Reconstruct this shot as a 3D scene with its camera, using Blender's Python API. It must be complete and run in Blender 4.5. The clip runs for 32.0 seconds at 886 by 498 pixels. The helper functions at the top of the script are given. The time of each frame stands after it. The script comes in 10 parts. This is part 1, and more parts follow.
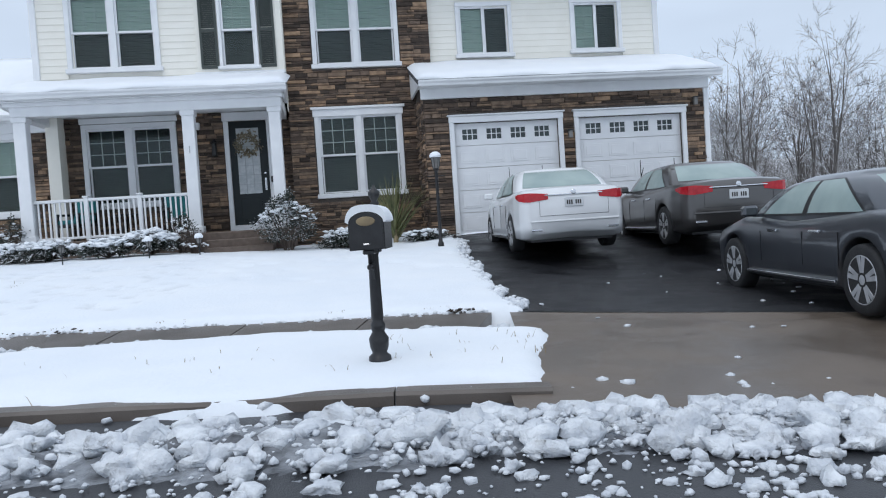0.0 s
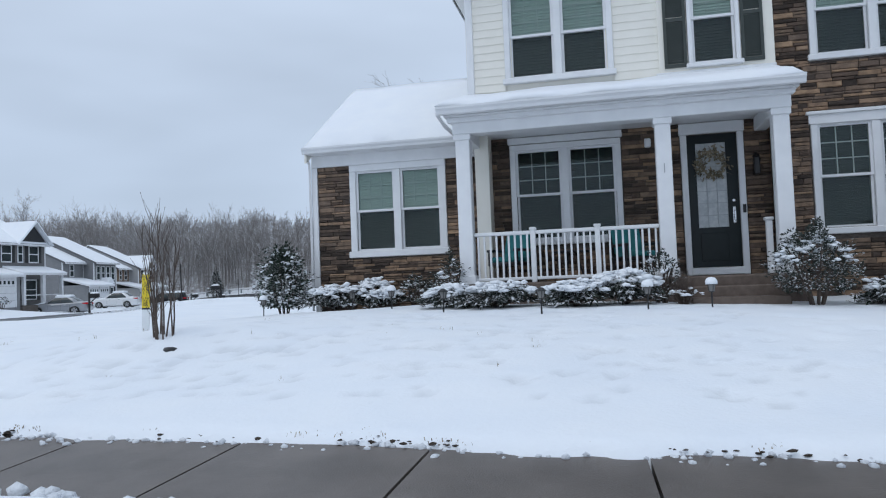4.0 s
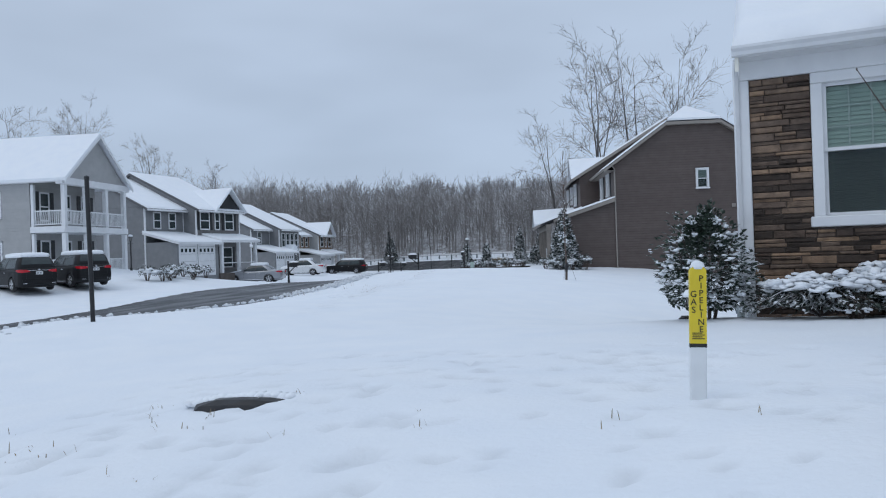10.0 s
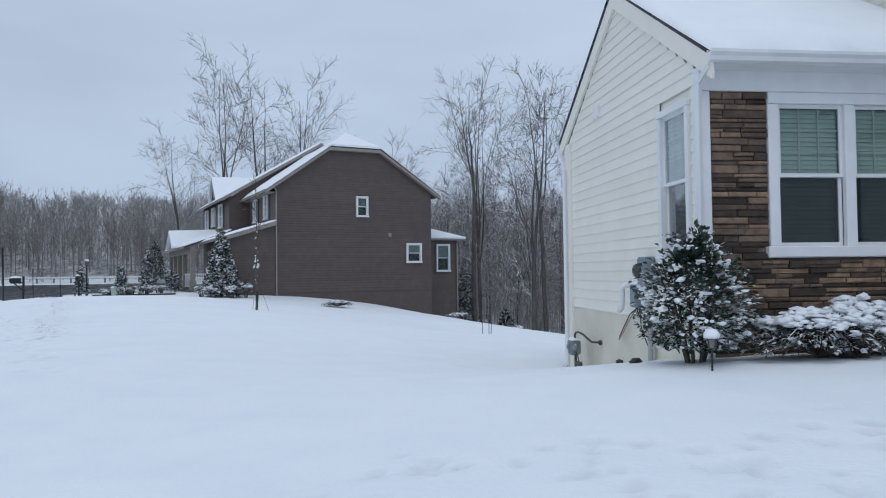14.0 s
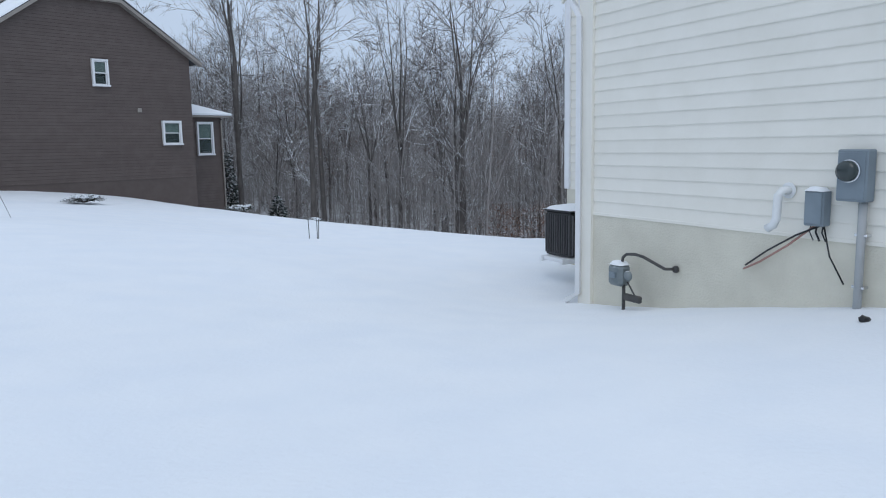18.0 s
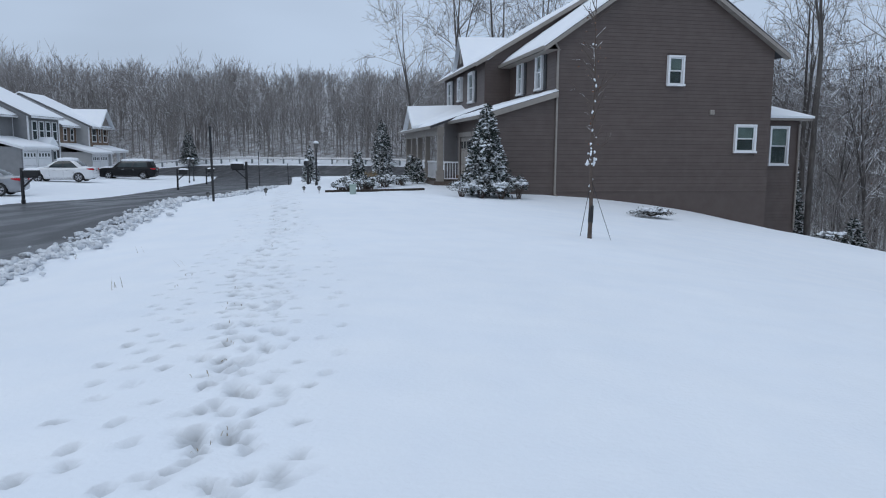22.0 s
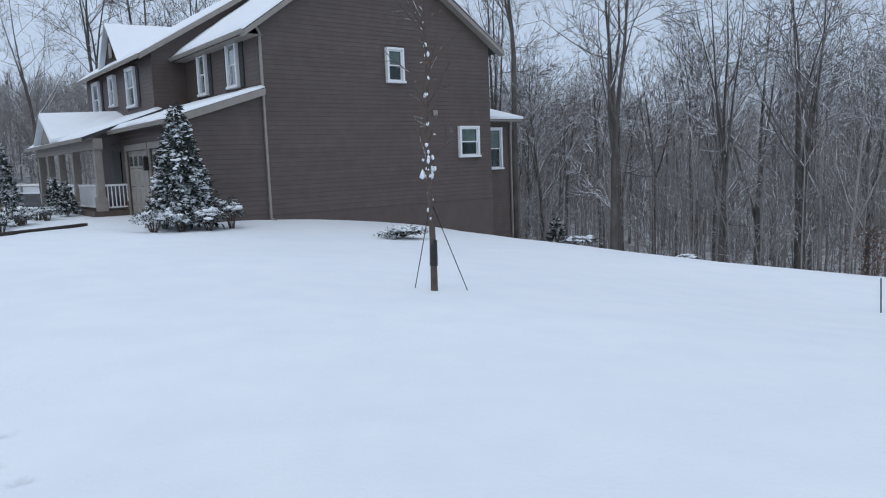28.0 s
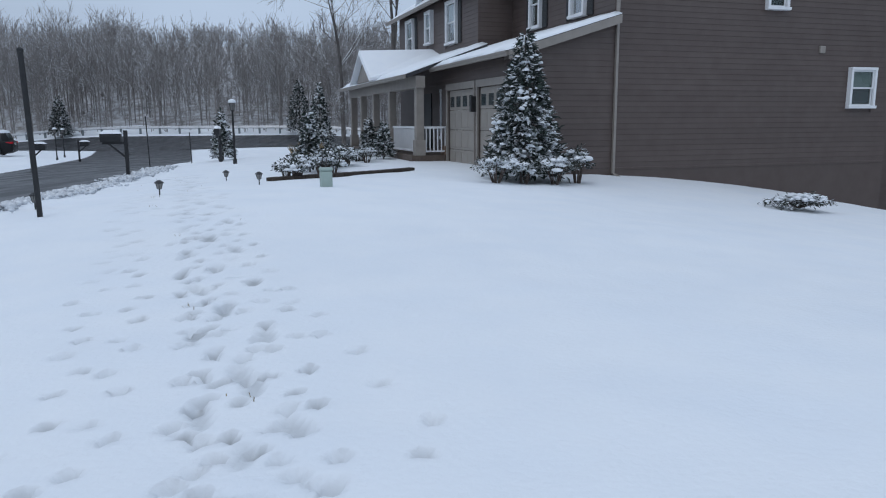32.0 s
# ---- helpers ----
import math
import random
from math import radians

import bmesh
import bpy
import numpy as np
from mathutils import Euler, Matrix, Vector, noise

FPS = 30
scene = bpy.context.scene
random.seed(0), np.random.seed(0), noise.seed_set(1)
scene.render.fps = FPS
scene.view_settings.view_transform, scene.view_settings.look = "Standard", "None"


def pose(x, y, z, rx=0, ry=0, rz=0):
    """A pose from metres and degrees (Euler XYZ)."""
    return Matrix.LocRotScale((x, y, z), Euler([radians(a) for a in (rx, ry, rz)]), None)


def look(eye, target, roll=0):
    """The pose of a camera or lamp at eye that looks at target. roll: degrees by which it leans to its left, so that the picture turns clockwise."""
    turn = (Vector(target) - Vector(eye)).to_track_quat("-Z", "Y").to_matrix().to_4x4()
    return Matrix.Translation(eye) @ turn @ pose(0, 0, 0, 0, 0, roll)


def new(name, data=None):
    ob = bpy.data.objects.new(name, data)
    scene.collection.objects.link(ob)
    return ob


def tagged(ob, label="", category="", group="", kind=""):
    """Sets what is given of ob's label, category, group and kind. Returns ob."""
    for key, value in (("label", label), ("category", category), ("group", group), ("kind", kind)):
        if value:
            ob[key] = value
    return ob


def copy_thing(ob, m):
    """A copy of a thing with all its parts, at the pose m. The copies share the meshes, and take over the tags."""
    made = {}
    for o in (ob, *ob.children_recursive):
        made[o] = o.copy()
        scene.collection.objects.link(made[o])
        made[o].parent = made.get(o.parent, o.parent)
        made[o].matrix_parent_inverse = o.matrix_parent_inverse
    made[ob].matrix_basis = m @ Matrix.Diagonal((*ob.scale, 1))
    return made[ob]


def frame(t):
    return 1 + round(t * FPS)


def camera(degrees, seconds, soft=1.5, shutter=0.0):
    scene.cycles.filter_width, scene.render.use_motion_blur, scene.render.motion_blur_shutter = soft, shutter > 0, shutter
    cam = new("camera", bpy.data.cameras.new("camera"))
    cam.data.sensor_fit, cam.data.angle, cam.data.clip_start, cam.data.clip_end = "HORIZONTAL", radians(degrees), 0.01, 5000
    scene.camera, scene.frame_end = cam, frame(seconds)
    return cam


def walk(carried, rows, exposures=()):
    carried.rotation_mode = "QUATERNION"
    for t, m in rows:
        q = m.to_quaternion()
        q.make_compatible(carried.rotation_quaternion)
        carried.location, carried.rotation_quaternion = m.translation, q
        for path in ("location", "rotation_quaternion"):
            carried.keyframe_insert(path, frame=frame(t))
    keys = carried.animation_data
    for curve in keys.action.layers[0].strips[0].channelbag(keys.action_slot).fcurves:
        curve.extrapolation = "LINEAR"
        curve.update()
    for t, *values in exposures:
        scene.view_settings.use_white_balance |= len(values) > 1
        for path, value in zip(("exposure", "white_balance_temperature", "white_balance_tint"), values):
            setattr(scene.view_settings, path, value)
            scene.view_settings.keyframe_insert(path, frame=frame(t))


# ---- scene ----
cam = camera(62.5, 32.0, 1.1)
PATH = [
    (0, (-0.93, 0.846, 1.263), (-0.661, 2.826, 1.192), -3.8),
    (0.5, (-1.314, 1.293, 1.309), (-1.237, 3.29, 1.253), -3.9),
    (1, (-1.723, 1.743, 1.331), (-1.789, 3.742, 1.289), -3.9),
    (1.5, (-2.154, 2.24, 1.352), (-2.326, 4.232, 1.337), -4.3),
    (2, (-2.576, 2.727, 1.327), (-2.819, 4.712, 1.34), -4.5),
    (2.5, (-3.097, 3.168, 1.354), (-3.38, 5.147, 1.386), -4.3),
    (3, (-3.575, 3.636, 1.385), (-3.895, 5.61, 1.436), -3.7),
    (3.5, (-4.117, 3.977, 1.424), (-4.491, 5.94, 1.491), -3.0),
    (4, (-4.651, 4.326, 1.44), (-5.095, 6.274, 1.53), -2.2),
    (4.5, (-5.251, 4.606, 1.455), (-5.822, 6.519, 1.577), -0.5),
    (5, (-5.78, 4.937, 1.472), (-6.364, 6.848, 1.56), -0.6),
    (5.5, (-6.198, 5.338, 1.496), (-6.728, 7.266, 1.488), -0.9),
    (6, (-6.55, 5.758, 1.53), (-7.014, 7.7, 1.424), -1.2),
    (6.5, (-6.882, 6.149, 1.576), (-7.324, 8.094, 1.428), -1.3),
    (7, (-7.22, 6.509, 1.63), (-7.698, 8.446, 1.492), -1.5),
    (7.5, (-7.583, 6.882, 1.706), (-8.111, 8.811, 1.646), -0.6),
    (8, (-8.0, 7.15, 1.78), (-8.58, 9.064, 1.828), 0.8),
    (8.5, (-8.425, 7.555, 1.777), (-9.061, 9.45, 1.826), 0.5),
    (9, (-8.993, 7.854, 1.789), (-9.79, 9.688, 1.791), -0.1),
    (9.5, (-9.575, 8.128, 1.781), (-10.504, 9.898, 1.755), -1.4),
    (10, (-10.152, 8.316, 1.822), (-10.985, 10.134, 1.834), -1.9),
    (10.5, (-10.605, 8.602, 1.795), (-11.229, 10.502, 1.759), -4.0),
    (11, (-11.091, 8.757, 1.865), (-11.723, 10.652, 1.957), -2.9),
    (11.5, (-11.53, 8.874, 1.909), (-12.045, 10.798, 2.094), -0.6),
    (12, (-12.133, 9.098, 1.863), (-12.517, 11.056, 1.998), -0.2),
    (12.5, (-12.734, 9.344, 1.867), (-12.982, 11.324, 1.997), -0.4),
    (13, (-13.294, 9.651, 1.875), (-13.357, 11.646, 2.001), -0.2),
    (13.5, (-13.832, 10.012, 1.852), (-13.73, 12.007, 1.942), -0.7),
    (14, (-14.376, 10.573, 1.883), (-14.138, 12.557, 1.944), -0.7),
    (14.5, (-14.818, 11.09, 1.949), (-14.448, 13.055, 1.98), -0.8),
    (15, (-15.258, 11.712, 1.996), (-14.747, 13.646, 1.989), -1.0),
    (15.5, (-15.592, 12.398, 2.006), (-14.945, 14.29, 1.945), -1.3),
    (17.5, (-16.469, 15.169, 2.146), (-15.497, 16.897, 1.884), -0.3),
    (18, (-16.646, 16.004, 2.139), (-15.7, 17.744, 1.858), -1.1),
    (18.5, (-16.818, 16.843, 2.155), (-15.964, 18.641, 1.962), -2.4),
    (19, (-17.044, 17.65, 2.179), (-16.309, 19.503, 2.013), -1.5),
    (19.5, (-17.236, 18.403, 2.189), (-16.602, 20.289, 1.986), -0.5),
    (20, (-17.524, 19.136, 2.213), (-17.061, 21.067, 1.976), 0.2),
    (20.5, (-17.813, 19.875, 2.242), (-17.591, 21.847, 1.99), 0.3),
    (21, (-17.998, 20.565, 2.268), (-17.995, 22.548, 2.013), 0.4),
    (21.5, (-18.186, 21.119, 2.273), (-18.365, 23.095, 2.019), 0.3),
    (22, (-18.419, 21.699, 2.292), (-18.733, 23.657, 2.033), 0.4),
    (22.5, (-18.718, 22.174, 2.3), (-19.134, 24.111, 2.025), 0.4),
    (23, (-18.98, 22.706, 2.304), (-19.386, 24.643, 2.018), 0.8),
    (23.5, (-19.243, 23.206, 2.274), (-19.543, 25.166, 2.018), 1.0),
    (24, (-19.383, 23.778, 2.261), (-19.409, 25.767, 2.054), 0.9),
    (24.4, (-19.47, 24.155, 2.253), (-18.998, 26.09, 2.075), 1.5),
    (24.5, (-19.491, 24.247, 2.251), (-18.856, 26.136, 2.079), 1.7),
    (25, (-19.566, 24.729, 2.272), (-18.381, 26.331, 2.109), 1.2),
    (25.5, (-19.642, 25.211, 2.294), (-18.219, 26.609, 2.148), 0.6),
    (26, (-19.717, 25.693, 2.316), (-18.291, 27.089, 2.176), 0.1),
    (26.5, (-19.792, 26.175, 2.337), (-18.552, 27.738, 2.201), -0.3),
    (26.6, (-19.85, 26.26, 2.337), (-18.669, 27.868, 2.197), -0.3),
    (27, (-20.09, 26.639, 2.334), (-19.091, 28.361, 2.143), -1.0),
    (27.5, (-20.304, 27.158, 2.324), (-19.509, 28.982, 2.114), -1.9),
    (28, (-20.588, 27.668, 2.292), (-19.98, 29.559, 2.053), -2.2),
    (28.5, (-20.801, 28.168, 2.293), (-20.368, 30.1, 2.01), -2.2),
    (29, (-21.087, 28.657, 2.267), (-20.802, 30.609, 1.939), -1.9),
    (29.5, (-21.34, 29.12, 2.243), (-21.171, 31.08, 1.885), -1.5),
    (30, (-21.63, 29.715, 2.228), (-21.556, 31.676, 1.842), -1.1),
    (30.5, (-21.88, 30.16, 2.187), (-21.875, 32.122, 1.8), -1.0),
    (31, (-22.132, 30.668, 2.153), (-22.17, 32.632, 1.78), -0.8),
    (31.5, (-22.383, 31.15, 2.122), (-22.434, 33.117, 1.763), -0.6),
    (32, (-22.602, 31.728, 2.095), (-22.659, 33.697, 1.75), -0.3),
]
walk(cam, [(t, look(eye, target, roll)) for t, eye, target, roll in PATH], [(0, 0.24, 6650, 10), (2, 0.0, 6600, 10), (4.5, -0.04, 6450, 10), (9, -0.2, 6350, 10), (11, -0.22, 6350, 10), (15, -0.17, 6400, 10), (18.3, -0.05, 6400, 10), (22, -0.2, 6350, 10), (24.2, -0.2, 6350, 10), (27, 0.0, 6450, 10), (29, -0.18, 6350, 10), (32, -0.25, 6300, 10)])

# ---------------------------------------------------------------- light
world = bpy.data.worlds.new("overcast_sky")
scene.world = world
world.use_nodes = True
wn, wl = world.node_tree.nodes, world.node_tree.links
wn.clear()
w_out = wn.new("ShaderNodeOutputWorld")
w_bg = wn.new("ShaderNodeBackground")
w_sky = wn.new("ShaderNodeTexSky")
w_sky.sky_type, w_sky.sun_disc = "NISHITA", False
w_sky.sun_elevation, w_sky.sun_rotation = radians(50), radians(208)
w_scale = wn.new("ShaderNodeMixRGB")
w_scale.blend_type, w_scale.inputs[0].default_value = "MULTIPLY", 1.0
w_scale.inputs[2].default_value = (0.08, 0.08, 0.08, 1)
w_co = wn.new("ShaderNodeTexCoord")
w_sep = wn.new("ShaderNodeSeparateXYZ")
w_up = wn.new("ShaderNodeValToRGB")
w_up.color_ramp.elements[0].position, w_up.color_ramp.elements[0].color = 0.0, (0.53, 0.645, 0.815, 1)
w_up.color_ramp.elements[1].position, w_up.color_ramp.elements[1].color = 0.85, (0.78, 0.90, 1.08, 1)
w_map = wn.new("ShaderNodeMapping")
w_map.inputs["Scale"].default_value = (1.0, 1.0, 3.2)
w_noise = wn.new("ShaderNodeTexNoise")
w_noise.inputs["Scale"].default_value, w_noise.inputs["Detail"].default_value = 2.1, 3.0
w_cl = wn.new("ShaderNodeMapRange")
w_cl.inputs[1].default_value, w_cl.inputs[2].default_value = 0.3, 0.75
w_cl.inputs[3].default_value, w_cl.inputs[4].default_value = 0.88, 1.10
w_mul = wn.new("ShaderNodeMixRGB")
w_mul.blend_type, w_mul.inputs[0].default_value = "MULTIPLY", 1.0
w_mix = wn.new("ShaderNodeMixRGB")
w_mix.inputs[0].default_value = 0.9
wl.new(w_co.outputs["Generated"], w_sep.inputs[0])
wl.new(w_sep.outputs["Z"], w_up.inputs[0])
wl.new(w_co.outputs["Generated"], w_map.inputs[0])
wl.new(w_map.outputs[0], w_noise.inputs["Vector"])
wl.new(w_noise.outputs[0], w_cl.inputs[0])
wl.new(w_up.outputs[0], w_mul.inputs[1])
wl.new(w_cl.outputs[0], w_mul.inputs[2])
wl.new(w_sky.outputs[0], w_scale.inputs[1])
wl.new(w_scale.outputs[0], w_mix.inputs[1])
wl.new(w_mul.outputs[0], w_mix.inputs[2])
wl.new(w_mix.outputs[0], w_bg.inputs[0])
w_bg.inputs[1].default_value = 1.0
wl.new(w_bg.outputs[0], w_out.inputs[0])
sun = new("sun", bpy.data.lights.new("sun", "SUN"))
sun.data.energy, sun.data.angle, sun.data.color = 0.5, radians(40), (1.0, 0.97, 0.93)
sun.matrix_basis = look((0, 0, 60), (16, 30, 10))
scene.view_settings.exposure = 0.0

# ---------------------------------------------------------------- materials
def mat(name, c1, c2=None, scale=6.0, rough=0.6, metal=0.0, bump=0.0, bscale=60.0, rand=0.0, island=0.0,
        stretch=(1, 1, 1), snow=0.0, snow_at=0.55, stain=0.0, coat=0.0, rough2=None, spec=0.5):
    """A painted, stone, bark or fabric surface: two colours in a noise, relief, a shade of its own for each piece, and snow lying on top."""
    m = bpy.data.materials.new(name)
    m.use_nodes = True
    n, l = m.node_tree.nodes, m.node_tree.links
    b = n["Principled BSDF"]
    b.inputs["Roughness"].default_value, b.inputs["Metallic"].default_value = rough, metal
    b.inputs["Specular IOR Level"].default_value = spec
    if coat:
        b.inputs["Coat Weight"].default_value, b.inputs["Coat Roughness"].default_value = coat, 0.06
    co = n.new("ShaderNodeTexCoord")
    mp = n.new("ShaderNodeMapping")
    mp.inputs["Scale"].default_value = stretch
    l.new(co.outputs["Object"], mp.inputs[0])
    no = n.new("ShaderNodeTexNoise")
    no.inputs["Scale"].default_value, no.inputs["Detail"].default_value = scale, 6.0
    l.new(mp.outputs[0], no.inputs["Vector"])
    ra = n.new("ShaderNodeValToRGB")
    ra.color_ramp.elements[0].position, ra.color_ramp.elements[1].position = 0.35, 0.68
    ra.color_ramp.elements[0].color = (*c1, 1)
    ra.color_ramp.elements[1].color = (*(c2 or [v * 0.86 for v in c1]), 1)
    l.new(no.outputs[0], ra.inputs[0])
    colour = ra.outputs[0]
    if stain:
        ns = n.new("ShaderNodeTexNoise")
        ns.inputs["Scale"].default_value, ns.inputs["Detail"].default_value = scale * 0.13, 4.0
        l.new(mp.outputs[0], ns.inputs["Vector"])
        mr = n.new("ShaderNodeMapRange")
        mr.inputs[1].default_value, mr.inputs[2].default_value = 0.35, 0.7
        mr.inputs[3].default_value, mr.inputs[4].default_value = 1.0, 1.0 - stain
        l.new(ns.outputs[0], mr.inputs[0])
        mu = n.new("ShaderNodeMixRGB")
        mu.blend_type, mu.inputs[0].default_value = "MULTIPLY", 1.0
        l.new(colour, mu.inputs[1])
        l.new(mr.outputs[0], mu.inputs[2])
        colour = mu.outputs[0]
    for amount, kind in ((rand, "o"), (island, "g")):
        if amount:
            src = n.new("ShaderNodeObjectInfo").outputs["Random"] if kind == "o" else n.new("ShaderNodeNewGeometry").outputs["Random Per Island"]
            mr = n.new("ShaderNodeMapRange")
            mr.inputs[3].default_value, mr.inputs[4].default_value = 1 - amount, 1 + amount
            l.new(src, mr.inputs[0])
            mu = n.new("ShaderNodeMixRGB")
            mu.blend_type, mu.inputs[0].default_value = "MULTIPLY", 1.0
            l.new(colour, mu.inputs[1])
            l.new(mr.outputs[0], mu.inputs[2])
            colour = mu.outputs[0]
    if snow:
        ge = n.new("ShaderNodeNewGeometry")
        se = n.new("ShaderNodeSeparateXYZ")
        l.new(ge.outputs["Normal"], se.inputs[0])
        n2 = n.new("ShaderNodeTexNoise")
        n2.inputs["Scale"].default_value, n2.inputs["Detail"].default_value = 5.0, 3.0
        l.new(ge.outputs["Position"], n2.inputs["Vector"])
        ad = n.new("ShaderNodeMath")
        ad.operation = "MULTIPLY_ADD"
        ad.inputs[1].default_value, ad.inputs[2].default_value = 0.9, -0.45
        l.new(n2.outputs[0], ad.inputs[0])
        sm = n.new("ShaderNodeMath")
        l.new(se.outputs["Z"], sm.inputs[0])
        l.new(ad.outputs[0], sm.inputs[1])
        mr = n.new("ShaderNodeMapRange")
        mr.inputs[1].default_value, mr.inputs[2].default_value = snow_at, snow_at + 0.2
        mr.inputs[4].default_value = snow
        l.new(sm.outputs[0], mr.inputs[0])
        mx = n.new("ShaderNodeMixRGB")
        mx.inputs[2].default_value = (0.83, 0.86, 0.90, 1)
        l.new(mr.outputs[0], mx.inputs[0])
        l.new(colour, mx.inputs[1])
        colour = mx.outputs[0]
    l.new(colour, b.inputs["Base Color"])
    if rough2 is not None:
        mr = n.new("ShaderNodeMapRange")
        mr.inputs[1].default_value, mr.inputs[2].default_value = 0.4, 0.6
        mr.inputs[3].default_value, mr.inputs[4].default_value = rough, rough2
        l.new(no.outputs[0], mr.inputs[0])
        l.new(mr.outputs[0], b.inputs["Roughness"])
    if bump:
        nb = n.new("ShaderNodeTexNoise")
        nb.inputs["Scale"].default_value, nb.inputs["Detail"].default_value = bscale, 4.0
        l.new(mp.outputs[0], nb.inputs["Vector"])
        bu = n.new("ShaderNodeBump")
        bu.inputs["Strength"].default_value, bu.inputs["Distance"].default_value = bump, 0.02
        l.new(nb.outputs[0], bu.inputs["Height"])
        l.new(bu.outputs[0], b.inputs["Normal"])
    return m


def stone_mat(name, source):
    """Ledge stone in browns, tans and near-blacks, one shade for each stone."""
    m = mat(name, (0.118, 0.086, 0.066), (0.205, 0.150, 0.113), scale=9, rough=0.85, bump=0.7, bscale=34)
    n, l = m.node_tree.nodes, m.node_tree.links
    src = n.new("ShaderNodeObjectInfo").outputs["Random"] if source == "o" else n.new("ShaderNodeNewGeometry").outputs["Random Per Island"]
    ra = n.new("ShaderNodeValToRGB")
    ra.color_ramp.interpolation = "CONSTANT"
    shades = [(0.0, (0.32, 0.31, 0.31)), (0.15, (0.66, 0.62, 0.60)), (0.34, (0.95, 0.92, 0.90)), (0.52, (1.25, 1.18, 1.08)), (0.70, (1.65, 1.50, 1.30)), (0.84, (0.42, 0.41, 0.42)), (0.93, (2.0, 1.8, 1.5))]
    while len(ra.color_ramp.elements) < len(shades):
        ra.color_ramp.elements.new(0.5)
    for e, (p, c) in zip(ra.color_ramp.elements, shades):
        e.position, e.color = p, (*c, 1)
    l.new(src, ra.inputs[0])
    b = n["Principled BSDF"]
    old = b.inputs["Base Color"].links[0].from_socket
    mu = n.new("ShaderNodeMixRGB")
    mu.blend_type, mu.inputs[0].default_value = "MULTIPLY", 1.0
    l.new(old, mu.inputs[1])
    l.new(ra.outputs[0], mu.inputs[2])
    l.new(mu.outputs[0], b.inputs["Base Color"])
    return m


def glass_mat(name, tint=(0.75, 0.80, 0.78), gloss=0.10):
    """Thin window glass: clear, with the mirror of the sky that grows at grazing angles."""
    m = bpy.data.materials.new(name)
    m.use_nodes = True
    n, l = m.node_tree.nodes, m.node_tree.links
    n.remove(n["Principled BSDF"])
    tr, gl, mx, fr = n.new("ShaderNodeBsdfTransparent"), n.new("ShaderNodeBsdfGlossy"), n.new("ShaderNodeMixShader"), n.new("ShaderNodeFresnel")
    tr.inputs[0].default_value, gl.inputs["Roughness"].default_value = (*tint, 1), 0.02
    gl.inputs[0].default_value = (0.95, 0.97, 1.0, 1)
    fr.inputs[0].default_value = 1.28
    ad = n.new("ShaderNodeMath")
    ad.operation = 'MULTIPLY_ADD'
    ad.inputs[1].default_value, ad.inputs[2].default_value = 0.35, 0.02 + gloss * 0.6
    l.new(fr.outputs[0], ad.inputs[0])
    l.new(ad.outputs[0], mx.inputs[0])
    l.new(tr.outputs[0], mx.inputs[1])
    l.new(gl.outputs[0], mx.inputs[2])
    l.new(mx.outputs[0], n["Material Output"].inputs[0])
    return m


M_SNOW = mat("snow", (0.84, 0.87, 0.90), (0.80, 0.84, 0.885), scale=1.3, rough=0.75, bump=0.35, bscale=26, stain=0.04, spec=0.25)
M_SNOWCAP = mat("settled_snow", (0.85, 0.875, 0.90), (0.82, 0.85, 0.89), scale=2.0, rough=0.75, bump=0.25, bscale=16, spec=0.25)
M_SLUSH = mat("slush", (0.40, 0.425, 0.46), (0.035, 0.038, 0.044), scale=6, rough=0.22, rough2=0.5, bump=0.8, bscale=38, stretch=(0.7, 1.5, 1))
M_ROAD = mat("wet_asphalt", (0.030, 0.032, 0.036), (0.065, 0.068, 0.075), scale=0.9, rough=0.32, rough2=0.62, bump=0.25, bscale=140, stain=0.35, stretch=(1, 0.35, 1))
M_DRIVE = mat("driveway_asphalt", (0.009, 0.0095, 0.011), (0.016, 0.0165, 0.019), scale=2.0, rough=0.36, rough2=0.62, spec=0.3, bump=0.25, bscale=160)
M_WALK = mat("wet_concrete", (0.105, 0.088, 0.076), (0.15, 0.128, 0.112), scale=2.5, rough=0.45, bump=0.2, bscale=90, rand=0.10, stain=0.2)
M_APRON = mat("wet_apron_concrete", (0.135, 0.106, 0.083), (0.19, 0.152, 0.121), scale=1.6, rough=0.3, rough2=0.6, bump=0.12, bscale=80, stain=0.3)
M_STONE_O = stone_mat("ledge_stone_single", "o")
M_STONE_G = stone_mat("ledge_stone_joined", "g")
M_MORTAR = mat("mortar", (0.09, 0.075, 0.065), (0.13, 0.11, 0.095), scale=20, rough=0.9, bump=0.5)
M_CREAM = mat("cream_vinyl_siding", (0.84, 0.815, 0.74), (0.81, 0.785, 0.705), scale=3, rough=0.45, bump=0.08, bscale=30, rand=0.025, stain=0.05)
M_IVORY = mat("ivory_foundation_parging", (0.74, 0.71, 0.60), (0.66, 0.63, 0.53), scale=2.2, rough=0.85, bump=0.5, bscale=45, stain=0.14)
M_TRIM = mat("white_trim_paint", (0.80, 0.81, 0.82), (0.75, 0.76, 0.775), scale=4, rough=0.4, bump=0.04, bscale=50, stain=0.05)
M_GUTTER = mat("white_gutter_metal", (0.78, 0.79, 0.80), (0.72, 0.73, 0.745), scale=3, rough=0.35, stain=0.08)
M_BROWN = mat("brown_vinyl_siding", (0.089, 0.065, 0.057), (0.104, 0.079, 0.069), scale=2.5, rough=0.5, bump=0.06, bscale=25, island=0.05, stain=0.08)
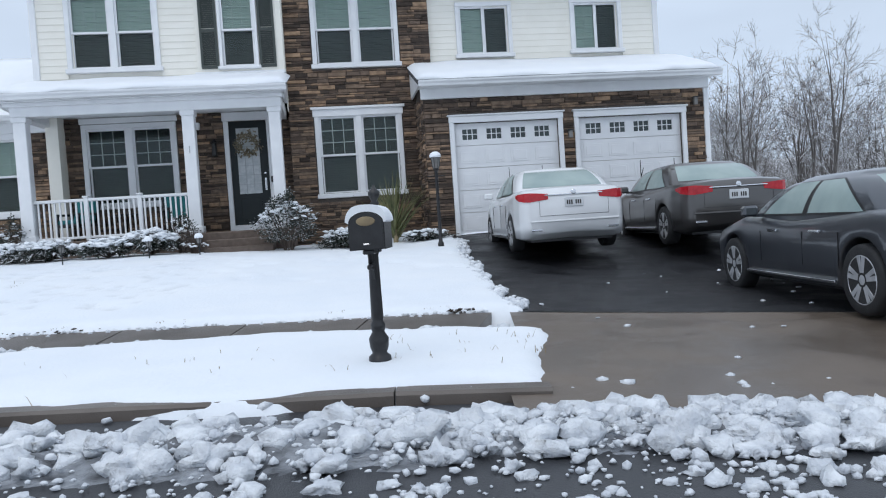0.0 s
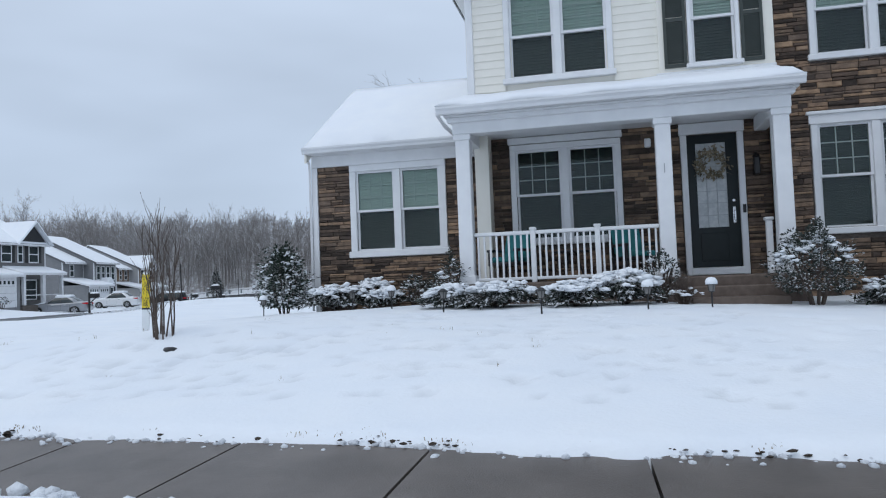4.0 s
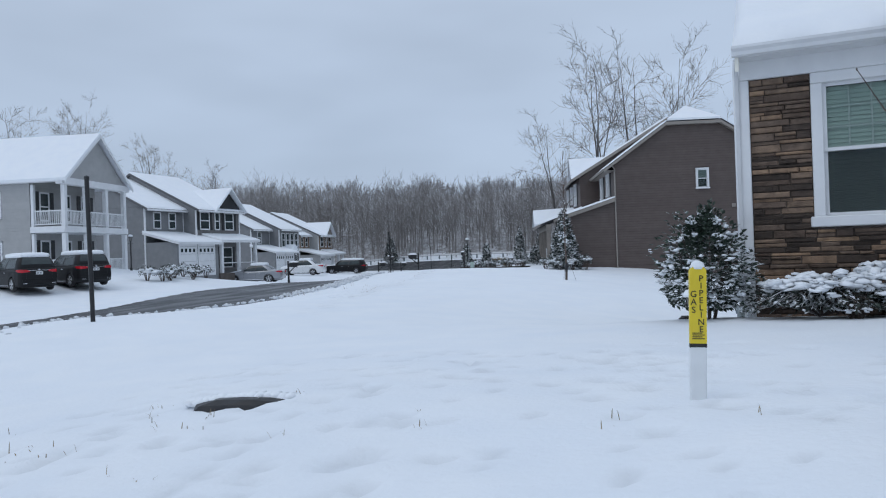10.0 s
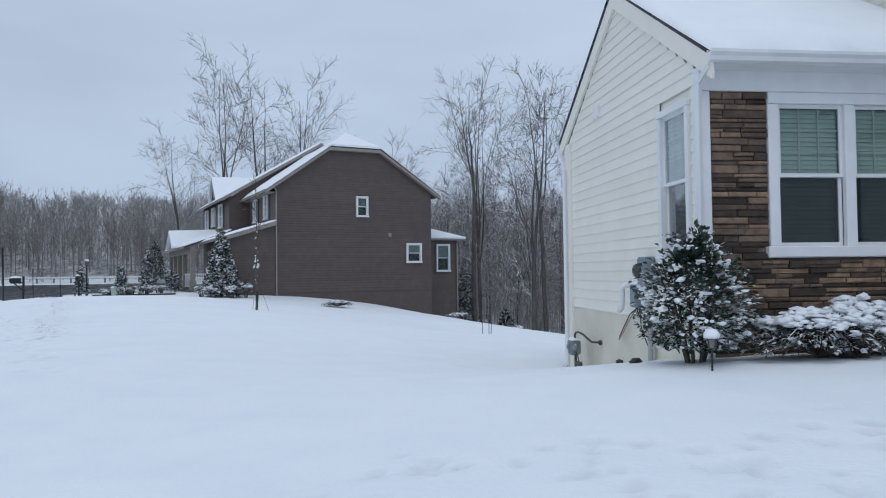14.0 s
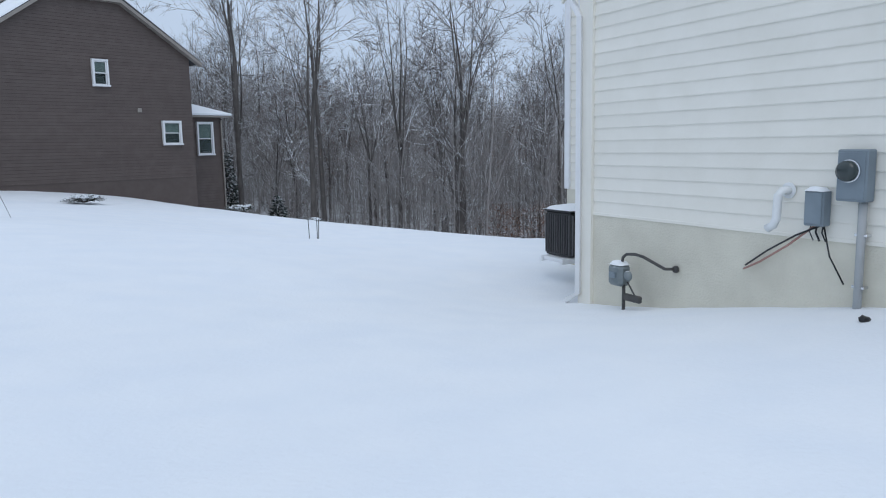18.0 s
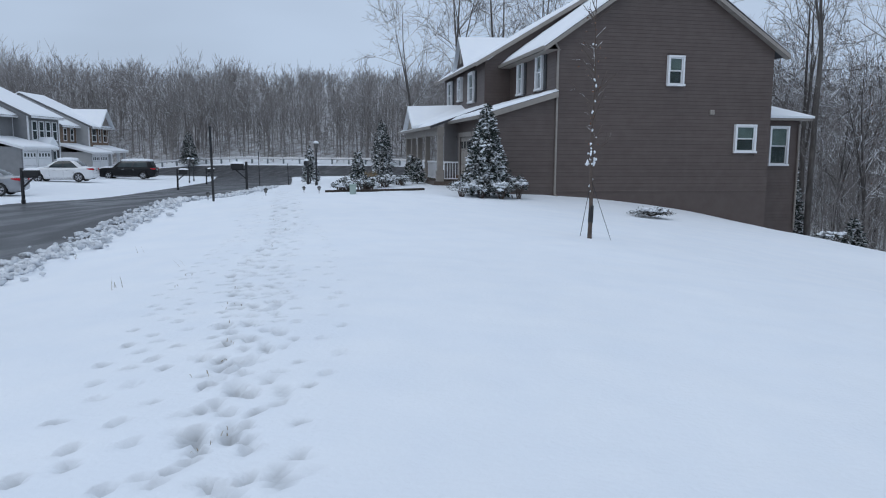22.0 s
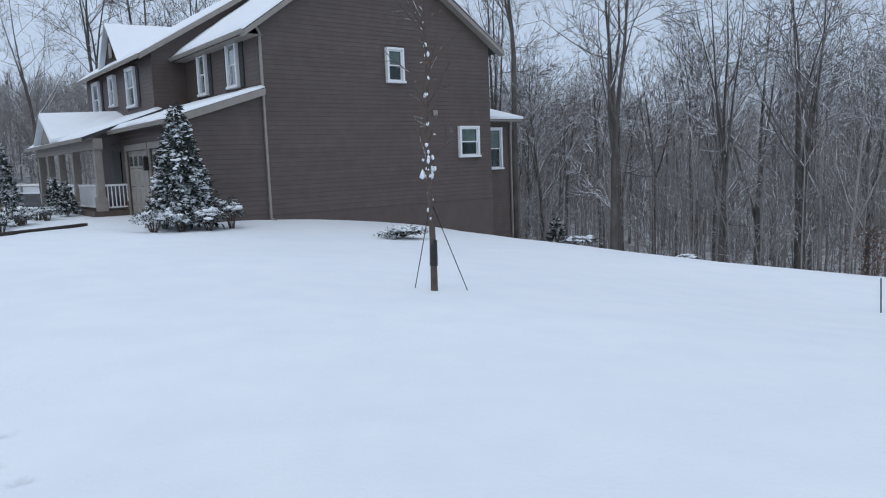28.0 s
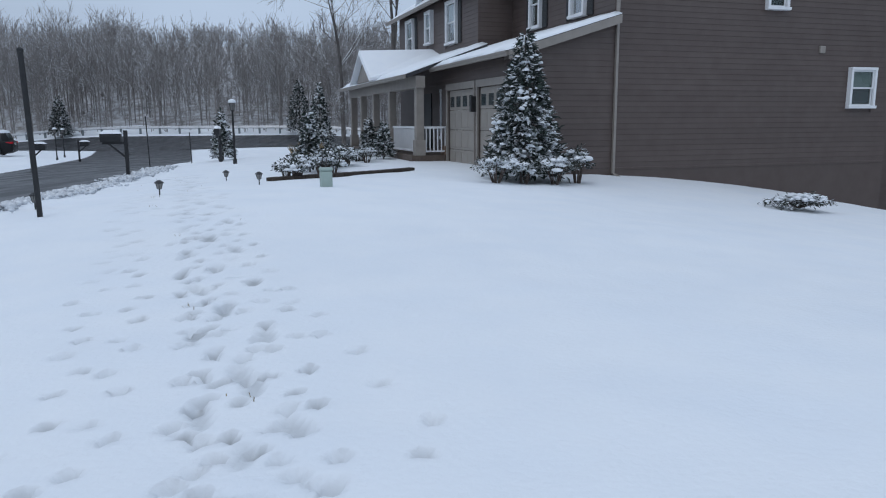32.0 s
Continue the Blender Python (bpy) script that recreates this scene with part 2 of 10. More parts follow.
M_BROWNTRIM = mat("taupe_trim", (0.30, 0.27, 0.24), (0.26, 0.235, 0.21), scale=4, rough=0.5, stain=0.05)
M_TAUPE = mat("taupe_grey_vinyl_siding", (0.175, 0.17, 0.168), (0.15, 0.147, 0.146), scale=2.5, rough=0.5, stain=0.06)
M_GREYDK = mat("dark_eave_trim", (0.13, 0.13, 0.135), (0.11, 0.11, 0.115), scale=2.5, rough=0.5, stain=0.06)
M_GREY = mat("grey_vinyl_siding", (0.235, 0.24, 0.247), (0.205, 0.21, 0.218), scale=2.5, rough=0.5, island=0.03, stain=0.06)
M_GREYLT = mat("light_grey_vinyl_siding", (0.42, 0.42, 0.415), (0.38, 0.38, 0.378), scale=2.5, rough=0.5, island=0.03, stain=0.06)
M_SHINGLE = mat("dark_shingle", (0.05, 0.05, 0.055), (0.08, 0.08, 0.085), scale=12, rough=0.9, bump=0.4)
M_SHUTTER = mat("dark_green_shutter", (0.035, 0.045, 0.040), (0.045, 0.055, 0.05), scale=8, rough=0.5)
M_BLACKSH = mat("black_shutter", (0.018, 0.019, 0.021), (0.028, 0.029, 0.03), scale=8, rough=0.5)
M_DOOR = mat("black_green_door_paint", (0.006, 0.011, 0.012), (0.009, 0.015, 0.016), scale=5, rough=0.35, spec=0.3)
M_GDOOR = mat("white_garage_door_steel", (0.78, 0.79, 0.80), (0.73, 0.74, 0.755), scale=3, rough=0.45, bump=0.1, bscale=70, stain=0.06)
M_TAUPEDOOR = mat("taupe_garage_door", (0.34, 0.31, 0.275), (0.30, 0.275, 0.245), scale=3, rough=0.5, stain=0.08)
M_GLASS = glass_mat("window_glass", gloss=0.0)
M_FROST = mat("leaded_door_glass", (0.45, 0.48, 0.49), (0.58, 0.60, 0.60), scale=14, rough=0.15, bump=0.2, bscale=60)
M_BLIND = mat("window_blind", (0.66, 0.73, 0.70), (0.60, 0.67, 0.64), scale=4, rough=0.6)
M_DIMBLIND = mat("dim_window_blind", (0.30, 0.345, 0.34), (0.25, 0.29, 0.285), scale=4, rough=0.6)
M_SCREEN = mat("insect_screen", (0.026, 0.038, 0.038), (0.04, 0.054, 0.054), scale=3, rough=0.55)
M_BLACK = mat("black_metal", (0.012, 0.012, 0.013), (0.022, 0.022, 0.024), scale=10, rough=0.35, bump=0.1, bscale=60)
M_RUBBER = mat("tyre_rubber", (0.014, 0.014, 0.015), (0.024, 0.024, 0.025), scale=8, rough=0.7, bump=0.3, bscale=80)
M_ALLOY = mat("alloy_rim", (0.55, 0.56, 0.58), (0.40, 0.41, 0.43), scale=9, rough=0.32, metal=0.35)
M_CHROME = mat("chrome", (0.75, 0.76, 0.78), (0.62, 0.63, 0.65), scale=5, rough=0.15, metal=1.0)
M_GREYBOX = mat("grey_meter_box", (0.22, 0.27, 0.31), (0.19, 0.235, 0.27), scale=5, rough=0.5, stain=0.1)
M_CONDUIT = mat("grey_conduit", (0.40, 0.42, 0.43), (0.34, 0.36, 0.37), scale=6, rough=0.5)
M_PVC = mat("white_pvc", (0.78, 0.80, 0.80), (0.70, 0.72, 0.72), scale=6, rough=0.35)
M_GASGREY = mat("gas_meter_grey", (0.15, 0.18, 0.19), (0.21, 0.24, 0.25), scale=9, rough=0.5, snow=0.9, snow_at=0.75)
M_PIPE = mat("dark_pipe", (0.05, 0.05, 0.05), (0.085, 0.08, 0.075), scale=12, rough=0.6)
M_YELLOW = mat("yellow_marker_plastic", (0.78, 0.60, 0.03), (0.70, 0.53, 0.03), scale=5, rough=0.45)
M_WHITEPL = mat("white_marker_plastic", (0.78, 0.80, 0.81), (0.70, 0.72, 0.73), scale=5, rough=0.45, stain=0.1)
M_INK = mat("black_ink", (0.015, 0.015, 0.015), None, rough=0.6)
M_TRUNK = mat("dark_bark", (0.075, 0.067, 0.062), (0.135, 0.122, 0.113), scale=7, rough=0.95, bump=0.6, bscale=18, stretch=(1, 1, 0.25), island=0.1, snow=0.85, snow_at=0.38)
M_BARK = mat("grey_bark", (0.10, 0.09, 0.084), (0.175, 0.159, 0.149), scale=7, rough=0.95, bump=0.6, bscale=18, stretch=(1, 1, 0.25), island=0.1, snow=0.9, snow_at=0.28)
# bark paled in its base colour to stand in for distance haze
M_BARKHAZE = mat("hazed_bark", (0.225, 0.208, 0.20), (0.32, 0.30, 0.29), scale=3, rough=0.95, island=0.22, snow=0.6, snow_at=0.42)
M_TWIG = mat("brown_twig", (0.075, 0.055, 0.045), (0.11, 0.085, 0.07), scale=12, rough=0.85, snow=0.8, snow_at=0.62)
M_DRYLEAF = mat("rusty_dry_leaf", (0.16, 0.075, 0.045), (0.23, 0.12, 0.07), scale=4, rough=0.8, island=0.3, snow=0.6, snow_at=0.7)
M_HOLLY = mat("holly_leaf", (0.018, 0.035, 0.022), (0.035, 0.055, 0.035), scale=9, rough=0.35, island=0.35, snow=0.9, snow_at=0.74)
M_JUNIPER = mat("juniper_needles", (0.020, 0.030, 0.023), (0.042, 0.052, 0.042), scale=9, rough=0.75, island=0.35, snow=0.75, snow_at=0.70)
M_EVERGREEN = mat("spruce_needles", (0.022, 0.034, 0.028), (0.045, 0.058, 0.048), scale=6, rough=0.8, island=0.35, snow=0.9, snow_at=0.66)
M_YUCCA = mat("yucca_leaf", (0.10, 0.125, 0.05), (0.20, 0.19, 0.085), scale=8, rough=0.6, island=0.3)
M_STRAW = mat("dead_grass", (0.30, 0.235, 0.14), (0.21, 0.16, 0.10), scale=8, rough=0.9, island=0.3)
M_SOIL = mat("mulch_soil", (0.035, 0.026, 0.020), (0.06, 0.045, 0.034), scale=14, rough=0.95, bump=0.8, bscale=40)
M_BRICKP = mat("porch_brick", (0.10, 0.075, 0.06), (0.145, 0.11, 0.09), scale=10, rough=0.7, bump=0.3, rand=0.15)
M_TEAL = mat("teal_cushion", (0.022, 0.15, 0.16), (0.03, 0.19, 0.195), scale=9, rough=0.9, bump=0.2)
M_FENCE = mat("cedar_fence", (0.34, 0.235, 0.17), (0.42, 0.30, 0.22), scale=4, rough=0.8, rand=0.12, stretch=(6, 6, 1))
M_GREENBOX = mat("pale_green_utility_box", (0.34, 0.42, 0.38), (0.30, 0.37, 0.335), scale=5, rough=0.5)
M_WREATH = mat("dried_wreath", (0.16, 0.13, 0.085), (0.28, 0.24, 0.17), scale=12, rough=0.9, island=0.4)
M_BULB = mat("lamp_glass", (0.22, 0.215, 0.20), (0.16, 0.155, 0.15), scale=8, rough=0.2)


def paint(name, c, metal=0.0):
    return mat(name, c, [v * 0.94 for v in c], scale=2.0, rough=0.28 if metal else 0.35, metal=metal, coat=0.8, stain=0.05)


M_CARWHITE, M_CARGREY, M_CARBLUE = paint("white_car_paint", (0.78, 0.79, 0.80)), paint("warm_grey_car_paint", (0.095, 0.090, 0.088), 0.5), paint("slate_grey_car_paint", (0.075, 0.082, 0.095), 0.5)
M_CARSILVER, M_CARBLACK = paint("silver_car_paint", (0.30, 0.31, 0.33), 0.5), mat("black_car_paint", (0.006, 0.0065, 0.008), (0.009, 0.009, 0.010), scale=2.0, rough=0.5, spec=0.3)
M_CARGLASS = mat("car_glass", (0.030, 0.040, 0.042), (0.05, 0.065, 0.066), scale=1.5, rough=0.08)
M_CARFROST = mat("misted_car_glass", (0.26, 0.34, 0.33), (0.34, 0.42, 0.40), scale=2.0, rough=0.25)
M_TAIL = mat("red_tail_lamp", (0.42, 0.012, 0.022), (0.55, 0.02, 0.03), scale=14, rough=0.15)
M_LENS = mat("clear_lamp_lens", (0.55, 0.57, 0.60), (0.45, 0.47, 0.5), scale=14, rough=0.12)
M_PLATE = mat("number_plate", (0.68, 0.70, 0.72), (0.62, 0.64, 0.66), scale=9, rough=0.5)
M_PINK = mat("faded_pink_cable", (0.42, 0.24, 0.20), (0.36, 0.20, 0.17), scale=12, rough=0.7)
M_LITTER = mat("woodland_floor", (0.68, 0.70, 0.73), (0.26, 0.24, 0.225), scale=1.1, rough=0.9, bump=0.6, bscale=9, stain=0.3)
M_CLOD = mat("broken_snow", (0.80, 0.825, 0.85), (0.55, 0.58, 0.625), scale=9, rough=0.7, bump=1.0, bscale=34, spec=0.25)
# footprint tint: trodden wet grey snow, and painted shade in the hollows
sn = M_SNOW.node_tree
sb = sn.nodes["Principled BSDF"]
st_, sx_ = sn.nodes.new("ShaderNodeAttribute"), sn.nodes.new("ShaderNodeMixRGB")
st_.attribute_name = "tread_shade"
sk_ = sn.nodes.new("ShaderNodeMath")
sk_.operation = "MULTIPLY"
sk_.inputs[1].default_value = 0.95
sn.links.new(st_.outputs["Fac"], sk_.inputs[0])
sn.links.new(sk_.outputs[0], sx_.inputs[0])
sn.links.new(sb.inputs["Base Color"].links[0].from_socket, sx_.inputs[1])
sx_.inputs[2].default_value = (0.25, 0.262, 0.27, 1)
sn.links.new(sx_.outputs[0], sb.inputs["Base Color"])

# ---------------------------------------------------------------- mesh building
class MB:
    """Vertices and faces of one mesh."""

    def __init__(self):
        self.v, self.f = [], []

    def add(self, verts, faces):
        k = len(self.v)
        self.v.extend(verts)
        self.f.extend([tuple(i + k for i in f) for f in faces])
        return self

    def box(self, x0, y0, z0, x1, y1, z1):
        x0, x1, y0, y1, z0, z1 = min(x0, x1), max(x0, x1), min(y0, y1), max(y0, y1), min(z0, z1), max(z0, z1)
        return self.add([(x, y, z) for z in (z0, z1) for y in (y0, y1) for x in (x0, x1)],
                        [(0, 2, 3, 1), (4, 5, 7, 6), (0, 1, 5, 4), (2, 6, 7, 3), (0, 4, 6, 2), (1, 3, 7, 5)])

    def bevel_box(self, x0, y0, z0, x1, y1, z1, b=0.01):
        """A box with all its edges cut off by b."""
        c, h = Vector(((x0 + x1) / 2, (y0 + y1) / 2, (z0 + z1) / 2)), Vector((abs(x1 - x0) / 2, abs(y1 - y0) / 2, abs(z1 - z0) / 2))
        b = min(b, 0.45 * min(h))
        pts = []
        for sx in (-1, 1):
            for sy in (-1, 1):
                for sz in (-1, 1):
                    for ax in range(3):
                        p = Vector((sx * (h.x - b), sy * (h.y - b), sz * (h.z - b)))
                        p[ax] = (sx, sy, sz)[ax] * h[ax]
                        pts.append(tuple(c + p))
        i = lambda sx, sy, sz, ax: ((sx > 0) * 4 + (sy > 0) * 2 + (sz > 0)) * 3 + ax
        s = (-1, 1)
        f = [(i(a, -1, -1, 0), i(a, 1, -1, 0), i(a, 1, 1, 0), i(a, -1, 1, 0))[::a] for a in s]
        f += [(i(-1, a, -1, 1), i(-1, a, 1, 1), i(1, a, 1, 1), i(1, a, -1, 1))[::a] for a in s]
        f += [(i(-1, -1, a, 2), i(1, -1, a, 2), i(1, 1, a, 2), i(-1, 1, a, 2))[::a] for a in s]
        for p in s:
            for q in s:
                f.append((i(p, q, -1, 0), i(p, q, -1, 1), i(p, q, 1, 1), i(p, q, 1, 0))[:: p * q])
                f.append((i(p, -1, q, 0), i(p, 1, q, 0), i(p, 1, q, 2), i(p, -1, q, 2))[:: p * q])
                f.append((i(-1, p, q, 1), i(-1, p, q, 2), i(1, p, q, 2), i(1, p, q, 1))[:: p * q])
                for r in s:
                    f.append((i(p, q, r, 0), i(p, q, r, 1), i(p, q, r, 2))[:: p * q * r])
        return self.add(pts, f)

    def prism(self, outline, a, b, axis="y"):
        """An outline of pairs, drawn out from a to b along an axis: x takes (y, z), y takes (x, z), z takes (x, y)."""
        put = {"x": lambda p, t: (t, p[0], p[1]), "y": lambda p, t: (p[0], t, p[1]), "z": lambda p, t: (p[0], p[1], t)}[axis]
        n = len(outline)
        return self.add([put(p, a) for p in outline] + [put(p, b) for p in outline],
                        [tuple(range(n))[::-1], tuple(range(n, 2 * n))] + [(i, (i + 1) % n, n + (i + 1) % n, n + i) for i in range(n)])

    def tube(self, pts, radii, sides=6, cap=True):
        """A tapered round bar along points."""
        pts = [Vector(p) for p in pts]
        rings, k = [], len(self.v)
        ref = Vector((0.31, 0.87, 0.38)).normalized()
        for i, p in enumerate(pts):
            d = (pts[min(i + 1, len(pts) - 1)] - pts[max(i - 1, 0)]).normalized()
            u = d.cross(ref)
            if u.length < 0.05:
                u = d.cross(Vector((1, 0, 0)))
            u.normalize()
            w = d.cross(u)
            r = radii[i] if hasattr(radii, "__len__") else radii
            for s in range(sides):
                t = 2 * math.pi * s / sides
                self.v.append(tuple(p + r * (math.cos(t) * u + math.sin(t) * w)))
        for i in range(len(pts) - 1):
            for s in range(sides):
                a, b = k + i * sides + s, k + i * sides + (s + 1) % sides
                self.f.append((a, b, b + sides, a + sides))
        if cap:
            self.f.append(tuple(k + s for s in range(sides))[::-1])
            e = k + (len(pts) - 1) * sides
            self.f.append(tuple(e + s for s in range(sides)))
        return self

    def lathe(self, profile, sides=16, at=(0, 0, 0)):
        """A turned shape: (radius, height) pairs about a standing axis."""
        k = len(self.v)
        for r, z in profile:
            for s in range(sides):
                t = 2 * math.pi * s / sides
                self.v.append((at[0] + r * math.cos(t), at[1] + r * math.sin(t), at[2] + z))
        for i in range(len(profile) - 1):
            for s in range(sides):
                a, b = k + i * sides + s, k + i * sides + (s + 1) % sides
                self.f.append((a, b, b + sides, a + sides))
        self.f.append(tuple(k + s for s in range(sides))[::-1])
        e = k + (len(profile) - 1) * sides
        self.f.append(tuple(e + s for s in range(sides)))
        return self

    def moved(self, m):
        self.v = [tuple(m @ Vector(p)) for p in self.v]
        return self

    def mesh(self, name, material, smooth=False):
        me = bpy.data.meshes.new(name)
        me.from_pydata(self.v, [], self.f)
        me.materials.append(material)
        if smooth:
            me.polygons.foreach_set("use_smooth", [True] * len(me.polygons))
        return me


ICO_V, ICO_F = [], []
_b = bmesh.new()
bmesh.ops.create_icosphere(_b, subdivisions=2, radius=1.0)
ICO_V = [tuple(v.co) for v in _b.verts]
ICO_F = [tuple(v.index for v in f.verts) for f in _b.faces]
_b.free()
_b = bmesh.new()
bmesh.ops.create_icosphere(_b, subdivisions=1, radius=1.0)
ICO1_V = [tuple(v.co) for v in _b.verts]
ICO1_F = [tuple(v.index for v in f.verts) for f in _b.faces]
_b.free()


def lump(mb, c, r, rng, rough=0.25, fine=False):
    """A rough clod about c with radii r."""
    vs, fs = (ICO_V, ICO_F) if fine else (ICO1_V, ICO1_F)
    o = Vector((rng.uniform(0, 99), rng.uniform(0, 99), rng.uniform(0, 99)))
    out = []
    for v in vs:
        k = 1 + rough * 2 * noise.noise(Vector(v) * 1.6 + o) + (rough * 1.3 * noise.noise(Vector(v) * 4.3 + o) if fine else 0)
        out.append((c[0] + v[0] * r[0] * k, c[1] + v[1] * r[1] * k, c[2] + v[2] * r[2] * k))
    mb.add(out, fs)


def thing(name, label, category, m=None, group="", kind=""):
    ob = new(name)
    ob.empty_display_size = 0.2
    ob.matrix_basis = m if m is not None else Matrix.Identity(4)
    return tagged(ob, label, category, group, kind)


def part(name, mb, material, parent=None, label="", smooth=False, world_space=True, **tags):
    """Links a mesh as one object, under a thing or a part. Its vertices are in the world's metres, or in its parent's if world_space is False."""
    data = mb.mesh(name, material, smooth) if isinstance(mb, MB) else mb
    ob = new(name, data)
    if parent is not None:
        ob.parent = parent
        if world_space and parent.parent is None:
            ob.matrix_parent_inverse = parent.matrix_basis.inverted()
    if label or tags:
        tagged(ob, label, **tags)
    return ob


def place(F, mb):
    """Moves a mesh from a wall's own frame (x along it, y out of it, z up) into the world."""
    return mb.moved(F)


def wall_frame(x, y, z, angle):
    """A wall's frame at its left foot as seen from outside; angle: the degrees by which its x turns from the world's x. y points outward."""
    return pose(x, y, z, 0, 0, angle) @ Matrix.Diagonal((1, -1, 1, 1))


def cut_rows(x0, x1, openings, za, zb):
    """The stretches of x0..x1 left free by openings (xa, za, xb, zb) at heights za..zb."""
    spans = [(x0, x1)]
    for oa, ob_, oc, od in openings:
        if od <= za + 1e-4 or ob_ >= zb - 1e-4:
            continue
        nxt = []
        for a, b in spans:
            if oa > a:
                nxt.append((a, min(b, oa)))
            if oc < b:
                nxt.append((max(a, oc), b))
        spans = [(a, b) for a, b in nxt if b - a > 0.004]
    return spans


def wall_boxes(mb, L, z0, z1, openings, thick, x0=0.0, back=0.0):
    """A plain wall with openings cut through it, its face at y = -back."""
    xs = sorted({x0, L, *[x for o in openings for x in (o[0], o[2]) if x0 < x < L]})
    zs = sorted({z0, z1, *[z for o in openings for z in (o[1], o[3]) if z0 < z < z1]})
    cut = lambda x, z: any(o[0] < x < o[2] and o[1] < z < o[3] for o in openings)
    solid = lambda i, k: 0 <= i < len(xs) - 1 and 0 <= k < len(zs) - 1 and not cut((xs[i] + xs[i + 1]) / 2, (zs[k] + zs[k + 1]) / 2)
    base, ids = len(mb.v), {}

    def v(i, k, j):
        if (i, k, j) not in ids:
            ids[i, k, j] = base + len(ids)
            mb.v.append((xs[i], -back - thick * j, zs[k]))
        return ids[i, k, j]

    for i in range(len(xs) - 1):
        for k in range(len(zs) - 1):
            if not solid(i, k):
                continue
            mb.f.append((v(i, k, 0), v(i + 1, k, 0), v(i + 1, k + 1, 0), v(i, k + 1, 0)))
            mb.f.append((v(i, k, 1), v(i, k + 1, 1), v(i + 1, k + 1, 1), v(i + 1, k, 1)))
            for di, dk, p, q in ((-1, 0, (i, k), (i, k + 1)), (1, 0, (i + 1, k + 1), (i + 1, k)), (0, -1, (i + 1, k), (i, k)), (0, 1, (i, k + 1), (i + 1, k + 1))):
                if not solid(i + di, k + dk):
                    mb.f.append((v(*p, 0), v(*q, 0), v(*q, 1), v(*p, 1)))


def lap_rows(L, z0, z1, openings, step, outline=None, x0=0.0):
    """Courses of lap siding: (xa, xb, z, height); outline(z) narrows a gable."""
    rows, z = [], z0
    while z < z1 - 0.02:
        h = min(step, z1 - z)
        a, b = outline(z + h * 0.5) if outline else (x0, L)
        for xa, xb in cut_rows(a, b, openings, z, z + h):
            if xb - xa > 0.02:
                rows.append((xa, xb, z, h))
        z += step
    return rows


def lap_board(mb, xa, xb, z, h, outline=None):
    """One course: it stands proud at its foot and tucks under the next one at its head."""
    t, ta, tb = 0.017, xa, xb
    if outline:
        oa, ob_ = outline(z + h)
        ta, tb = max(xa, oa), min(xb, ob_)
        if tb - ta < 0.01:
            ta = tb = (xa + xb) / 2
    mb.add([(xa, 0, z), (xb, 0, z), (tb, 0, z + h), (ta, 0, z + h), (xa, t, z + 0.006), (xb, t, z + 0.006), (tb, 0.004, z + h), (ta, 0.004, z + h), (xa, t - 0.004, z - 0.006), (xb, t - 0.004, z - 0.006)],
           [(4, 5, 6, 7), (0, 8, 9, 1), (8, 4, 5, 9), (0, 3, 7, 4, 8), (1, 9, 5, 6, 2), (0, 1, 2, 3)])


def stone_rows(L, z0, z1, openings, rng, x0=0.0):
    """Ledge stones in uneven courses: (xa, xb, za, zb, depth)."""
    out, z = [], z0
    while z < z1 - 0.01:
        h = min(rng.choice((0.045, 0.055, 0.065, 0.08, 0.10)), z1 - z)
        if z1 - z - h < 0.045:
            h = z1 - z
        for a, b in cut_rows(x0, L, openings, z, z + h):
            x = a
            while x < b - 0.005:
                w = rng.uniform(0.12, 0.46)
                if b - x - w < 0.13:
                    w = b - x
                w = min(w, b - x)
                if h > 0.09 and rng.random() < 0.3:
                    k = rng.uniform(0.4, 0.6) * h
                    out.append((x, x + w, z, z + k, rng.uniform(0.014, 0.05)))
                    out.append((x, x + w, z + k, z + h, rng.uniform(0.014, 0.05)))
                else:
                    out.append((x, x + w, z, z + h, rng.uniform(0.014, 0.055)))
                x += w
        z += h
    return out


def stone(mb, xa, xb, za, zb, d, rng):
    """One ledge stone with a chipped, uneven face."""
    g = 0.005
    j = lambda s=0.007: rng.uniform(-s, s)
    k = 0.010
    mb.add([(xa + g, 0, za + g), (xb - g, 0, za + g), (xb - g, 0, zb - g), (xa + g, 0, zb - g),
            (xa + g, d * 0.75, za + g), (xb - g, d * 0.75, za + g), (xb - g, d * 0.75, zb - g), (xa + g, d * 0.75, zb - g),
            (xa + g + k + abs(j()), d + j(), za + g + k), (xb - g - k - abs(j()), d + j(), za + g + k), (xb - g - k - abs(j()), d + j(), zb - g - k), (xa + g + k + abs(j()), d + j(), zb - g - k)],
           [(0, 4, 5, 1)[::-1], (1, 5, 6, 2)[::-1], (2, 6, 7, 3)[::-1], (3, 7, 4, 0)[::-1], (4, 8, 9, 5)[::-1], (5, 9, 10, 6)[::-1], (6, 10, 11, 7)[::-1], (7, 11, 8, 4)[::-1], (8, 11, 10, 9)])

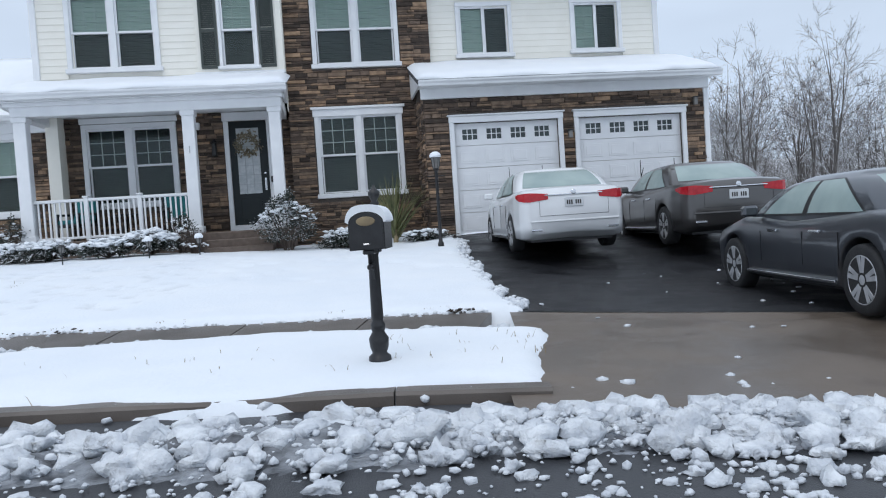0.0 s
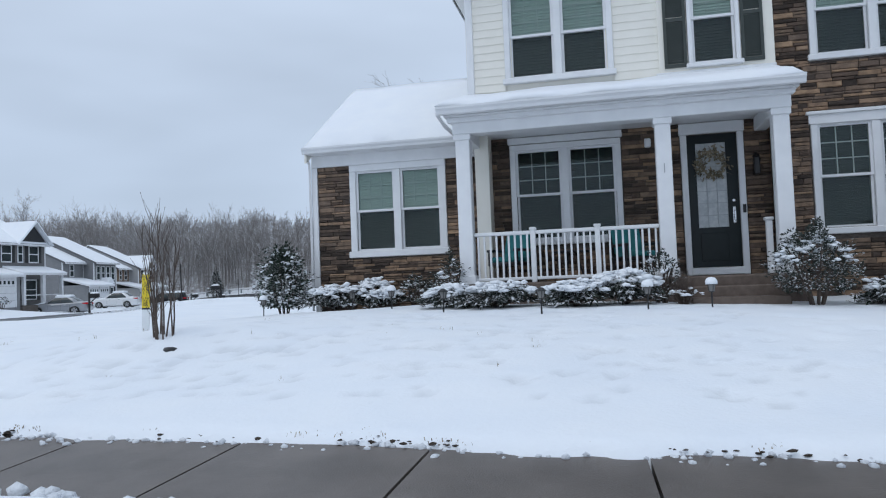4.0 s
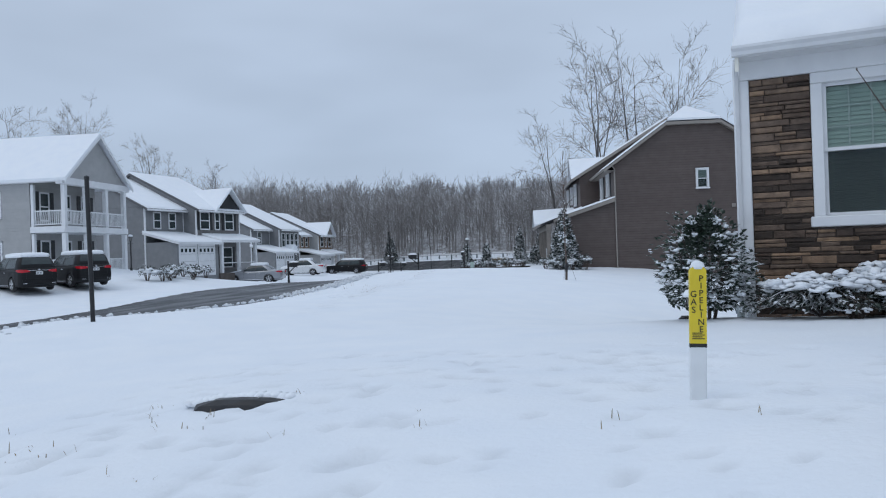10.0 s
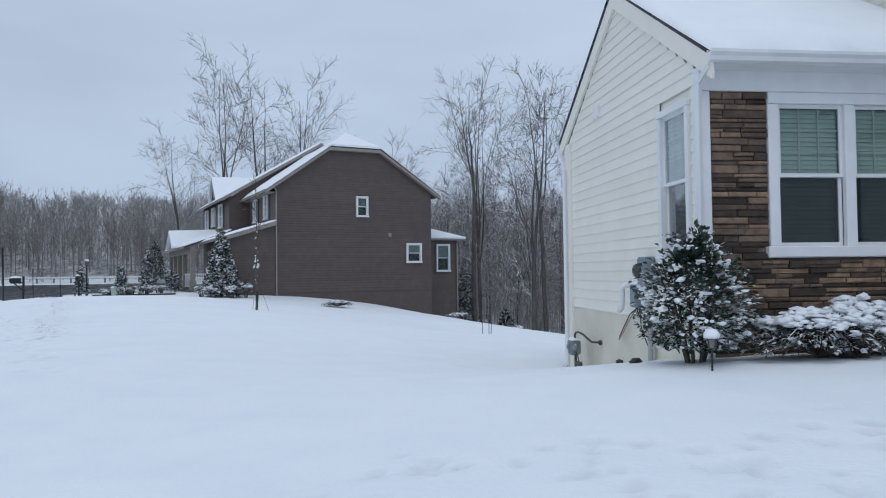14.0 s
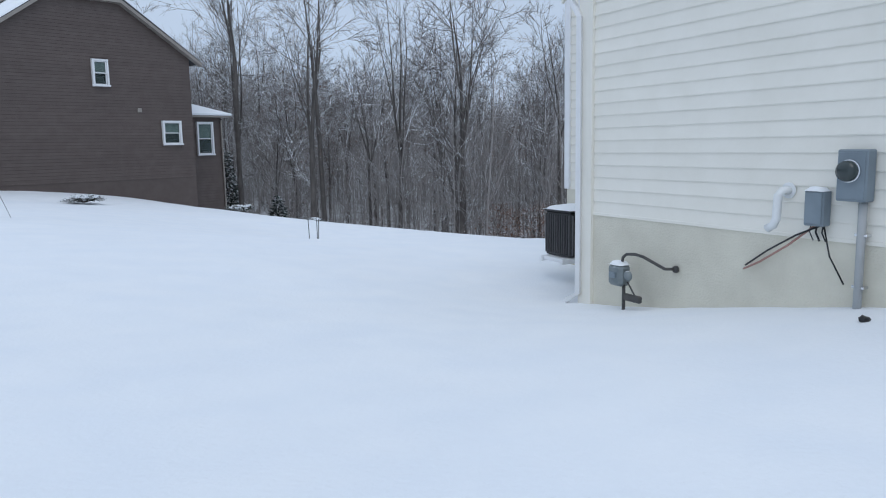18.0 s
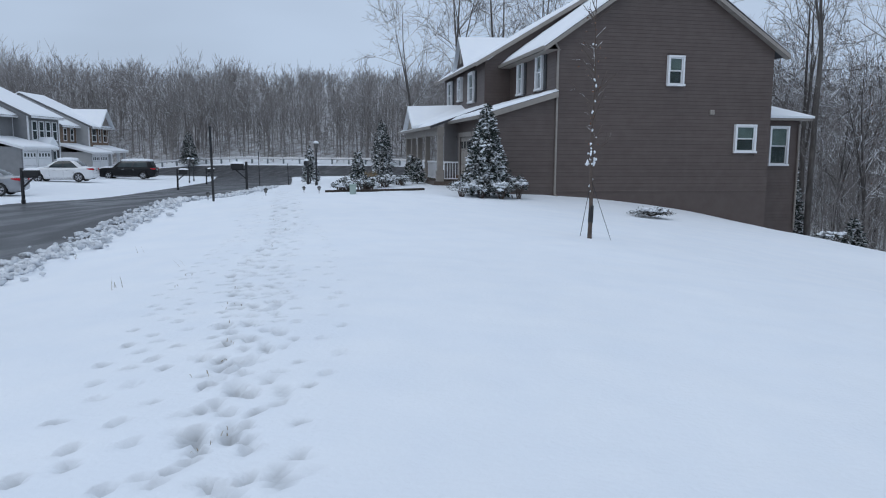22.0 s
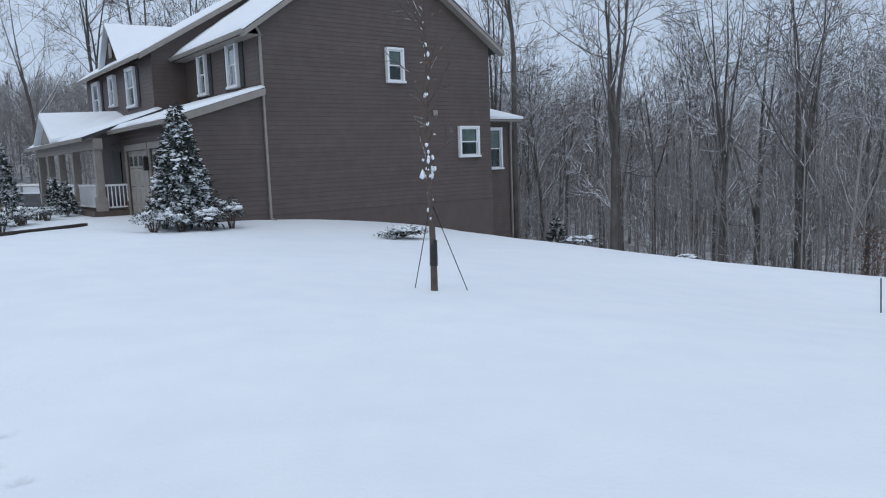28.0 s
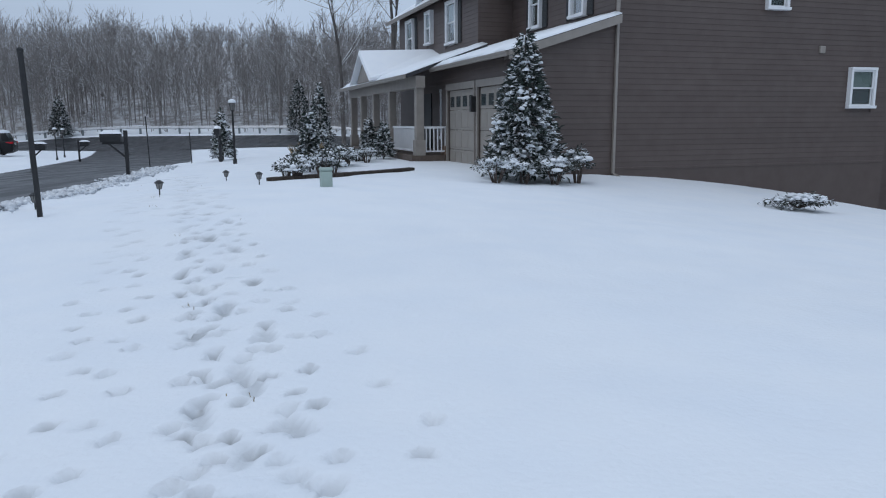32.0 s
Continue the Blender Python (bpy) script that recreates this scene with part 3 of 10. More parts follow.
# ---------------------------------------------------------------- ground
# height of the land at known places
LAND = """0 -8 .1|0 2 .1|5 -2 .1|-6 2 .1|-12 3 .08|-22 5 .1|-3 4 .12|10 -1.5 .08|17 -7 .08|-.7 5.65 .31|-3.3 6.2 .33|-7 6.6 .33|-1.5 5.15 .25|.3 4.85 .22|2.6 4.2 .19|5.9 2.4 .16
.9 7.97 .31|-1 8.5 .33|-3.1 8.7 .37|-5.6 8.65 .42|-9 8.9 .42|-10.6 9.5 .44|3.1 6.8 .28|5.9 5 .24|3.9 9.5 .36|1 9.5 .44|4 11.5 .58|1.7 12.3 .66|.7 13 .80|4 13.5 .80|1.5 15.8 .97|6.8 15.8 .97|7.5 9 .32|9 12 .6|13 10 .5|15 15 .8|10 16 .95
-5.5 13.6 .92|-4.2 13.8 .92|-3.4 14 .92|-6.9 14 .93|-7.85 14.9 .96|-8.8 15.9 .95|-11 17 .87|-3 15.2 .92|0 14.6 .78|-1.5 15 .86|-3.5 11 .62|-6.5 11 .70|-.5 11 .58|.4 16.5 .95|-7.5 17.3 1.0|-9.5 11.55 .93|-9.15 11.15 .76|-10.6 12.76 .85|-11 17.6 .88|-10.6 20.5 .5|-10.6 23.5 .02|-13.5 12.1 .80
-12.1 9.1 .43|-15.3 11.7 .58|-16.6 16 .66|-17.5 19 .75|-18.4 21.7 .80|-19.5 24.2 .82|-20.6 27.7 .84|-22.6 31.7 .78|-20.3 16.7 .85|-14 20 .55|-13 26 .3|-14 31 .4|-9.6 37 -.6|-17.8 36.7 .6
-18.7 51.3 .65|-9.9 54.4 -.8|-9 49 -.66|-15.3 47.7 .12|-27.9 40.6 .92|-25.4 45.9 .93|-21.2 49 .70|-23.5 56 .8|-32 52 .52|-2.6 42 -1.37|0 38 -1.5|-5.7 44 -1.0|4 40 -2.2|-1.5 34 -1.0|-6.9 30 -.08|-2 29 -.3|6 32 -1.0|9 25 .1|14 26 -.4
2 44 -2.4|11 44 -3.7|-7 60 -2.2|0 50 -3.8|8 50 -5|16 47 -5.4|4 60 -7|20 60 -8|-2 68 -6.5|-12 66 -1.5|-12 78 -5|30 40 -4.5|26 28 -1.5|40 20 -1|45 50 -7|10 80 -8|40 80 -8|-28 68 .5|-24 85 -2.5
-26 21 .30|-25.5 28 .45|-29 37 .55|-32 47 .5|-38 67 .0|-46 91 -.3|-35 29 .2|-37 41 .3|-41 53 .05|-47 70 -.2|-54 92 -.35|-40 31 .6|-46 37.5 1.6|-51 42 1.7|-48 33 1.5|-56 38 1.7|-51 50 .3|-54 65 .1|-58 78 -.05|-66 86 -.1|-77 103 -.6|-58 56 .25|-62 62 .2|-66 60 .5|-75 90 .3|-30 94 .0|-60 98 .1|-20 99 -1.5
-60 112 3|-35 112 2.5|-10 112 1|20 112 -3|60 110 -4|-80 125 7|-40 135 9|0 140 6|50 140 2|-100 100 3|-100 60 1|-70 30 1|-60 0 .3|-30 -15 0|30 -20 0|60 0 -.5|60 40 -5|90 60 -6|-120 160 14|-40 180 16|60 180 10|120 120 4"""
LP = np.array([[float(c) for c in p.split()] for row in LAND.splitlines() for p in row.split("|")])


def spline(points):
    """A smooth sheet through points (thin plate, slightly relaxed)."""
    xy, z = points[:, :2] / 50.0, points[:, 2]
    n = len(xy)
    d = np.hypot(*(xy[:, None] - xy[None]).transpose(2, 0, 1))
    k = np.where(d > 0, d * d * np.log(d + 1e-9), 0) + 2e-5 * np.eye(n)
    p = np.c_[np.ones(n), xy]
    a = np.block([[k, p], [p.T, np.zeros((3, 3))]])
    return np.linalg.solve(a, np.r_[z, 0, 0, 0])


LW = spline(LP)


def land(x, y):
    """The height of the land, for numbers or arrays."""
    x, y = np.asarray(x, float), np.asarray(y, float)
    shape = np.broadcast(x, y).shape
    px, py = np.broadcast_to(x, shape).ravel(), np.broadcast_to(y, shape).ravel()
    cx, cy = np.clip(px, -125, 125), np.clip(py, -25, 185)
    q, ref = np.c_[cx, cy] / 50.0, LP[:, :2] / 50.0
    out = np.empty(len(q))
    for s in range(0, len(q), 20000):
        c = q[s:s + 20000]
        d = np.sqrt(((c[:, None] - ref[None]) ** 2).sum(-1))
        out[s:s + 20000] = np.where(d > 0, d * d * np.log(d + 1e-9), 0) @ LW[:-3] + LW[-3] + c @ LW[-2:]
    far = np.hypot(px - cx, py - cy)
    out = np.clip(out, -10, 17) + np.where(far > 0, 4 * (1 - np.exp(-far / 150)), 0)
    return out.reshape(shape) if shape else float(out[0])


def curve(points, step=0.5):
    """A smooth line through points (Catmull-Rom), as an array of points a step apart."""
    p = np.array(points, float)
    p = np.vstack([2 * p[0] - p[1], p, 2 * p[-1] - p[-2]])
    out = []
    for i in range(1, len(p) - 2):
        n = max(2, int(np.hypot(*(p[i + 1] - p[i])) / step))
        for t in np.arange(n) / n:
            out.append(0.5 * (2 * p[i] + (p[i + 1] - p[i - 1]) * t + (2 * p[i - 1] - 5 * p[i] + 4 * p[i + 1] - p[i + 2]) * t * t + (3 * p[i] - p[i - 1] - 3 * p[i + 1] + p[i + 2]) * t ** 3))
    return np.array(out + [p[-2]])


def left_of(line, w):
    """The line moved by w to the left of its way (to the right if w is negative)."""
    d = np.gradient(line, axis=0)
    d /= np.hypot(d[:, 0], d[:, 1])[:, None]
    return line + w * np.c_[-d[:, 1], d[:, 0]]


def off_line(x, y, line):
    """Distance from a line, positive to the left of its way."""
    best, sign = np.full(x.shape, 1e9), np.ones(x.shape)
    for a, b in zip(line[:-1], line[1:]):
        d = b - a
        t = np.clip(((x - a[0]) * d[0] + (y - a[1]) * d[1]) / (d @ d), 0, 1)
        ox, oy = x - a[0] - t * d[0], y - a[1] - t * d[1]
        r = np.hypot(ox, oy)
        s = np.sign(d[0] * oy - d[1] * ox)
        take = r < best
        best, sign = np.where(take, r, best), np.where(take, s, sign)
    return best * sign


# edges, walking from the driveway past the corner and down the side street
KERB = curve([(17.5, -6), (10.9, -1.3), (5.9, 2.2), (2.6, 4.05), (1.0, 4.72), (-0.7, 5.02), (-3.2, 5.45), (-8, 6.0), (-13, 7.6), (-18, 11.2), (-21.8, 16.2), (-24, 22), (-25.6, 28.2), (-28.6, 37), (-31.3, 47), (-33.2, 56), (-35.2, 63), (-39.4, 76), (-43.6, 88), (-47.5, 98)], 1.0)
WALK_FAR = curve([(17.5, -3.0), (10.8, 1.55), (5.9, 4.95), (3.05, 6.85), (0.89, 7.97), (-1.0, 8.5), (-3.1, 8.72), (-4.5, 8.70), (-5.6, 8.66), (-7.0, 8.75), (-9.0, 8.88), (-11.2, 9.05)], 0.5)
WALK_NEAR = left_of(WALK_FAR, 1.28)


def snow_noise(x, y, s, k):
    q = [noise.noise((a * s, b * s, k)) for a, b in zip(x.ravel(), y.ravel())]
    return np.array(q).reshape(x.shape)


def lines(*runs):
    """Grid lines in runs of even steps, ever wider beyond them."""
    mid_ = np.concatenate([np.arange(a, b - st / 2, st) for a, b, st in runs])
    low, high = [], []
    for p, sign, far, out in ((mid_[0], -1, -700, low), (mid_[-1], 1, 900, high)):
        st = 0.5
        while (far - p) * sign > 0:
            p += sign * st
            st *= 1.16
            out.append(p)
    return np.concatenate([low[::-1], mid_, high])


GX = lines((-58.0, -30.0, 0.35), (-30.0, -25.6, 0.08), (-25.6, -19.6, 0.034), (-19.6, 2.0, 0.075), (2.0, 9.0, 0.2))
GY = lines((0.0, 4.0, 0.2), (4.0, 16.0, 0.075), (16.0, 23.0, 0.13), (23.0, 27.0, 0.06), (27.0, 37.5, 0.034), (37.5, 44.0, 0.08), (44.0, 60.0, 0.25), (60.0, 104.0, 0.5))
gx, gy = np.meshgrid(GX, GY)
gz = land(gx, gy)
near = (gx > -34) & (gx < 14) & (gy > -2) & (gy < 56)
ripple = np.zeros_like(gx)
wob = np.zeros_like(gx)
ripple[near] = 0.020 * snow_noise(gx[near], gy[near], 0.55, 3.1) + 0.011 * snow_noise(gx[near], gy[near], 1.9, 7.7) + 0.006 * snow_noise(gx[near], gy[near], 4.5, 2.2)
wob[near] = 0.17 * snow_noise(gx[near], gy[near], 0.8, 1.3) + 0.13 * snow_noise(gx[near], gy[near], 2.6, 5.3) + 0.05 * snow_noise(gx[near], gy[near], 5.5, 9.1)
kerb_off = np.full(gx.shape, -5.0)
mid = (gx > -70) & (gx < 40) & (gy > -20) & (gy < 100)
kerb_off[mid] = off_line(gx[mid], gy[mid], KERB)
kerb_off[~mid & (gy <= -20)] = 20
walk_off = np.full(gx.shape, 99.0)
walk_off[near] = off_line(gx[near], gy[near], WALK_FAR)
soft = lambda v: 1 / (1 + np.exp(-np.clip(v, -30, 30)))
# snow lies everywhere but on the cleared ways
bare = soft((kerb_off + wob + 0.06) / 0.05) * soft((7.4 - kerb_off + 0.4 * wob) / 0.06)
in_walk = soft((walk_off + wob * 0.7 - 0.03) / 0.04) * soft((1.12 + wob * 0.9 - walk_off) / 0.05) * soft((gx + 10.9) / 0.1)
drive_l = np.interp(gy, [3.0, 4.7, 5.4, 6.5, 7.97, 9, 12, 14, 16], [-0.1, 0.15, 0.25, 0.62, 0.89, 0.85, 0.95, 1.25, 1.4])
in_drive = soft((gx - drive_l + wob * 0.8) / 0.05) * soft((7.3 - gx) / 0.06) * soft((gy - 2.6) / 0.1) * soft((15.88 - gy) / 0.05)
cross_road = soft((-21 - gx) / 0.3) * soft((gy - 88.5 + 0.1 * gx) / 0.2) * soft((96.5 - gy - 0.1 * gx) / 0.2)
side = soft((-30 - gx) / 0.5)
bare = np.clip(np.maximum.reduce([bare, in_walk * (1 - in_drive), in_drive, cross_road]), 0, 1)
DEEP = np.interp(gy, [9.5, 16, 22], [0.075, 0.06, 0.015])
gz2 = gz + ripple + DEEP * (1 - bare) + 0.035 * np.exp(-((bare - 0.5) / 0.3) ** 2) * (np.abs(wob) > 0) - 0.14 * bare
# footprints along the way that was walked, and two older trails
prints = random.Random(5)
spots = []  # x, y, half length, half width, depth, direction, grey of slush and painted shade


def trail(line, step, side, boot, worn_shade, repeat=1, wander=0.05):
    way = curve(line, 0.1)
    for _ in range(repeat):
        shift, at, k = prints.gauss(0, wander), prints.uniform(0, step), 0
        while at < len(way) * 0.1 - 0.3:
            i_ = int(at / 0.1)
            d_ = way[i_ + 1] - way[i_]
            a_ = math.atan2(d_[1], d_[0])
            o_ = shift + side * (-1) ** k + prints.gauss(0, 0.03)
            x_, y_ = way[i_][0] - math.sin(a_) * o_, way[i_][1] + math.cos(a_) * o_
            if boot:
                spots.append((x_, y_, prints.uniform(0.125, 0.15), prints.uniform(0.048, 0.058), prints.uniform(0.022, 0.042), a_ + prints.gauss(0, 0.15), worn_shade * prints.uniform(0.3, 1.0)))
            else:
                spots.append((x_, y_, prints.uniform(0.04, 0.06), 0.036, prints.uniform(0.04, 0.07), a_ + prints.gauss(0, 0.4), worn_shade * prints.uniform(0.2, 0.8)))
            at += step * prints.uniform(0.8, 1.25)
            k += 1


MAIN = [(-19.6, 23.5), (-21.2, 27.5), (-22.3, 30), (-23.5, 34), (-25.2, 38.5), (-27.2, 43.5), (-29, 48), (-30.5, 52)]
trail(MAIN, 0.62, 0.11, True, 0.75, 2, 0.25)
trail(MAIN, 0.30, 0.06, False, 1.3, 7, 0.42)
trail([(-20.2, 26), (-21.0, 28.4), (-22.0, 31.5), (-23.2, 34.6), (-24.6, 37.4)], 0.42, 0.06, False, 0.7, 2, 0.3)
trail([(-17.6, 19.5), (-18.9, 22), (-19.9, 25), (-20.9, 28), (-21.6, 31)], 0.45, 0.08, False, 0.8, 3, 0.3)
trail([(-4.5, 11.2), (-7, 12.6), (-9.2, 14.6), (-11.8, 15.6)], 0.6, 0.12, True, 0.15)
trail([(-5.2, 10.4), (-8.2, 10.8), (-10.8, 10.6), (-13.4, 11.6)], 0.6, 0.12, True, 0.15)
for i in range(620):
    r_ = prints.uniform(0.03, 0.085)
    spots.append((prints.uniform(-15, -3), prints.uniform(9.6, 14.8), r_ * 1.3, r_, prints.uniform(0.015, 0.05), prints.uniform(0, 6), 0.2))
for i in range(60):
    r_ = prints.uniform(0.08, 0.2)
    spots.append((prints.uniform(-3, 1), prints.uniform(10.5, 15.0), r_, r_, prints.uniform(0.01, 0.03), 0.0, 0.0))
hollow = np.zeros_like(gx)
for sx, sy, sl_, sw_, sd, sa_, worn_shade in spots:
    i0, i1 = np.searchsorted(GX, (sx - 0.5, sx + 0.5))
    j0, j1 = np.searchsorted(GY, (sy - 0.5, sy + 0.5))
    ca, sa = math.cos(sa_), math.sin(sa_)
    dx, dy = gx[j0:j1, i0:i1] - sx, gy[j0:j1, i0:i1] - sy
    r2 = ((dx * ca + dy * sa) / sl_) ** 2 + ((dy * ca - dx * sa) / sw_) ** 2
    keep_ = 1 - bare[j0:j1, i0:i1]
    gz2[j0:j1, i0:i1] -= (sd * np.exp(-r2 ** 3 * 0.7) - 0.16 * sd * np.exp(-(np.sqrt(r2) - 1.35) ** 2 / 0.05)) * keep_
    hollow[j0:j1, i0:i1] = np.maximum(hollow[j0:j1, i0:i1], worn_shade * np.exp(-(r2 * 1.1) ** 3) * keep_)
deep_prints = [(p_[0], p_[1]) for p_ in spots if p_[6] > 0.6]
ny, nx = gx.shape
ids = np.arange(nx * ny).reshape(ny, nx)
quads = np.stack([ids[:-1, :-1], ids[:-1, 1:], ids[1:, 1:], ids[1:, :-1]], -1).reshape(-1, 4)
me = bpy.data.meshes.new("ground")
me.vertices.add(nx * ny)
me.vertices.foreach_set("co", np.stack([gx, gy, gz2], -1).astype(np.float32).ravel())
me.loops.add(quads.size)
me.loops.foreach_set("vertex_index", quads.ravel().astype(np.int32))
me.polygons.add(len(quads))
me.polygons.foreach_set("loop_start", np.arange(0, quads.size, 4, dtype=np.int32))
me.polygons.foreach_set("use_smooth", np.ones(len(quads), bool))
me.update(calc_edges=True)
me.materials.append(M_SNOW)
me.materials.append(M_LITTER)
# slush grey and painted print shade, read by the snow material
tread_shade = me.attributes.new("tread_shade", "FLOAT", "POINT")
tread_shade.data.foreach_set("value", hollow.astype(np.float32).ravel())
fx, fy = (gx[:-1, :-1] + gx[1:, 1:]) / 2, (gy[:-1, :-1] + gy[1:, 1:]) / 2
far_floor = (fy > 103 - 0.1 * np.minimum(0, fx + 20)) & (fx < 45)
wild = far_floor | ((fy > 53.5 - 0.12 * fx + 0.9 * np.maximum(0, -3 - fx)) & (fx > -9) & (fy > 58 - 12 * soft(fx * 1.5)))
me.polygons.foreach_set("material_index", wild.ravel().astype(np.int32))
ground = tagged(new("ground", me), "snow-covered lawns falling away to a wooded hollow", "ground", kind="structure")


def ribbon(name, left, right, material, label, category, lift=0.0, rows=1, kind="structure", parent=None, shape=None):
    """A paved strip between two lines of equally many points, laid on the land."""
    n = len(left)
    pts = []
    for k in range(rows + 1):
        t = k / rows
        p = left * (1 - t) + right * t
        z = land(p[:, 0], p[:, 1]) + lift + (shape(t) if shape else 0)
        pts.append(np.c_[p, z])
    mb = MB()
    mb.v = [tuple(q) for row in pts for q in row]
    mb.f = [(k * n + i, k * n + i + 1, (k + 1) * n + i + 1, (k + 1) * n + i) for k in range(rows) for i in range(n - 1)]
    ob = part(name, mb, material, parent, smooth=True)
    return tagged(ob, label, category, kind=kind)


ribbon("road", left_of(KERB, 8.0), left_of(KERB, 0.02), M_ROAD, "wet dark asphalt street with slush along its edges", "road", lift=-0.02, rows=8, shape=lambda t: 0.06 * math.sin(math.pi * t))
ribbon("road", np.c_[np.linspace(-140, -21, 70), 96.2 - 0.1 * np.linspace(-140, -21, 70)], np.c_[np.linspace(-140, -21, 70), 88.4 - 0.1 * np.linspace(-140, -21, 70)], M_ROAD, "wet cross road at the end of the street", "road", lift=0.01, rows=3)
# kerb: concrete stones end to end
kerb = thing("kerb", "low concrete kerb at the street's edge, half under snow", "kerb", kind="structure")
seg = KERB[(KERB[:, 0] > -14) & (KERB[:, 0] < 9)]
for a, b in zip(seg[:-1], seg[1:]):
    d = (b - a) / np.hypot(*(b - a))
    nrm = np.array([-d[1], d[0]])
    za, zb = land(*a), land(*b)
    low = 0.10 if a[0] > 0.7 else 0.0
    mb = MB()
    ring = []
    for p, z in ((a + d * 0.006, za), (b - d * 0.006, zb)):
        for w, h in ((0.0, -0.12), (0.0, 0.035 - low * 0.4), (-0.02, 0.055 - low * 0.5), (-0.16, 0.055 - low * 0.5), (-0.16, -0.12)):
            q = p + nrm * w
            ring.append((q[0], q[1], z + h))
    mb.add(ring, [(0, 1, 2, 3, 4)[::-1], (5, 6, 7, 8, 9)] + [(i, (i + 1) % 5, 5 + (i + 1) % 5, 5 + i) for i in range(5)])
    part("kerb_stone", mb, M_WALK, kerb)
# pavement slabs with joints between them
walk_way = thing("pavement", "cleared grey concrete pavement, wet, between banks of snow", "pavement", kind="structure")
wl_len = np.r_[0, np.cumsum(np.hypot(*np.diff(WALK_FAR, axis=0).T))]
s_at = 0.0
while s_at < wl_len[-1] - 0.2:
    s0, s1 = s_at, min(s_at + 1.27, wl_len[-1])
    mb = MB()
    k = 6
    for z_off in (-0.12, 0.0):
        for line in (WALK_FAR, WALK_NEAR):
            for i in range(k + 1):
                s = s0 + 0.009 + (s1 - s0 - 0.018) * i / k
                x, y = np.interp(s, wl_len, line[:, 0]), np.interp(s, wl_len, line[:, 1])
                mb.v.append((x, y, land(x, y) + z_off + 0.005))
    n = k + 1
    for i in range(k):
        mb.f.append((2 * n + i, 2 * n + i + 1, 3 * n + i + 1, 3 * n + i))
        mb.f.append((i, i + 1, 2 * n + i + 1, 2 * n + i))
        mb.f.append((n + i, 3 * n + i, 3 * n + i + 1, n + i + 1))
    mb.f += [(0, 2 * n, 3 * n, n), (k, n + k, 3 * n + k, 2 * n + k)]
    x, y = np.interp(s0, wl_len, WALK_FAR[:, 0]), np.interp(s0, wl_len, WALK_FAR[:, 1])
    if -12 < x < 1.6 or x > 7.2:
        part("slab", mb, M_WALK, walk_way)
    s_at = s1
# driveway: black asphalt to the garage, concrete apron to the street
ys = np.linspace(8.0, 15.9, 24)
far = lambda y: np.interp(y, [3.0, 4.7, 5.4, 6.5, 7.97, 9, 12, 14, 16], [-0.1, 0.15, 0.25, 0.62, 0.89, 0.85, 0.95, 1.25, 1.4]) - 0.12
L = np.c_[far(ys), ys]
R = np.c_[np.full(24, 7.35), np.linspace(4.05, 15.9, 24)]
ribbon("driveway", L, R, M_DRIVE, "wet black asphalt driveway before the garage", "driveway", lift=0.012, rows=10)
ys = np.linspace(4.6, 7.985, 12)
L = np.c_[far(ys) - 0.1, ys]
R = np.c_[np.full(12, 7.35), np.linspace(1.1, 4.035, 12)]
ribbon("apron", L, R, M_APRON, "wet concrete driveway apron crossing the pavement", "apron", lift=0.016, rows=10)

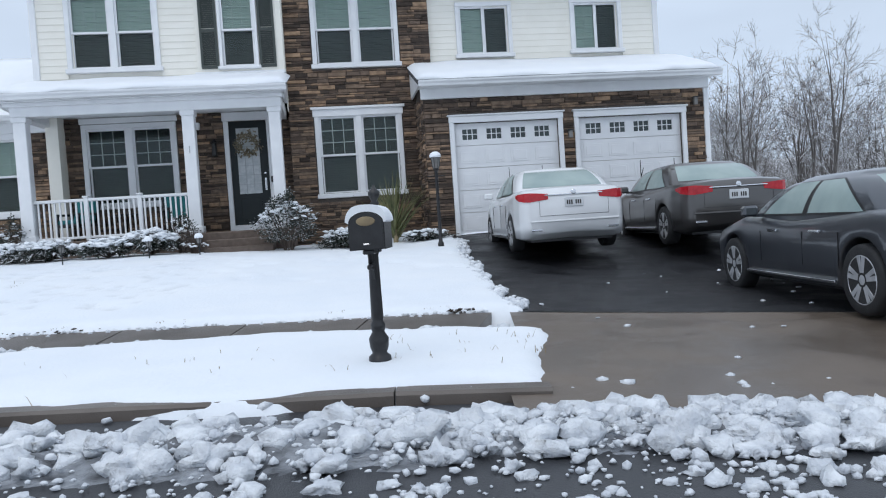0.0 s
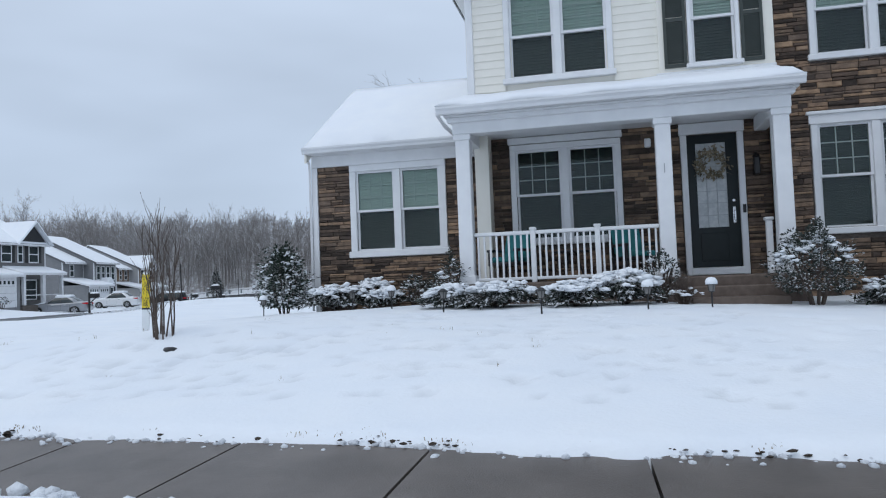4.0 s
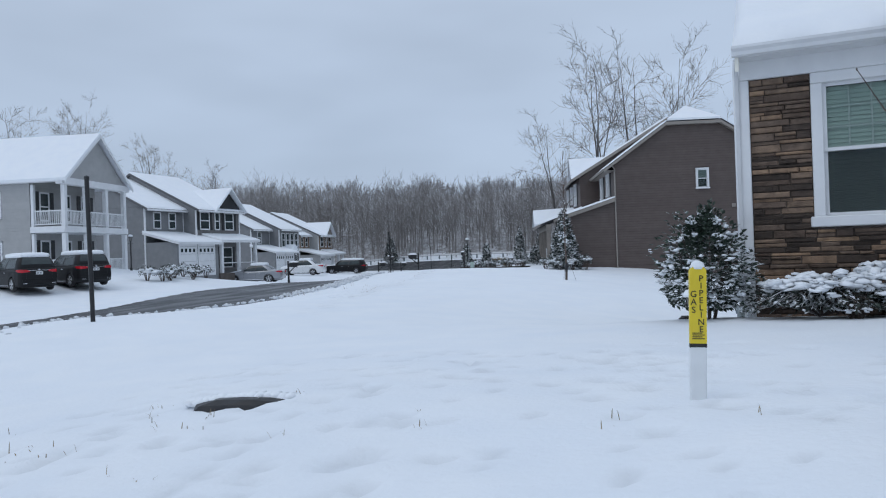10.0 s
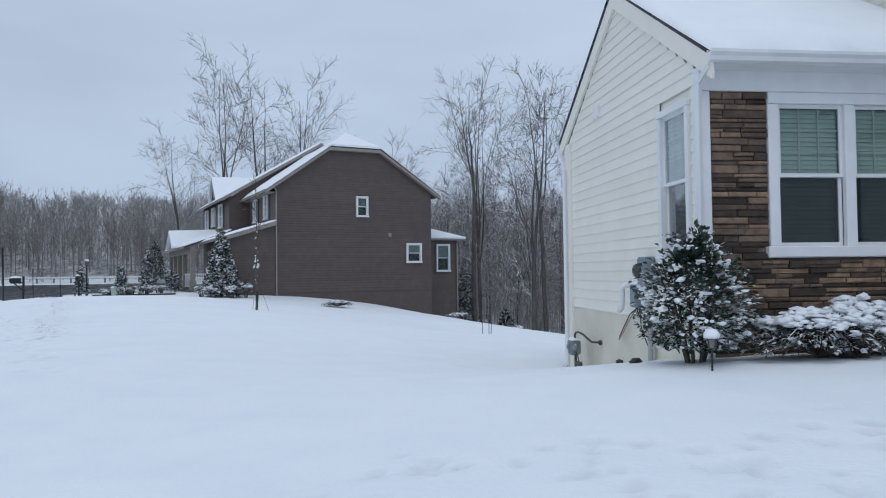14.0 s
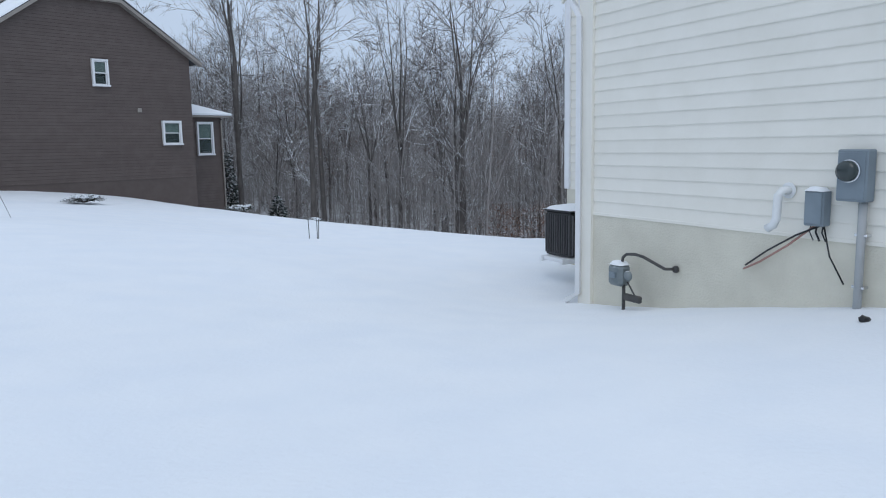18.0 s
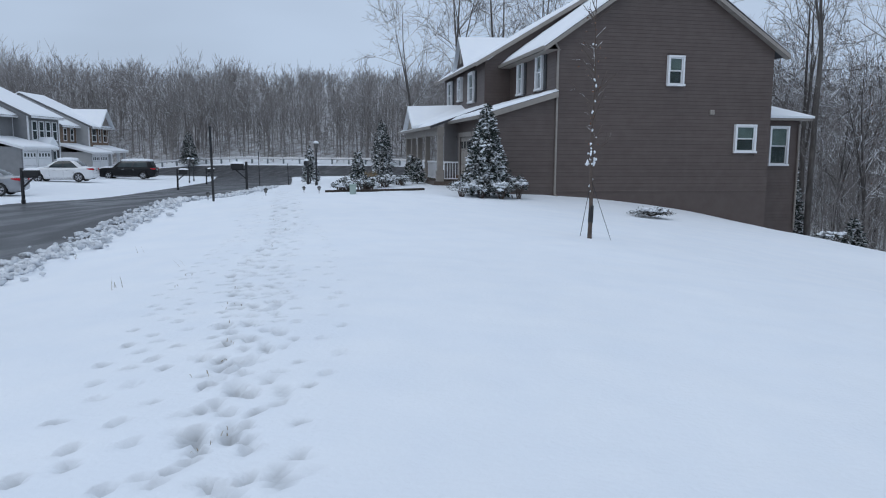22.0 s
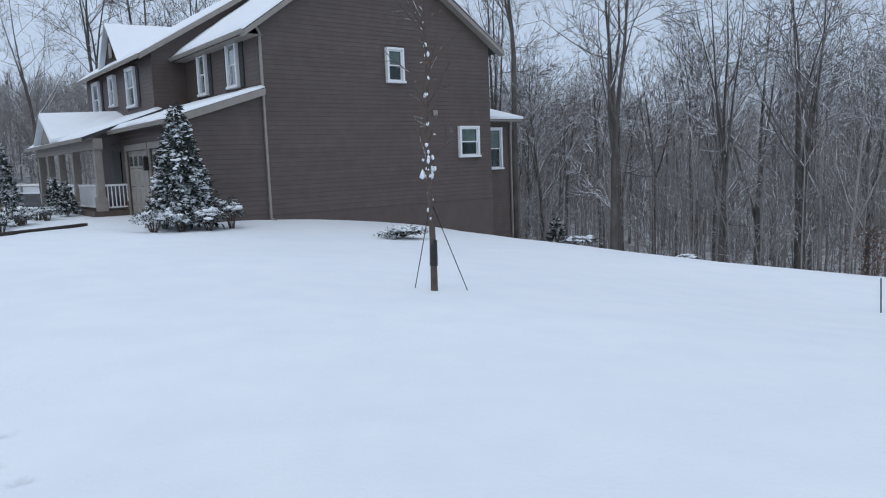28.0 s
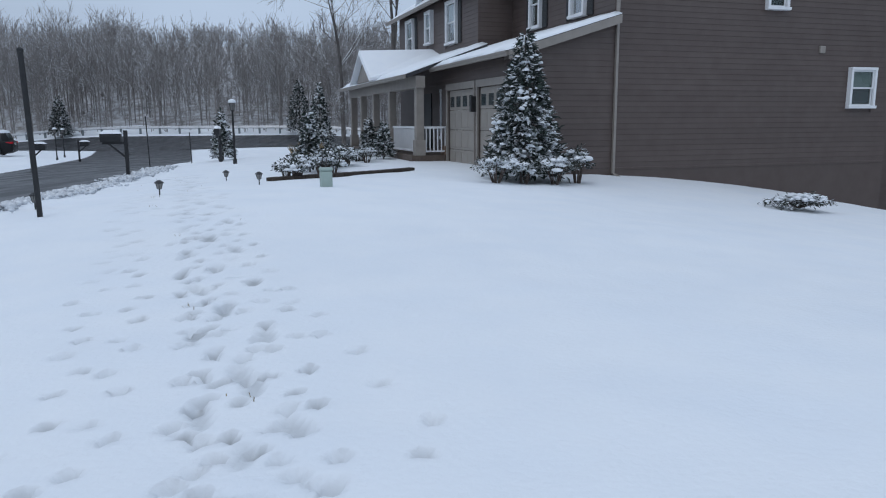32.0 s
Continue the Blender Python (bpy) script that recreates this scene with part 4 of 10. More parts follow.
# ---------------------------------------------------------------- windows and doors
def window(parent, F, x0, x1, z0, z1, units=2, trim=0.13, head=0.0, grid=(3, 3), shade=None, low=None, frame=None, slider=False, detail=True, glass=None):
    """A double-hung window (or a row of them) in its casing; x0..z1: the casing's outer edges on the wall."""
    shade, low, frame, glass = shade or M_BLIND, low or M_SCREEN, frame or M_TRIM, glass or M_GLASS
    t = trim
    wide = 0.03 if head else 0
    win = part("window", place(F, MB().bevel_box(x0 - wide, -0.02, z1 - t - head, x1 + wide, 0.065, z1, 0.008)), frame, parent)
    for xa in (x0, x1 - t):
        part("casing", place(F, MB().bevel_box(xa, -0.02, z0 + t, xa + t, 0.055, z1 - t - head, 0.008)), frame, win)
    if head:
        part("head_cap", place(F, MB().bevel_box(x0 - 0.07, -0.02, z1 - 0.035, x1 + 0.07, 0.10, z1 + 0.02, 0.008)), frame, win)
    a0, a1, b0, b1 = x0 + t, x1 - t, z0 + t, z1 - t - head
    mull = 0.13 if units > 1 else 0
    w = (a1 - a0 - mull * (units - 1)) / units
    for i in range(1, units):
        xm = a0 + i * (w + mull) - mull
        part("mullion", place(F, MB().bevel_box(xm, -0.02, b0, xm + mull, 0.05, b1, 0.006)), frame, win)
    part("sill", place(F, MB().bevel_box(x0 - 0.04, -0.02, z0, x1 + 0.04, 0.085, z0 + t, 0.012)), frame, win)
    for i in range(units):
        xa = a0 + i * (w + mull)
        xb, f = xa + w, 0.042
        mid = (b0 + b1) / 2
        sash, bars = MB(), MB()
        if slider:
            cells = [(xa, (xa + xb) / 2, b0, b1, 0), ((xa + xb) / 2, xb, b0, b1, 1)]
        else:
            cells = [(xa, xb, mid - 0.02, b1, 0), (xa, xb, b0, mid + 0.02, 1)]
        for ca, cb, da, db, k in cells:
            y = 0.005 - 0.035 * k
            sash.box(ca, y - 0.03, da, ca + f, y, db).box(cb - f, y - 0.03, da, cb, y, db).box(ca + f, y - 0.03, da, cb - f, y, da + f).box(ca + f, y - 0.03, db - f, cb - f, y, db)
            part("pane", place(F, MB().box(ca + f, y - 0.02, da + f, cb - f, y - 0.014, db - f)), glass, win).visible_shadow = False
            if k == 0 and grid and detail:
                for c in range(1, grid[0]):
                    xg = ca + f + (cb - ca - 2 * f) * c / grid[0]
                    bars.box(xg - 0.009, y - 0.033, da + f, xg + 0.009, y - 0.022, db - f)
                for r in range(1, grid[1]):
                    zg = da + f + (db - da - 2 * f) * r / grid[1]
                    bars.box(ca + f, y - 0.033, zg - 0.009, cb - f, y - 0.0225, zg + 0.009)
            part("screen" if k and not slider else "blind", place(F, blind(ca + f, cb - f, da + f, db - f, y - 0.06, detail)), low if k else shade, win)
        part("sash", place(F, sash), frame, win)
        if bars.v:
            part("grille", place(F, bars), frame, win)
    return win


def blind(xa, xb, za, zb, y, detail):
    """Closed slats behind the glass."""
    mb = MB()
    if not detail:
        return mb.box(xa, y - 0.02, za, xb, y, zb)
    n = max(4, int((zb - za) / 0.05))
    h = (zb - za) / n
    for i in range(n):
        z = za + i * h
        mb.add([(xa, y, z + h * 0.98), (xb, y, z + h * 0.98), (xb, y + 0.018, z), (xa, y + 0.018, z), (xa, y - 0.012, z + h * 0.98), (xb, y - 0.012, z + h * 0.98), (xb, y - 0.012, z), (xa, y - 0.012, z)],
               [(0, 1, 2, 3), (4, 7, 6, 5), (0, 4, 5, 1), (3, 2, 6, 7)])
    return mb


def siding(parent, F, L, z0, z1, openings, material, step=0.11, outline=None, x0=0.0, single=False, name="siding"):
    """Lap siding on a wall: one part a course where the camera comes near, else one mesh."""
    rows = lap_rows(L, z0, z1, openings, step, outline, x0)
    joined = MB()
    for xa, xb, z, h in rows:
        mb = MB() if single else joined
        lap_board(mb, xa, xb, z, h, outline)
        if single:
            part("siding_board", place(F, mb), material, parent)
    if not single:
        part(name, place(F, joined), material, parent, kind="stuff")


def stonework(parent, F, L, z0, z1, openings, seed, x0=0.0, single=False):
    rng = random.Random(seed)
    joined = MB()
    for s in stone_rows(L, z0, z1, openings, rng, x0):
        mb = MB() if single else joined
        stone(mb, *s, rng)
        if single:
            part("stone", place(F, mb), M_STONE_O, parent)
    if not single:
        part("stonework", place(F, joined), M_STONE_G, parent, "brown and tan stacked ledge stone", kind="stuff")


def snow_roof(parent, a, b, c, d, thick=0.11, seed=1, name="roof_snow", nu=24, nv=10):
    """A soft blanket of snow over a slope: a, b at the eave, c, d at the head, rounded at its rim."""
    a, b, c, d = (Vector(p) for p in (a, b, c, d))
    up = (b - a).cross(d - a).normalized()
    if up.z < 0:
        up = -up
    mb = MB()
    for j in range(nv + 1):
        for i in range(nu + 1):
            u, v = i / nu, j / nv
            p = (a * (1 - u) + b * u) * (1 - v) + (d * (1 - u) + c * u) * v
            rim = min(min(u, 1 - u) * (b - a).length, v * (d - a).length) / 0.22
            k = math.sqrt(max(0.0, 1 - (1 - min(1.0, rim)) ** 2))
            h = thick * (0.12 + 0.88 * k) * (1 + 0.25 * noise.noise(p * 0.7 + Vector((seed, 0, 0)))) + 0.02 * noise.noise(p * 2.3)
            q = p + Vector((0, 0, 1)) * max(0.01, h)
            if v == 0:
                q += 0.05 * noise.noise(p * 1.7 + Vector((0, seed, 0))) * (a - d).normalized()
            mb.v.append(tuple(q))
    n = nu + 1
    mb.f = [(j * n + i, j * n + i + 1, (j + 1) * n + i + 1, (j + 1) * n + i) for j in range(nv) for i in range(nu)]
    k = len(mb.v)
    rim = [i for i in range(n)] + [j * n + nu for j in range(1, nv + 1)] + [nv * n + i for i in range(nu - 1, -1, -1)] + [j * n for j in range(nv - 1, 0, -1)]
    for i in rim:
        u, v = (i % n) / nu, (i // n) / nv
        mb.v.append(tuple((a * (1 - u) + b * u) * (1 - v) + (d * (1 - u) + c * u) * v))
    m = len(rim)
    mb.f += [(rim[i], k + i, k + (i + 1) % m, rim[(i + 1) % m]) for i in range(m)]
    part(name, mb, M_SNOWCAP, parent, "smooth settled snow", smooth=True)


def roof_slab(parent, a, b, c, d, thick=0.10, material=None, name="roof"):
    a, b, c, d = (Vector(p) for p in (a, b, c, d))
    up = (b - a).cross(d - a).normalized()
    if up.z < 0:
        up = -up
    mb = MB().add([tuple(p) for p in (a, b, c, d)] + [tuple(p - up * thick) for p in (a, b, c, d)],
                  [(0, 1, 2, 3), (7, 6, 5, 4), (0, 4, 5, 1), (1, 5, 6, 2), (2, 6, 7, 3), (3, 7, 4, 0)])
    part(name, mb, material or M_SHINGLE, parent)


def gutter(parent, a, b, out, material=None):
    """A half-open gutter of ogee section along an eave from a to b; out: the way it faces."""
    a, b, o = Vector(a), Vector(b), Vector(out).normalized()
    prof = [(0, 0.02), (0, -0.10), (0.035, -0.115), (0.075, -0.10), (0.085, -0.055), (0.115, -0.02), (0.118, 0.012), (0.104, 0.012), (0.10, -0.012), (0.012, -0.012), (0.012, 0.02)]
    mb = MB()
    n = len(prof)
    for p in (a, b):
        for y, z in prof:
            mb.v.append(tuple(p + o * y + Vector((0, 0, z))))
    mb.f = [tuple(range(n))[::-1], tuple(range(n, 2 * n))] + [(i, (i + 1) % n, n + (i + 1) % n, n + i) for i in range(n)]
    part("gutter", mb, material or M_GUTTER, parent)


def downspout(parent, pts, material=None, w=0.045):
    """A square rain pipe through points."""
    part("downspout", MB().tube(pts, w, 4), material or M_GUTTER, parent)


# ---------------------------------------------------------------- the cream house with the stone front
H1 = thing("house", "two-storey cream-sided house with brown ledge-stone front and white porch", "house", pose(-1, 22, 0.8))
rng = random.Random(11)
FY = lambda y: wall_frame(0, y, 0, 0)
FW = FY(18.34)
# low wing: stone front, gabled side wall in lap siding over a pale foundation
w_open = [(-9.66, 2.07, -7.80, 3.80)]
mb = MB()
wall_boxes(mb, -6.95, 0.3, 4.2, w_open, 0.25, x0=-10.49)
part("wall", place(FW, mb), M_MORTAR, H1, "mortared wing wall")
stonework(H1, FW, -6.97, 0.55, 3.87, [(-9.73, 1.99, -7.73, 3.88)], 3, x0=-10.42, single=True)
part("frieze_board", place(FW, MB().bevel_box(-10.53, 0.0, 3.87, -6.97, 0.07, 4.20, 0.01)), M_TRIM, H1)
part("corner_board", place(FW, MB().bevel_box(-10.53, -0.06, 0.75, -10.42, 0.062, 3.868, 0.01)), M_TRIM, H1)
window(H1, FW, -9.73, -7.73, 1.99, 3.868, 2)
FS = wall_frame(-10.50, 0, 0, -90)
RIDGE_Y, RIDGE_Z = 20.92, 6.05
slope = (RIDGE_Z - 4.28) / (RIDGE_Y - 18.2)
edge = lambda z: (-(23.5 - max(0, (z - 4.15)) / slope), -(18.34 + max(0, (z - 4.15)) / slope))
s_open = [(-19.36, 2.07, -18.66, 3.78)]
mb = MB()
wall_boxes(mb, -18.36, -0.8, 4.15, s_open, 0.22, x0=-23.5, back=0.02)
mb.prism([(-23.5, 4.15), (-18.36, 4.15), (-RIDGE_Y, 4.15 + (RIDGE_Y - 18.34) * slope)], -0.24, -0.02, "y")
part("wall", place(FS, mb), M_CREAM, H1)
siding(H1, FS, -18.36, 1.25, RIDGE_Z - 0.1, [(-19.44, 1.99, -18.58, 3.86)], M_CREAM, 0.152, edge, single=True)
part("foundation", place(FS, MB().box(-23.5, -0.30, -0.9, -18.36, 0.008, 1.245)), M_IVORY, H1, "ivory parged foundation")
part("starter_strip", place(FS, MB().bevel_box(-23.5, -0.02, 1.225, -18.36, 0.022, 1.262, 0.004)), M_CREAM, H1)
window(H1, FS, -19.44, -18.58, 1.99, 3.86, 1, trim=0.085)
part("corner_board", place(FS, MB().bevel_box(-18.46, 0.0, 1.25, -18.28, 0.045, 4.15, 0.008)), M_TRIM, H1)
part("corner_board", place(FS, MB().bevel_box(-23.54, 0.0, 1.25, -23.40, 0.045, 4.05, 0.008)), M_TRIM, H1)
part("vent", place(FS, MB().bevel_box(-21.9, 0.0, 4.30, -21.7, 0.06, 4.5, 0.01)), M_TRIM, H1)
for s in (1, -1):
    e = (17.98 if s > 0 else 23.86)
    roof_slab(H1, (-10.56, e, 4.22), (-6.95, e, 4.22), (-6.95, RIDGE_Y, RIDGE_Z), (-10.56, RIDGE_Y, RIDGE_Z), 0.035)
    snow_roof(H1, (-10.58, e - 0.03 * s, 4.225), (-6.95, e - 0.03 * s, 4.225), (-6.95, RIDGE_Y, RIDGE_Z + 0.005), (-10.58, RIDGE_Y, RIDGE_Z + 0.005), 0.12, 3)
    part("rake_board", MB().prism([(e, 3.93), (RIDGE_Y, RIDGE_Z - 0.30), (RIDGE_Y, RIDGE_Z - 0.04), (e, 4.18)], -10.558, -10.515, "x"), M_CREAM, H1)
part("soffit", MB().box(-10.55, 17.99, 4.10, -6.97, 18.4, 4.135), M_TRIM, H1)
gutter(H1, (-10.59, 18.0, 4.215), (-6.99, 18.0, 4.215), (0, -1, 0))
gutter(H1, (-10.59, 23.84, 4.215), (-6.99, 23.84, 4.215), (0, 1, 0))
downspout(H1, [(-10.58, 23.80, 4.1), (-10.57, 23.58, 3.85), (-10.58, 23.46, 3.7), (-10.58, 23.46, 0.18), (-10.66, 23.62, 0.06)])
downspout(H1, [(-10.55, 18.02, 4.08), (-10.57, 18.24, 3.95), (-10.57, 18.26, 3.8), (-10.57, 18.26, 0.95)], w=0.035)
downspout(H1, [(-7.24, 15.6, 4.12), (-7.22, 16.1, 4.02), (-7.10, 18.0, 3.92), (-7.08, 18.24, 3.8), (-7.08, 18.24, 1.05)], w=0.035)
# main block: walls behind the porch and above, the stone tower, the garage
FP, FU, FT, FG, FV = FY(17.58), FY(16.92), FY(17.20), FY(15.90), FY(17.30)
MX, TX, TR, TOP = -6.93, -1.91, 1.29, 7.1  # the block's left wall, the tower's edges, the eaves
mb = MB()
wall_boxes(mb, TX, 0.5, 4.3, [(-6.24, 2.13, -4.48, 3.77), (-3.26, 1.45, -2.45, 3.81)], 0.25, x0=MX)
part("wall", place(FP, mb), M_MORTAR, H1)
stonework(H1, FP, TX, 1.36, 4.02, [(-6.36, 2.0, -4.36, 4.02), (-3.38, 1.3, -2.33, 4.03)], 5, x0=MX)
window(H1, FP, -6.345, -4.375, 2.03, 3.87, 2, trim=0.10, shade=M_SCREEN)
part("window_head_panel", place(FP, MB().bevel_box(-6.38, 0.0, 3.885, -4.34, 0.05, 4.01, 0.01)), M_TRIM, H1)
part("wall", MB().box(MX, 17.83, 0.5, MX + 0.22, 18.6, 4.3), M_MORTAR, H1)
stonework(H1, wall_frame(MX, 0, 0, -90), -17.60, 1.2, 4.05, [], 15, x0=-18.33)
# upper wall in cream siding, with the shuttered bay panel
mb = MB()
lu = (-6.28, 4.83, -4.43, 6.50)
wall_boxes(mb, TX, 4.15, TOP, [(-6.16, 4.95, -4.55, 6.4), (-3.14, 4.9, -2.51, 6.4)], 0.25, x0=MX, back=0.02)
part("wall", place(FU, mb), M_CREAM, H1)
siding(H1, FU, -3.70, 4.45, TOP, [lu], M_CREAM, 0.14, x0=MX + 0.10)
window(H1, FU, lu[0], lu[2], lu[1], lu[3], 2, trim=0.10)
part("corner_board", place(FU, MB().bevel_box(MX - 0.03, -0.05, 4.4, MX + 0.10, 0.05, TOP, 0.01)), M_TRIM, H1)
part("bay_panel", place(FU, MB().box(-3.70, 0.0, 4.76, -3.24, 0.05, TOP).box(-2.41, 0.0, 4.76, TX, 0.05, TOP).box(-3.24, 0.0, 4.76, -2.41, 0.05, 4.80).box(-3.24, 0, 6.48, -2.41, 0.05, TOP)), M_CREAM, H1)
part("belt_board", place(FU, MB().bevel_box(-3.75, 0.0, 4.69, TX + 0.02, 0.09, 4.76, 0.01)), M_TRIM, H1)
window(H1, FU @ Matrix.Translation((0, 0.05, 0)), -3.23, -2.42, 4.80, 6.47, 1, trim=0.07)
for xa, xb in ((-3.61, -3.25), (-2.40, -2.06)):
    mb = MB().box(xa, 0.055, 4.83, xa + 0.05, 0.085, 6.45).box(xb - 0.05, 0.055, 4.83, xb, 0.085, 6.45)
    for z in (4.83, 5.60, 6.39):
        mb.box(xa + 0.05, 0.055, z, xb - 0.05, 0.085, z + 0.06)
    for i in range(37):
        z = 4.90 + i * 0.041
        if not 5.57 < z < 5.66 and z < 6.36:
            mb.add([(xa + 0.05, 0.06, z), (xb - 0.05, 0.06, z), (xb - 0.05, 0.078, z + 0.035), (xa + 0.05, 0.078, z + 0.035)], [(0, 1, 2, 3)])
    part("shutter", place(FU, mb), M_SHUTTER, H1, "dark green louvred shutter")
# stone tower
t_open = [(-1.26, 2.08, 0.45, 3.75), (-1.20, 4.92, 0.49, 6.4)]
mb = MB()
wall_boxes(mb, TR, 0.4, TOP, t_open, 0.25, x0=TX)
part("wall", place(FT, mb), M_MORTAR, H1)
stonework(H1, FT, TR, 0.8, TOP, [(-1.39, 1.96, 0.58, 3.99), (-1.33, 4.80, 0.62, 6.54)], 7, x0=TX)
window(H1, FT, -1.37, 0.56, 1.97, 3.95, 2, trim=0.10, head=0.09, shade=M_SCREEN)
window(H1, FT, -1.31, 0.60, 4.81, 6.52, 2, trim=0.10)
part("wall", MB().box(TX, 16.92, 3.9, TX + 0.02, 17.2, TOP), M_CREAM, H1)
# garage
GL, GR_ = 0.90, 7.09
g_doors = ((1.51, 3.74, 3.31), (4.19, 6.50, 3.31))
mb = MB()
wall_boxes(mb, GR_, 0.3, 3.85, [(a, 0.3, b, z) for a, b, z in g_doors], 0.25, x0=GL)
part("wall", place(FG, mb), M_MORTAR, H1)
stonework(H1, FG, GR_, 0.85, 3.82, [(1.41, 0.3, 3.84, 3.49), (4.09, 0.3, 6.60, 3.49)], 9, x0=GL)
FGL = wall_frame(GL, 0, 0, -90)
mb = MB()
wall_boxes(mb, -15.90, 0.4, 4.2, [], 0.2, x0=-17.2)
part("wall", place(FGL, mb), M_MORTAR, H1)
stonework(H1, FGL, -15.92, 0.85, 3.9, [], 13, x0=-17.2)
part("wall", MB().box(GR_ - 0.24, 16.15, 0.3, GR_, 24.6, 3.95), M_CREAM, H1)
part("frieze_board", place(FG, MB().bevel_box(GL - 0.05, 0.0, 3.82, GR_ + 0.05, 0.08, 4.05, 0.01)), M_TRIM, H1)
part("corner_board", place(FG, MB().bevel_box(GR_ - 0.07, 0.0, 0.85, GR_ + 0.04, 0.06, 3.82, 0.01)), M_TRIM, H1)
part("soffit", MB().box(GL - 0.10, 15.46, 4.03, GR_ + 0.10, 15.92, 4.06), M_TRIM, H1)
roof_slab(H1, (GL - 0.13, 15.42, 4.14), (GR_ + 0.13, 15.42, 4.14), (GR_ + 0.13, 17.4, 4.83), (GL - 0.13, 17.4, 4.83))
snow_roof(H1, (GL - 0.15, 15.40, 4.145), (GR_ + 0.15, 15.40, 4.145), (GR_ + 0.15, 17.28, 4.80), (GL - 0.15, 17.28, 4.80), 0.10, 8, nu=40)
gutter(H1, (GL - 0.13, 15.44, 4.11), (GR_ + 0.13, 15.44, 4.11), (0, -1, 0))
part("fascia", MB().prism([(15.45, 4.05), (15.45, 4.12), (17.3, 4.76), (17.3, 4.05)], GL - 0.11, GL - 0.07, "x"), M_TRIM, H1)
mb = MB()
gu = [(1.92, 4.95, 3.22, 6.20), (4.60, 4.97, 5.84, 6.22)]
wall_boxes(mb, 6.70, 4.4, TOP, [(2.03, 5.05, 3.11, 6.1), (4.71, 5.07, 5.73, 6.12)], 0.2, x0=TR, back=0.02)
part("wall", place(FV, mb), M_CREAM, H1)
siding(H1, FV, 6.62, 4.75, TOP, gu, M_CREAM, 0.14, x0=TR)
for o in gu:
    window(H1, FV, o[0], o[2], o[1], o[3], 1, slider=True, grid=(2, 4), trim=0.09)
part("corner_board", place(FV, MB().bevel_box(6.60, -0.05, 4.75, 6.73, 0.05, TOP, 0.01)), M_TRIM, H1)
GB = 0.98  # foot of the garage doors
for xa, xb, zt in g_doors:
    mb = MB().bevel_box(xa - 0.10, 0.0, GB - 0.06, xa, 0.06, zt, 0.008).bevel_box(xb, 0.0, GB - 0.06, xb + 0.10, 0.06, zt, 0.008).bevel_box(xa - 0.11, 0.0, zt, xb + 0.11, 0.07, zt + 0.13, 0.008).bevel_box(xa - 0.14, 0.0, zt + 0.13, xb + 0.14, 0.10, zt + 0.165, 0.008)
    part("garage_door_casing", place(FG, mb), M_TRIM, H1)
    gd = None
    ph = (zt - GB) / 5
    for r in range(5):
        za, zb = GB + r * ph, GB + (r + 1) * ph - 0.008
        mb = MB()
        if r == 4:
            wins = [(xa + 0.08 + k * (xb - xa - 0.16) / 4 + 0.10, xa + 0.08 + (k + 1) * (xb - xa - 0.16) / 4 - 0.10) for k in range(4)]
            wall_boxes(mb, xb, za, zb, [(p, za + 0.12, q, zb - 0.12) for p, q in wins], 0.05, x0=xa, back=0.06)
        else:
            mb.box(xa, -0.11, za, xb, -0.06, zb)
            for k in range(4):
                p, q = xa + 0.08 + k * (xb - xa - 0.08) / 4, xa + (k + 1) * (xb - xa - 0.08) / 4
                for s in (0.0, 0.05):
                    mb.bevel_box(p + 0.03 + s, -0.062, za + 0.09 + s * 0.8, q - 0.03 - s, -0.062 + 0.012 + s * 0.08, zb - 0.09 - s * 0.8, 0.006)
        ob = part("garage_door" if gd is None else "door_section", place(FG, mb), M_GDOOR, H1 if gd is None else gd)
        gd = gd or ob
        if r == 4:
            for p, q in wins:
                part("pane", place(FG, MB().box(p, -0.10, za + 0.12, q, -0.09, zb - 0.12)), M_CARGLASS, gd)
                g = MB()
                for k in (1, 2):
                    xg = p + (q - p) * k / 3
                    g.box(xg - 0.008, -0.09, za + 0.12, xg + 0.008, -0.07, zb - 0.12)
                g.box(p, -0.09, (za + zb) / 2 - 0.005, q, -0.071, (za + zb) / 2 + 0.009)
                part("grille", place(FG, g), M_GDOOR, gd)
part("garage_floor", MB().box(GL + 0.1, 15.82, 0.5, GR_ - 0.1, 16.15, GB), M_WALK, H1)
# wall lights by the garage
for x, z in ((3.97, 2.95), (6.80, 3.52)):
    lt = part("wall_light", place(FG, MB().bevel_box(x - 0.04, 0.05, z - 0.03, x + 0.04, 0.08, z + 0.10, 0.01).bevel_box(x - 0.06, 0.055, z + 0.085, x + 0.06, 0.17, z + 0.11, 0.01)), M_BLACK, H1)
    part("lamp_glass", place(FG, MB().bevel_box(x - 0.04, 0.08, z - 0.07, x + 0.04, 0.15, z + 0.085, 0.01)), M_BULB, lt)
# back of the house and the main roof
part("wall", MB().box(MX, 17.17, 0.3, MX + 0.25, 24.5, TOP), M_CREAM, H1)
siding(H1, wall_frame(MX, 0, 0, -90), -16.95, 4.2, TOP, [], M_CREAM, 0.14, x0=-24.5)
part("wall", MB().box(MX + 0.25, 24.3, -0.6, GR_, 24.6, TOP), M_CREAM, H1)
part("wall", MB().box(6.45, 17.5, 3.9, 6.70, 24.3, TOP), M_CREAM, H1)
part("wall", MB().box(-10.55, 23.25, -0.8, MX, 23.5, 4.15), M_CREAM, H1)
FB = wall_frame(-8.6, 0, 0, -90)
part("wall", MB().box(-8.58, 23.5, -1.2, MX, 26.2, 5.7), M_CREAM, H1)
siding(H1, FB, -23.5, 1.35, 5.6, [], M_CREAM, 0.152, x0=-26.2)
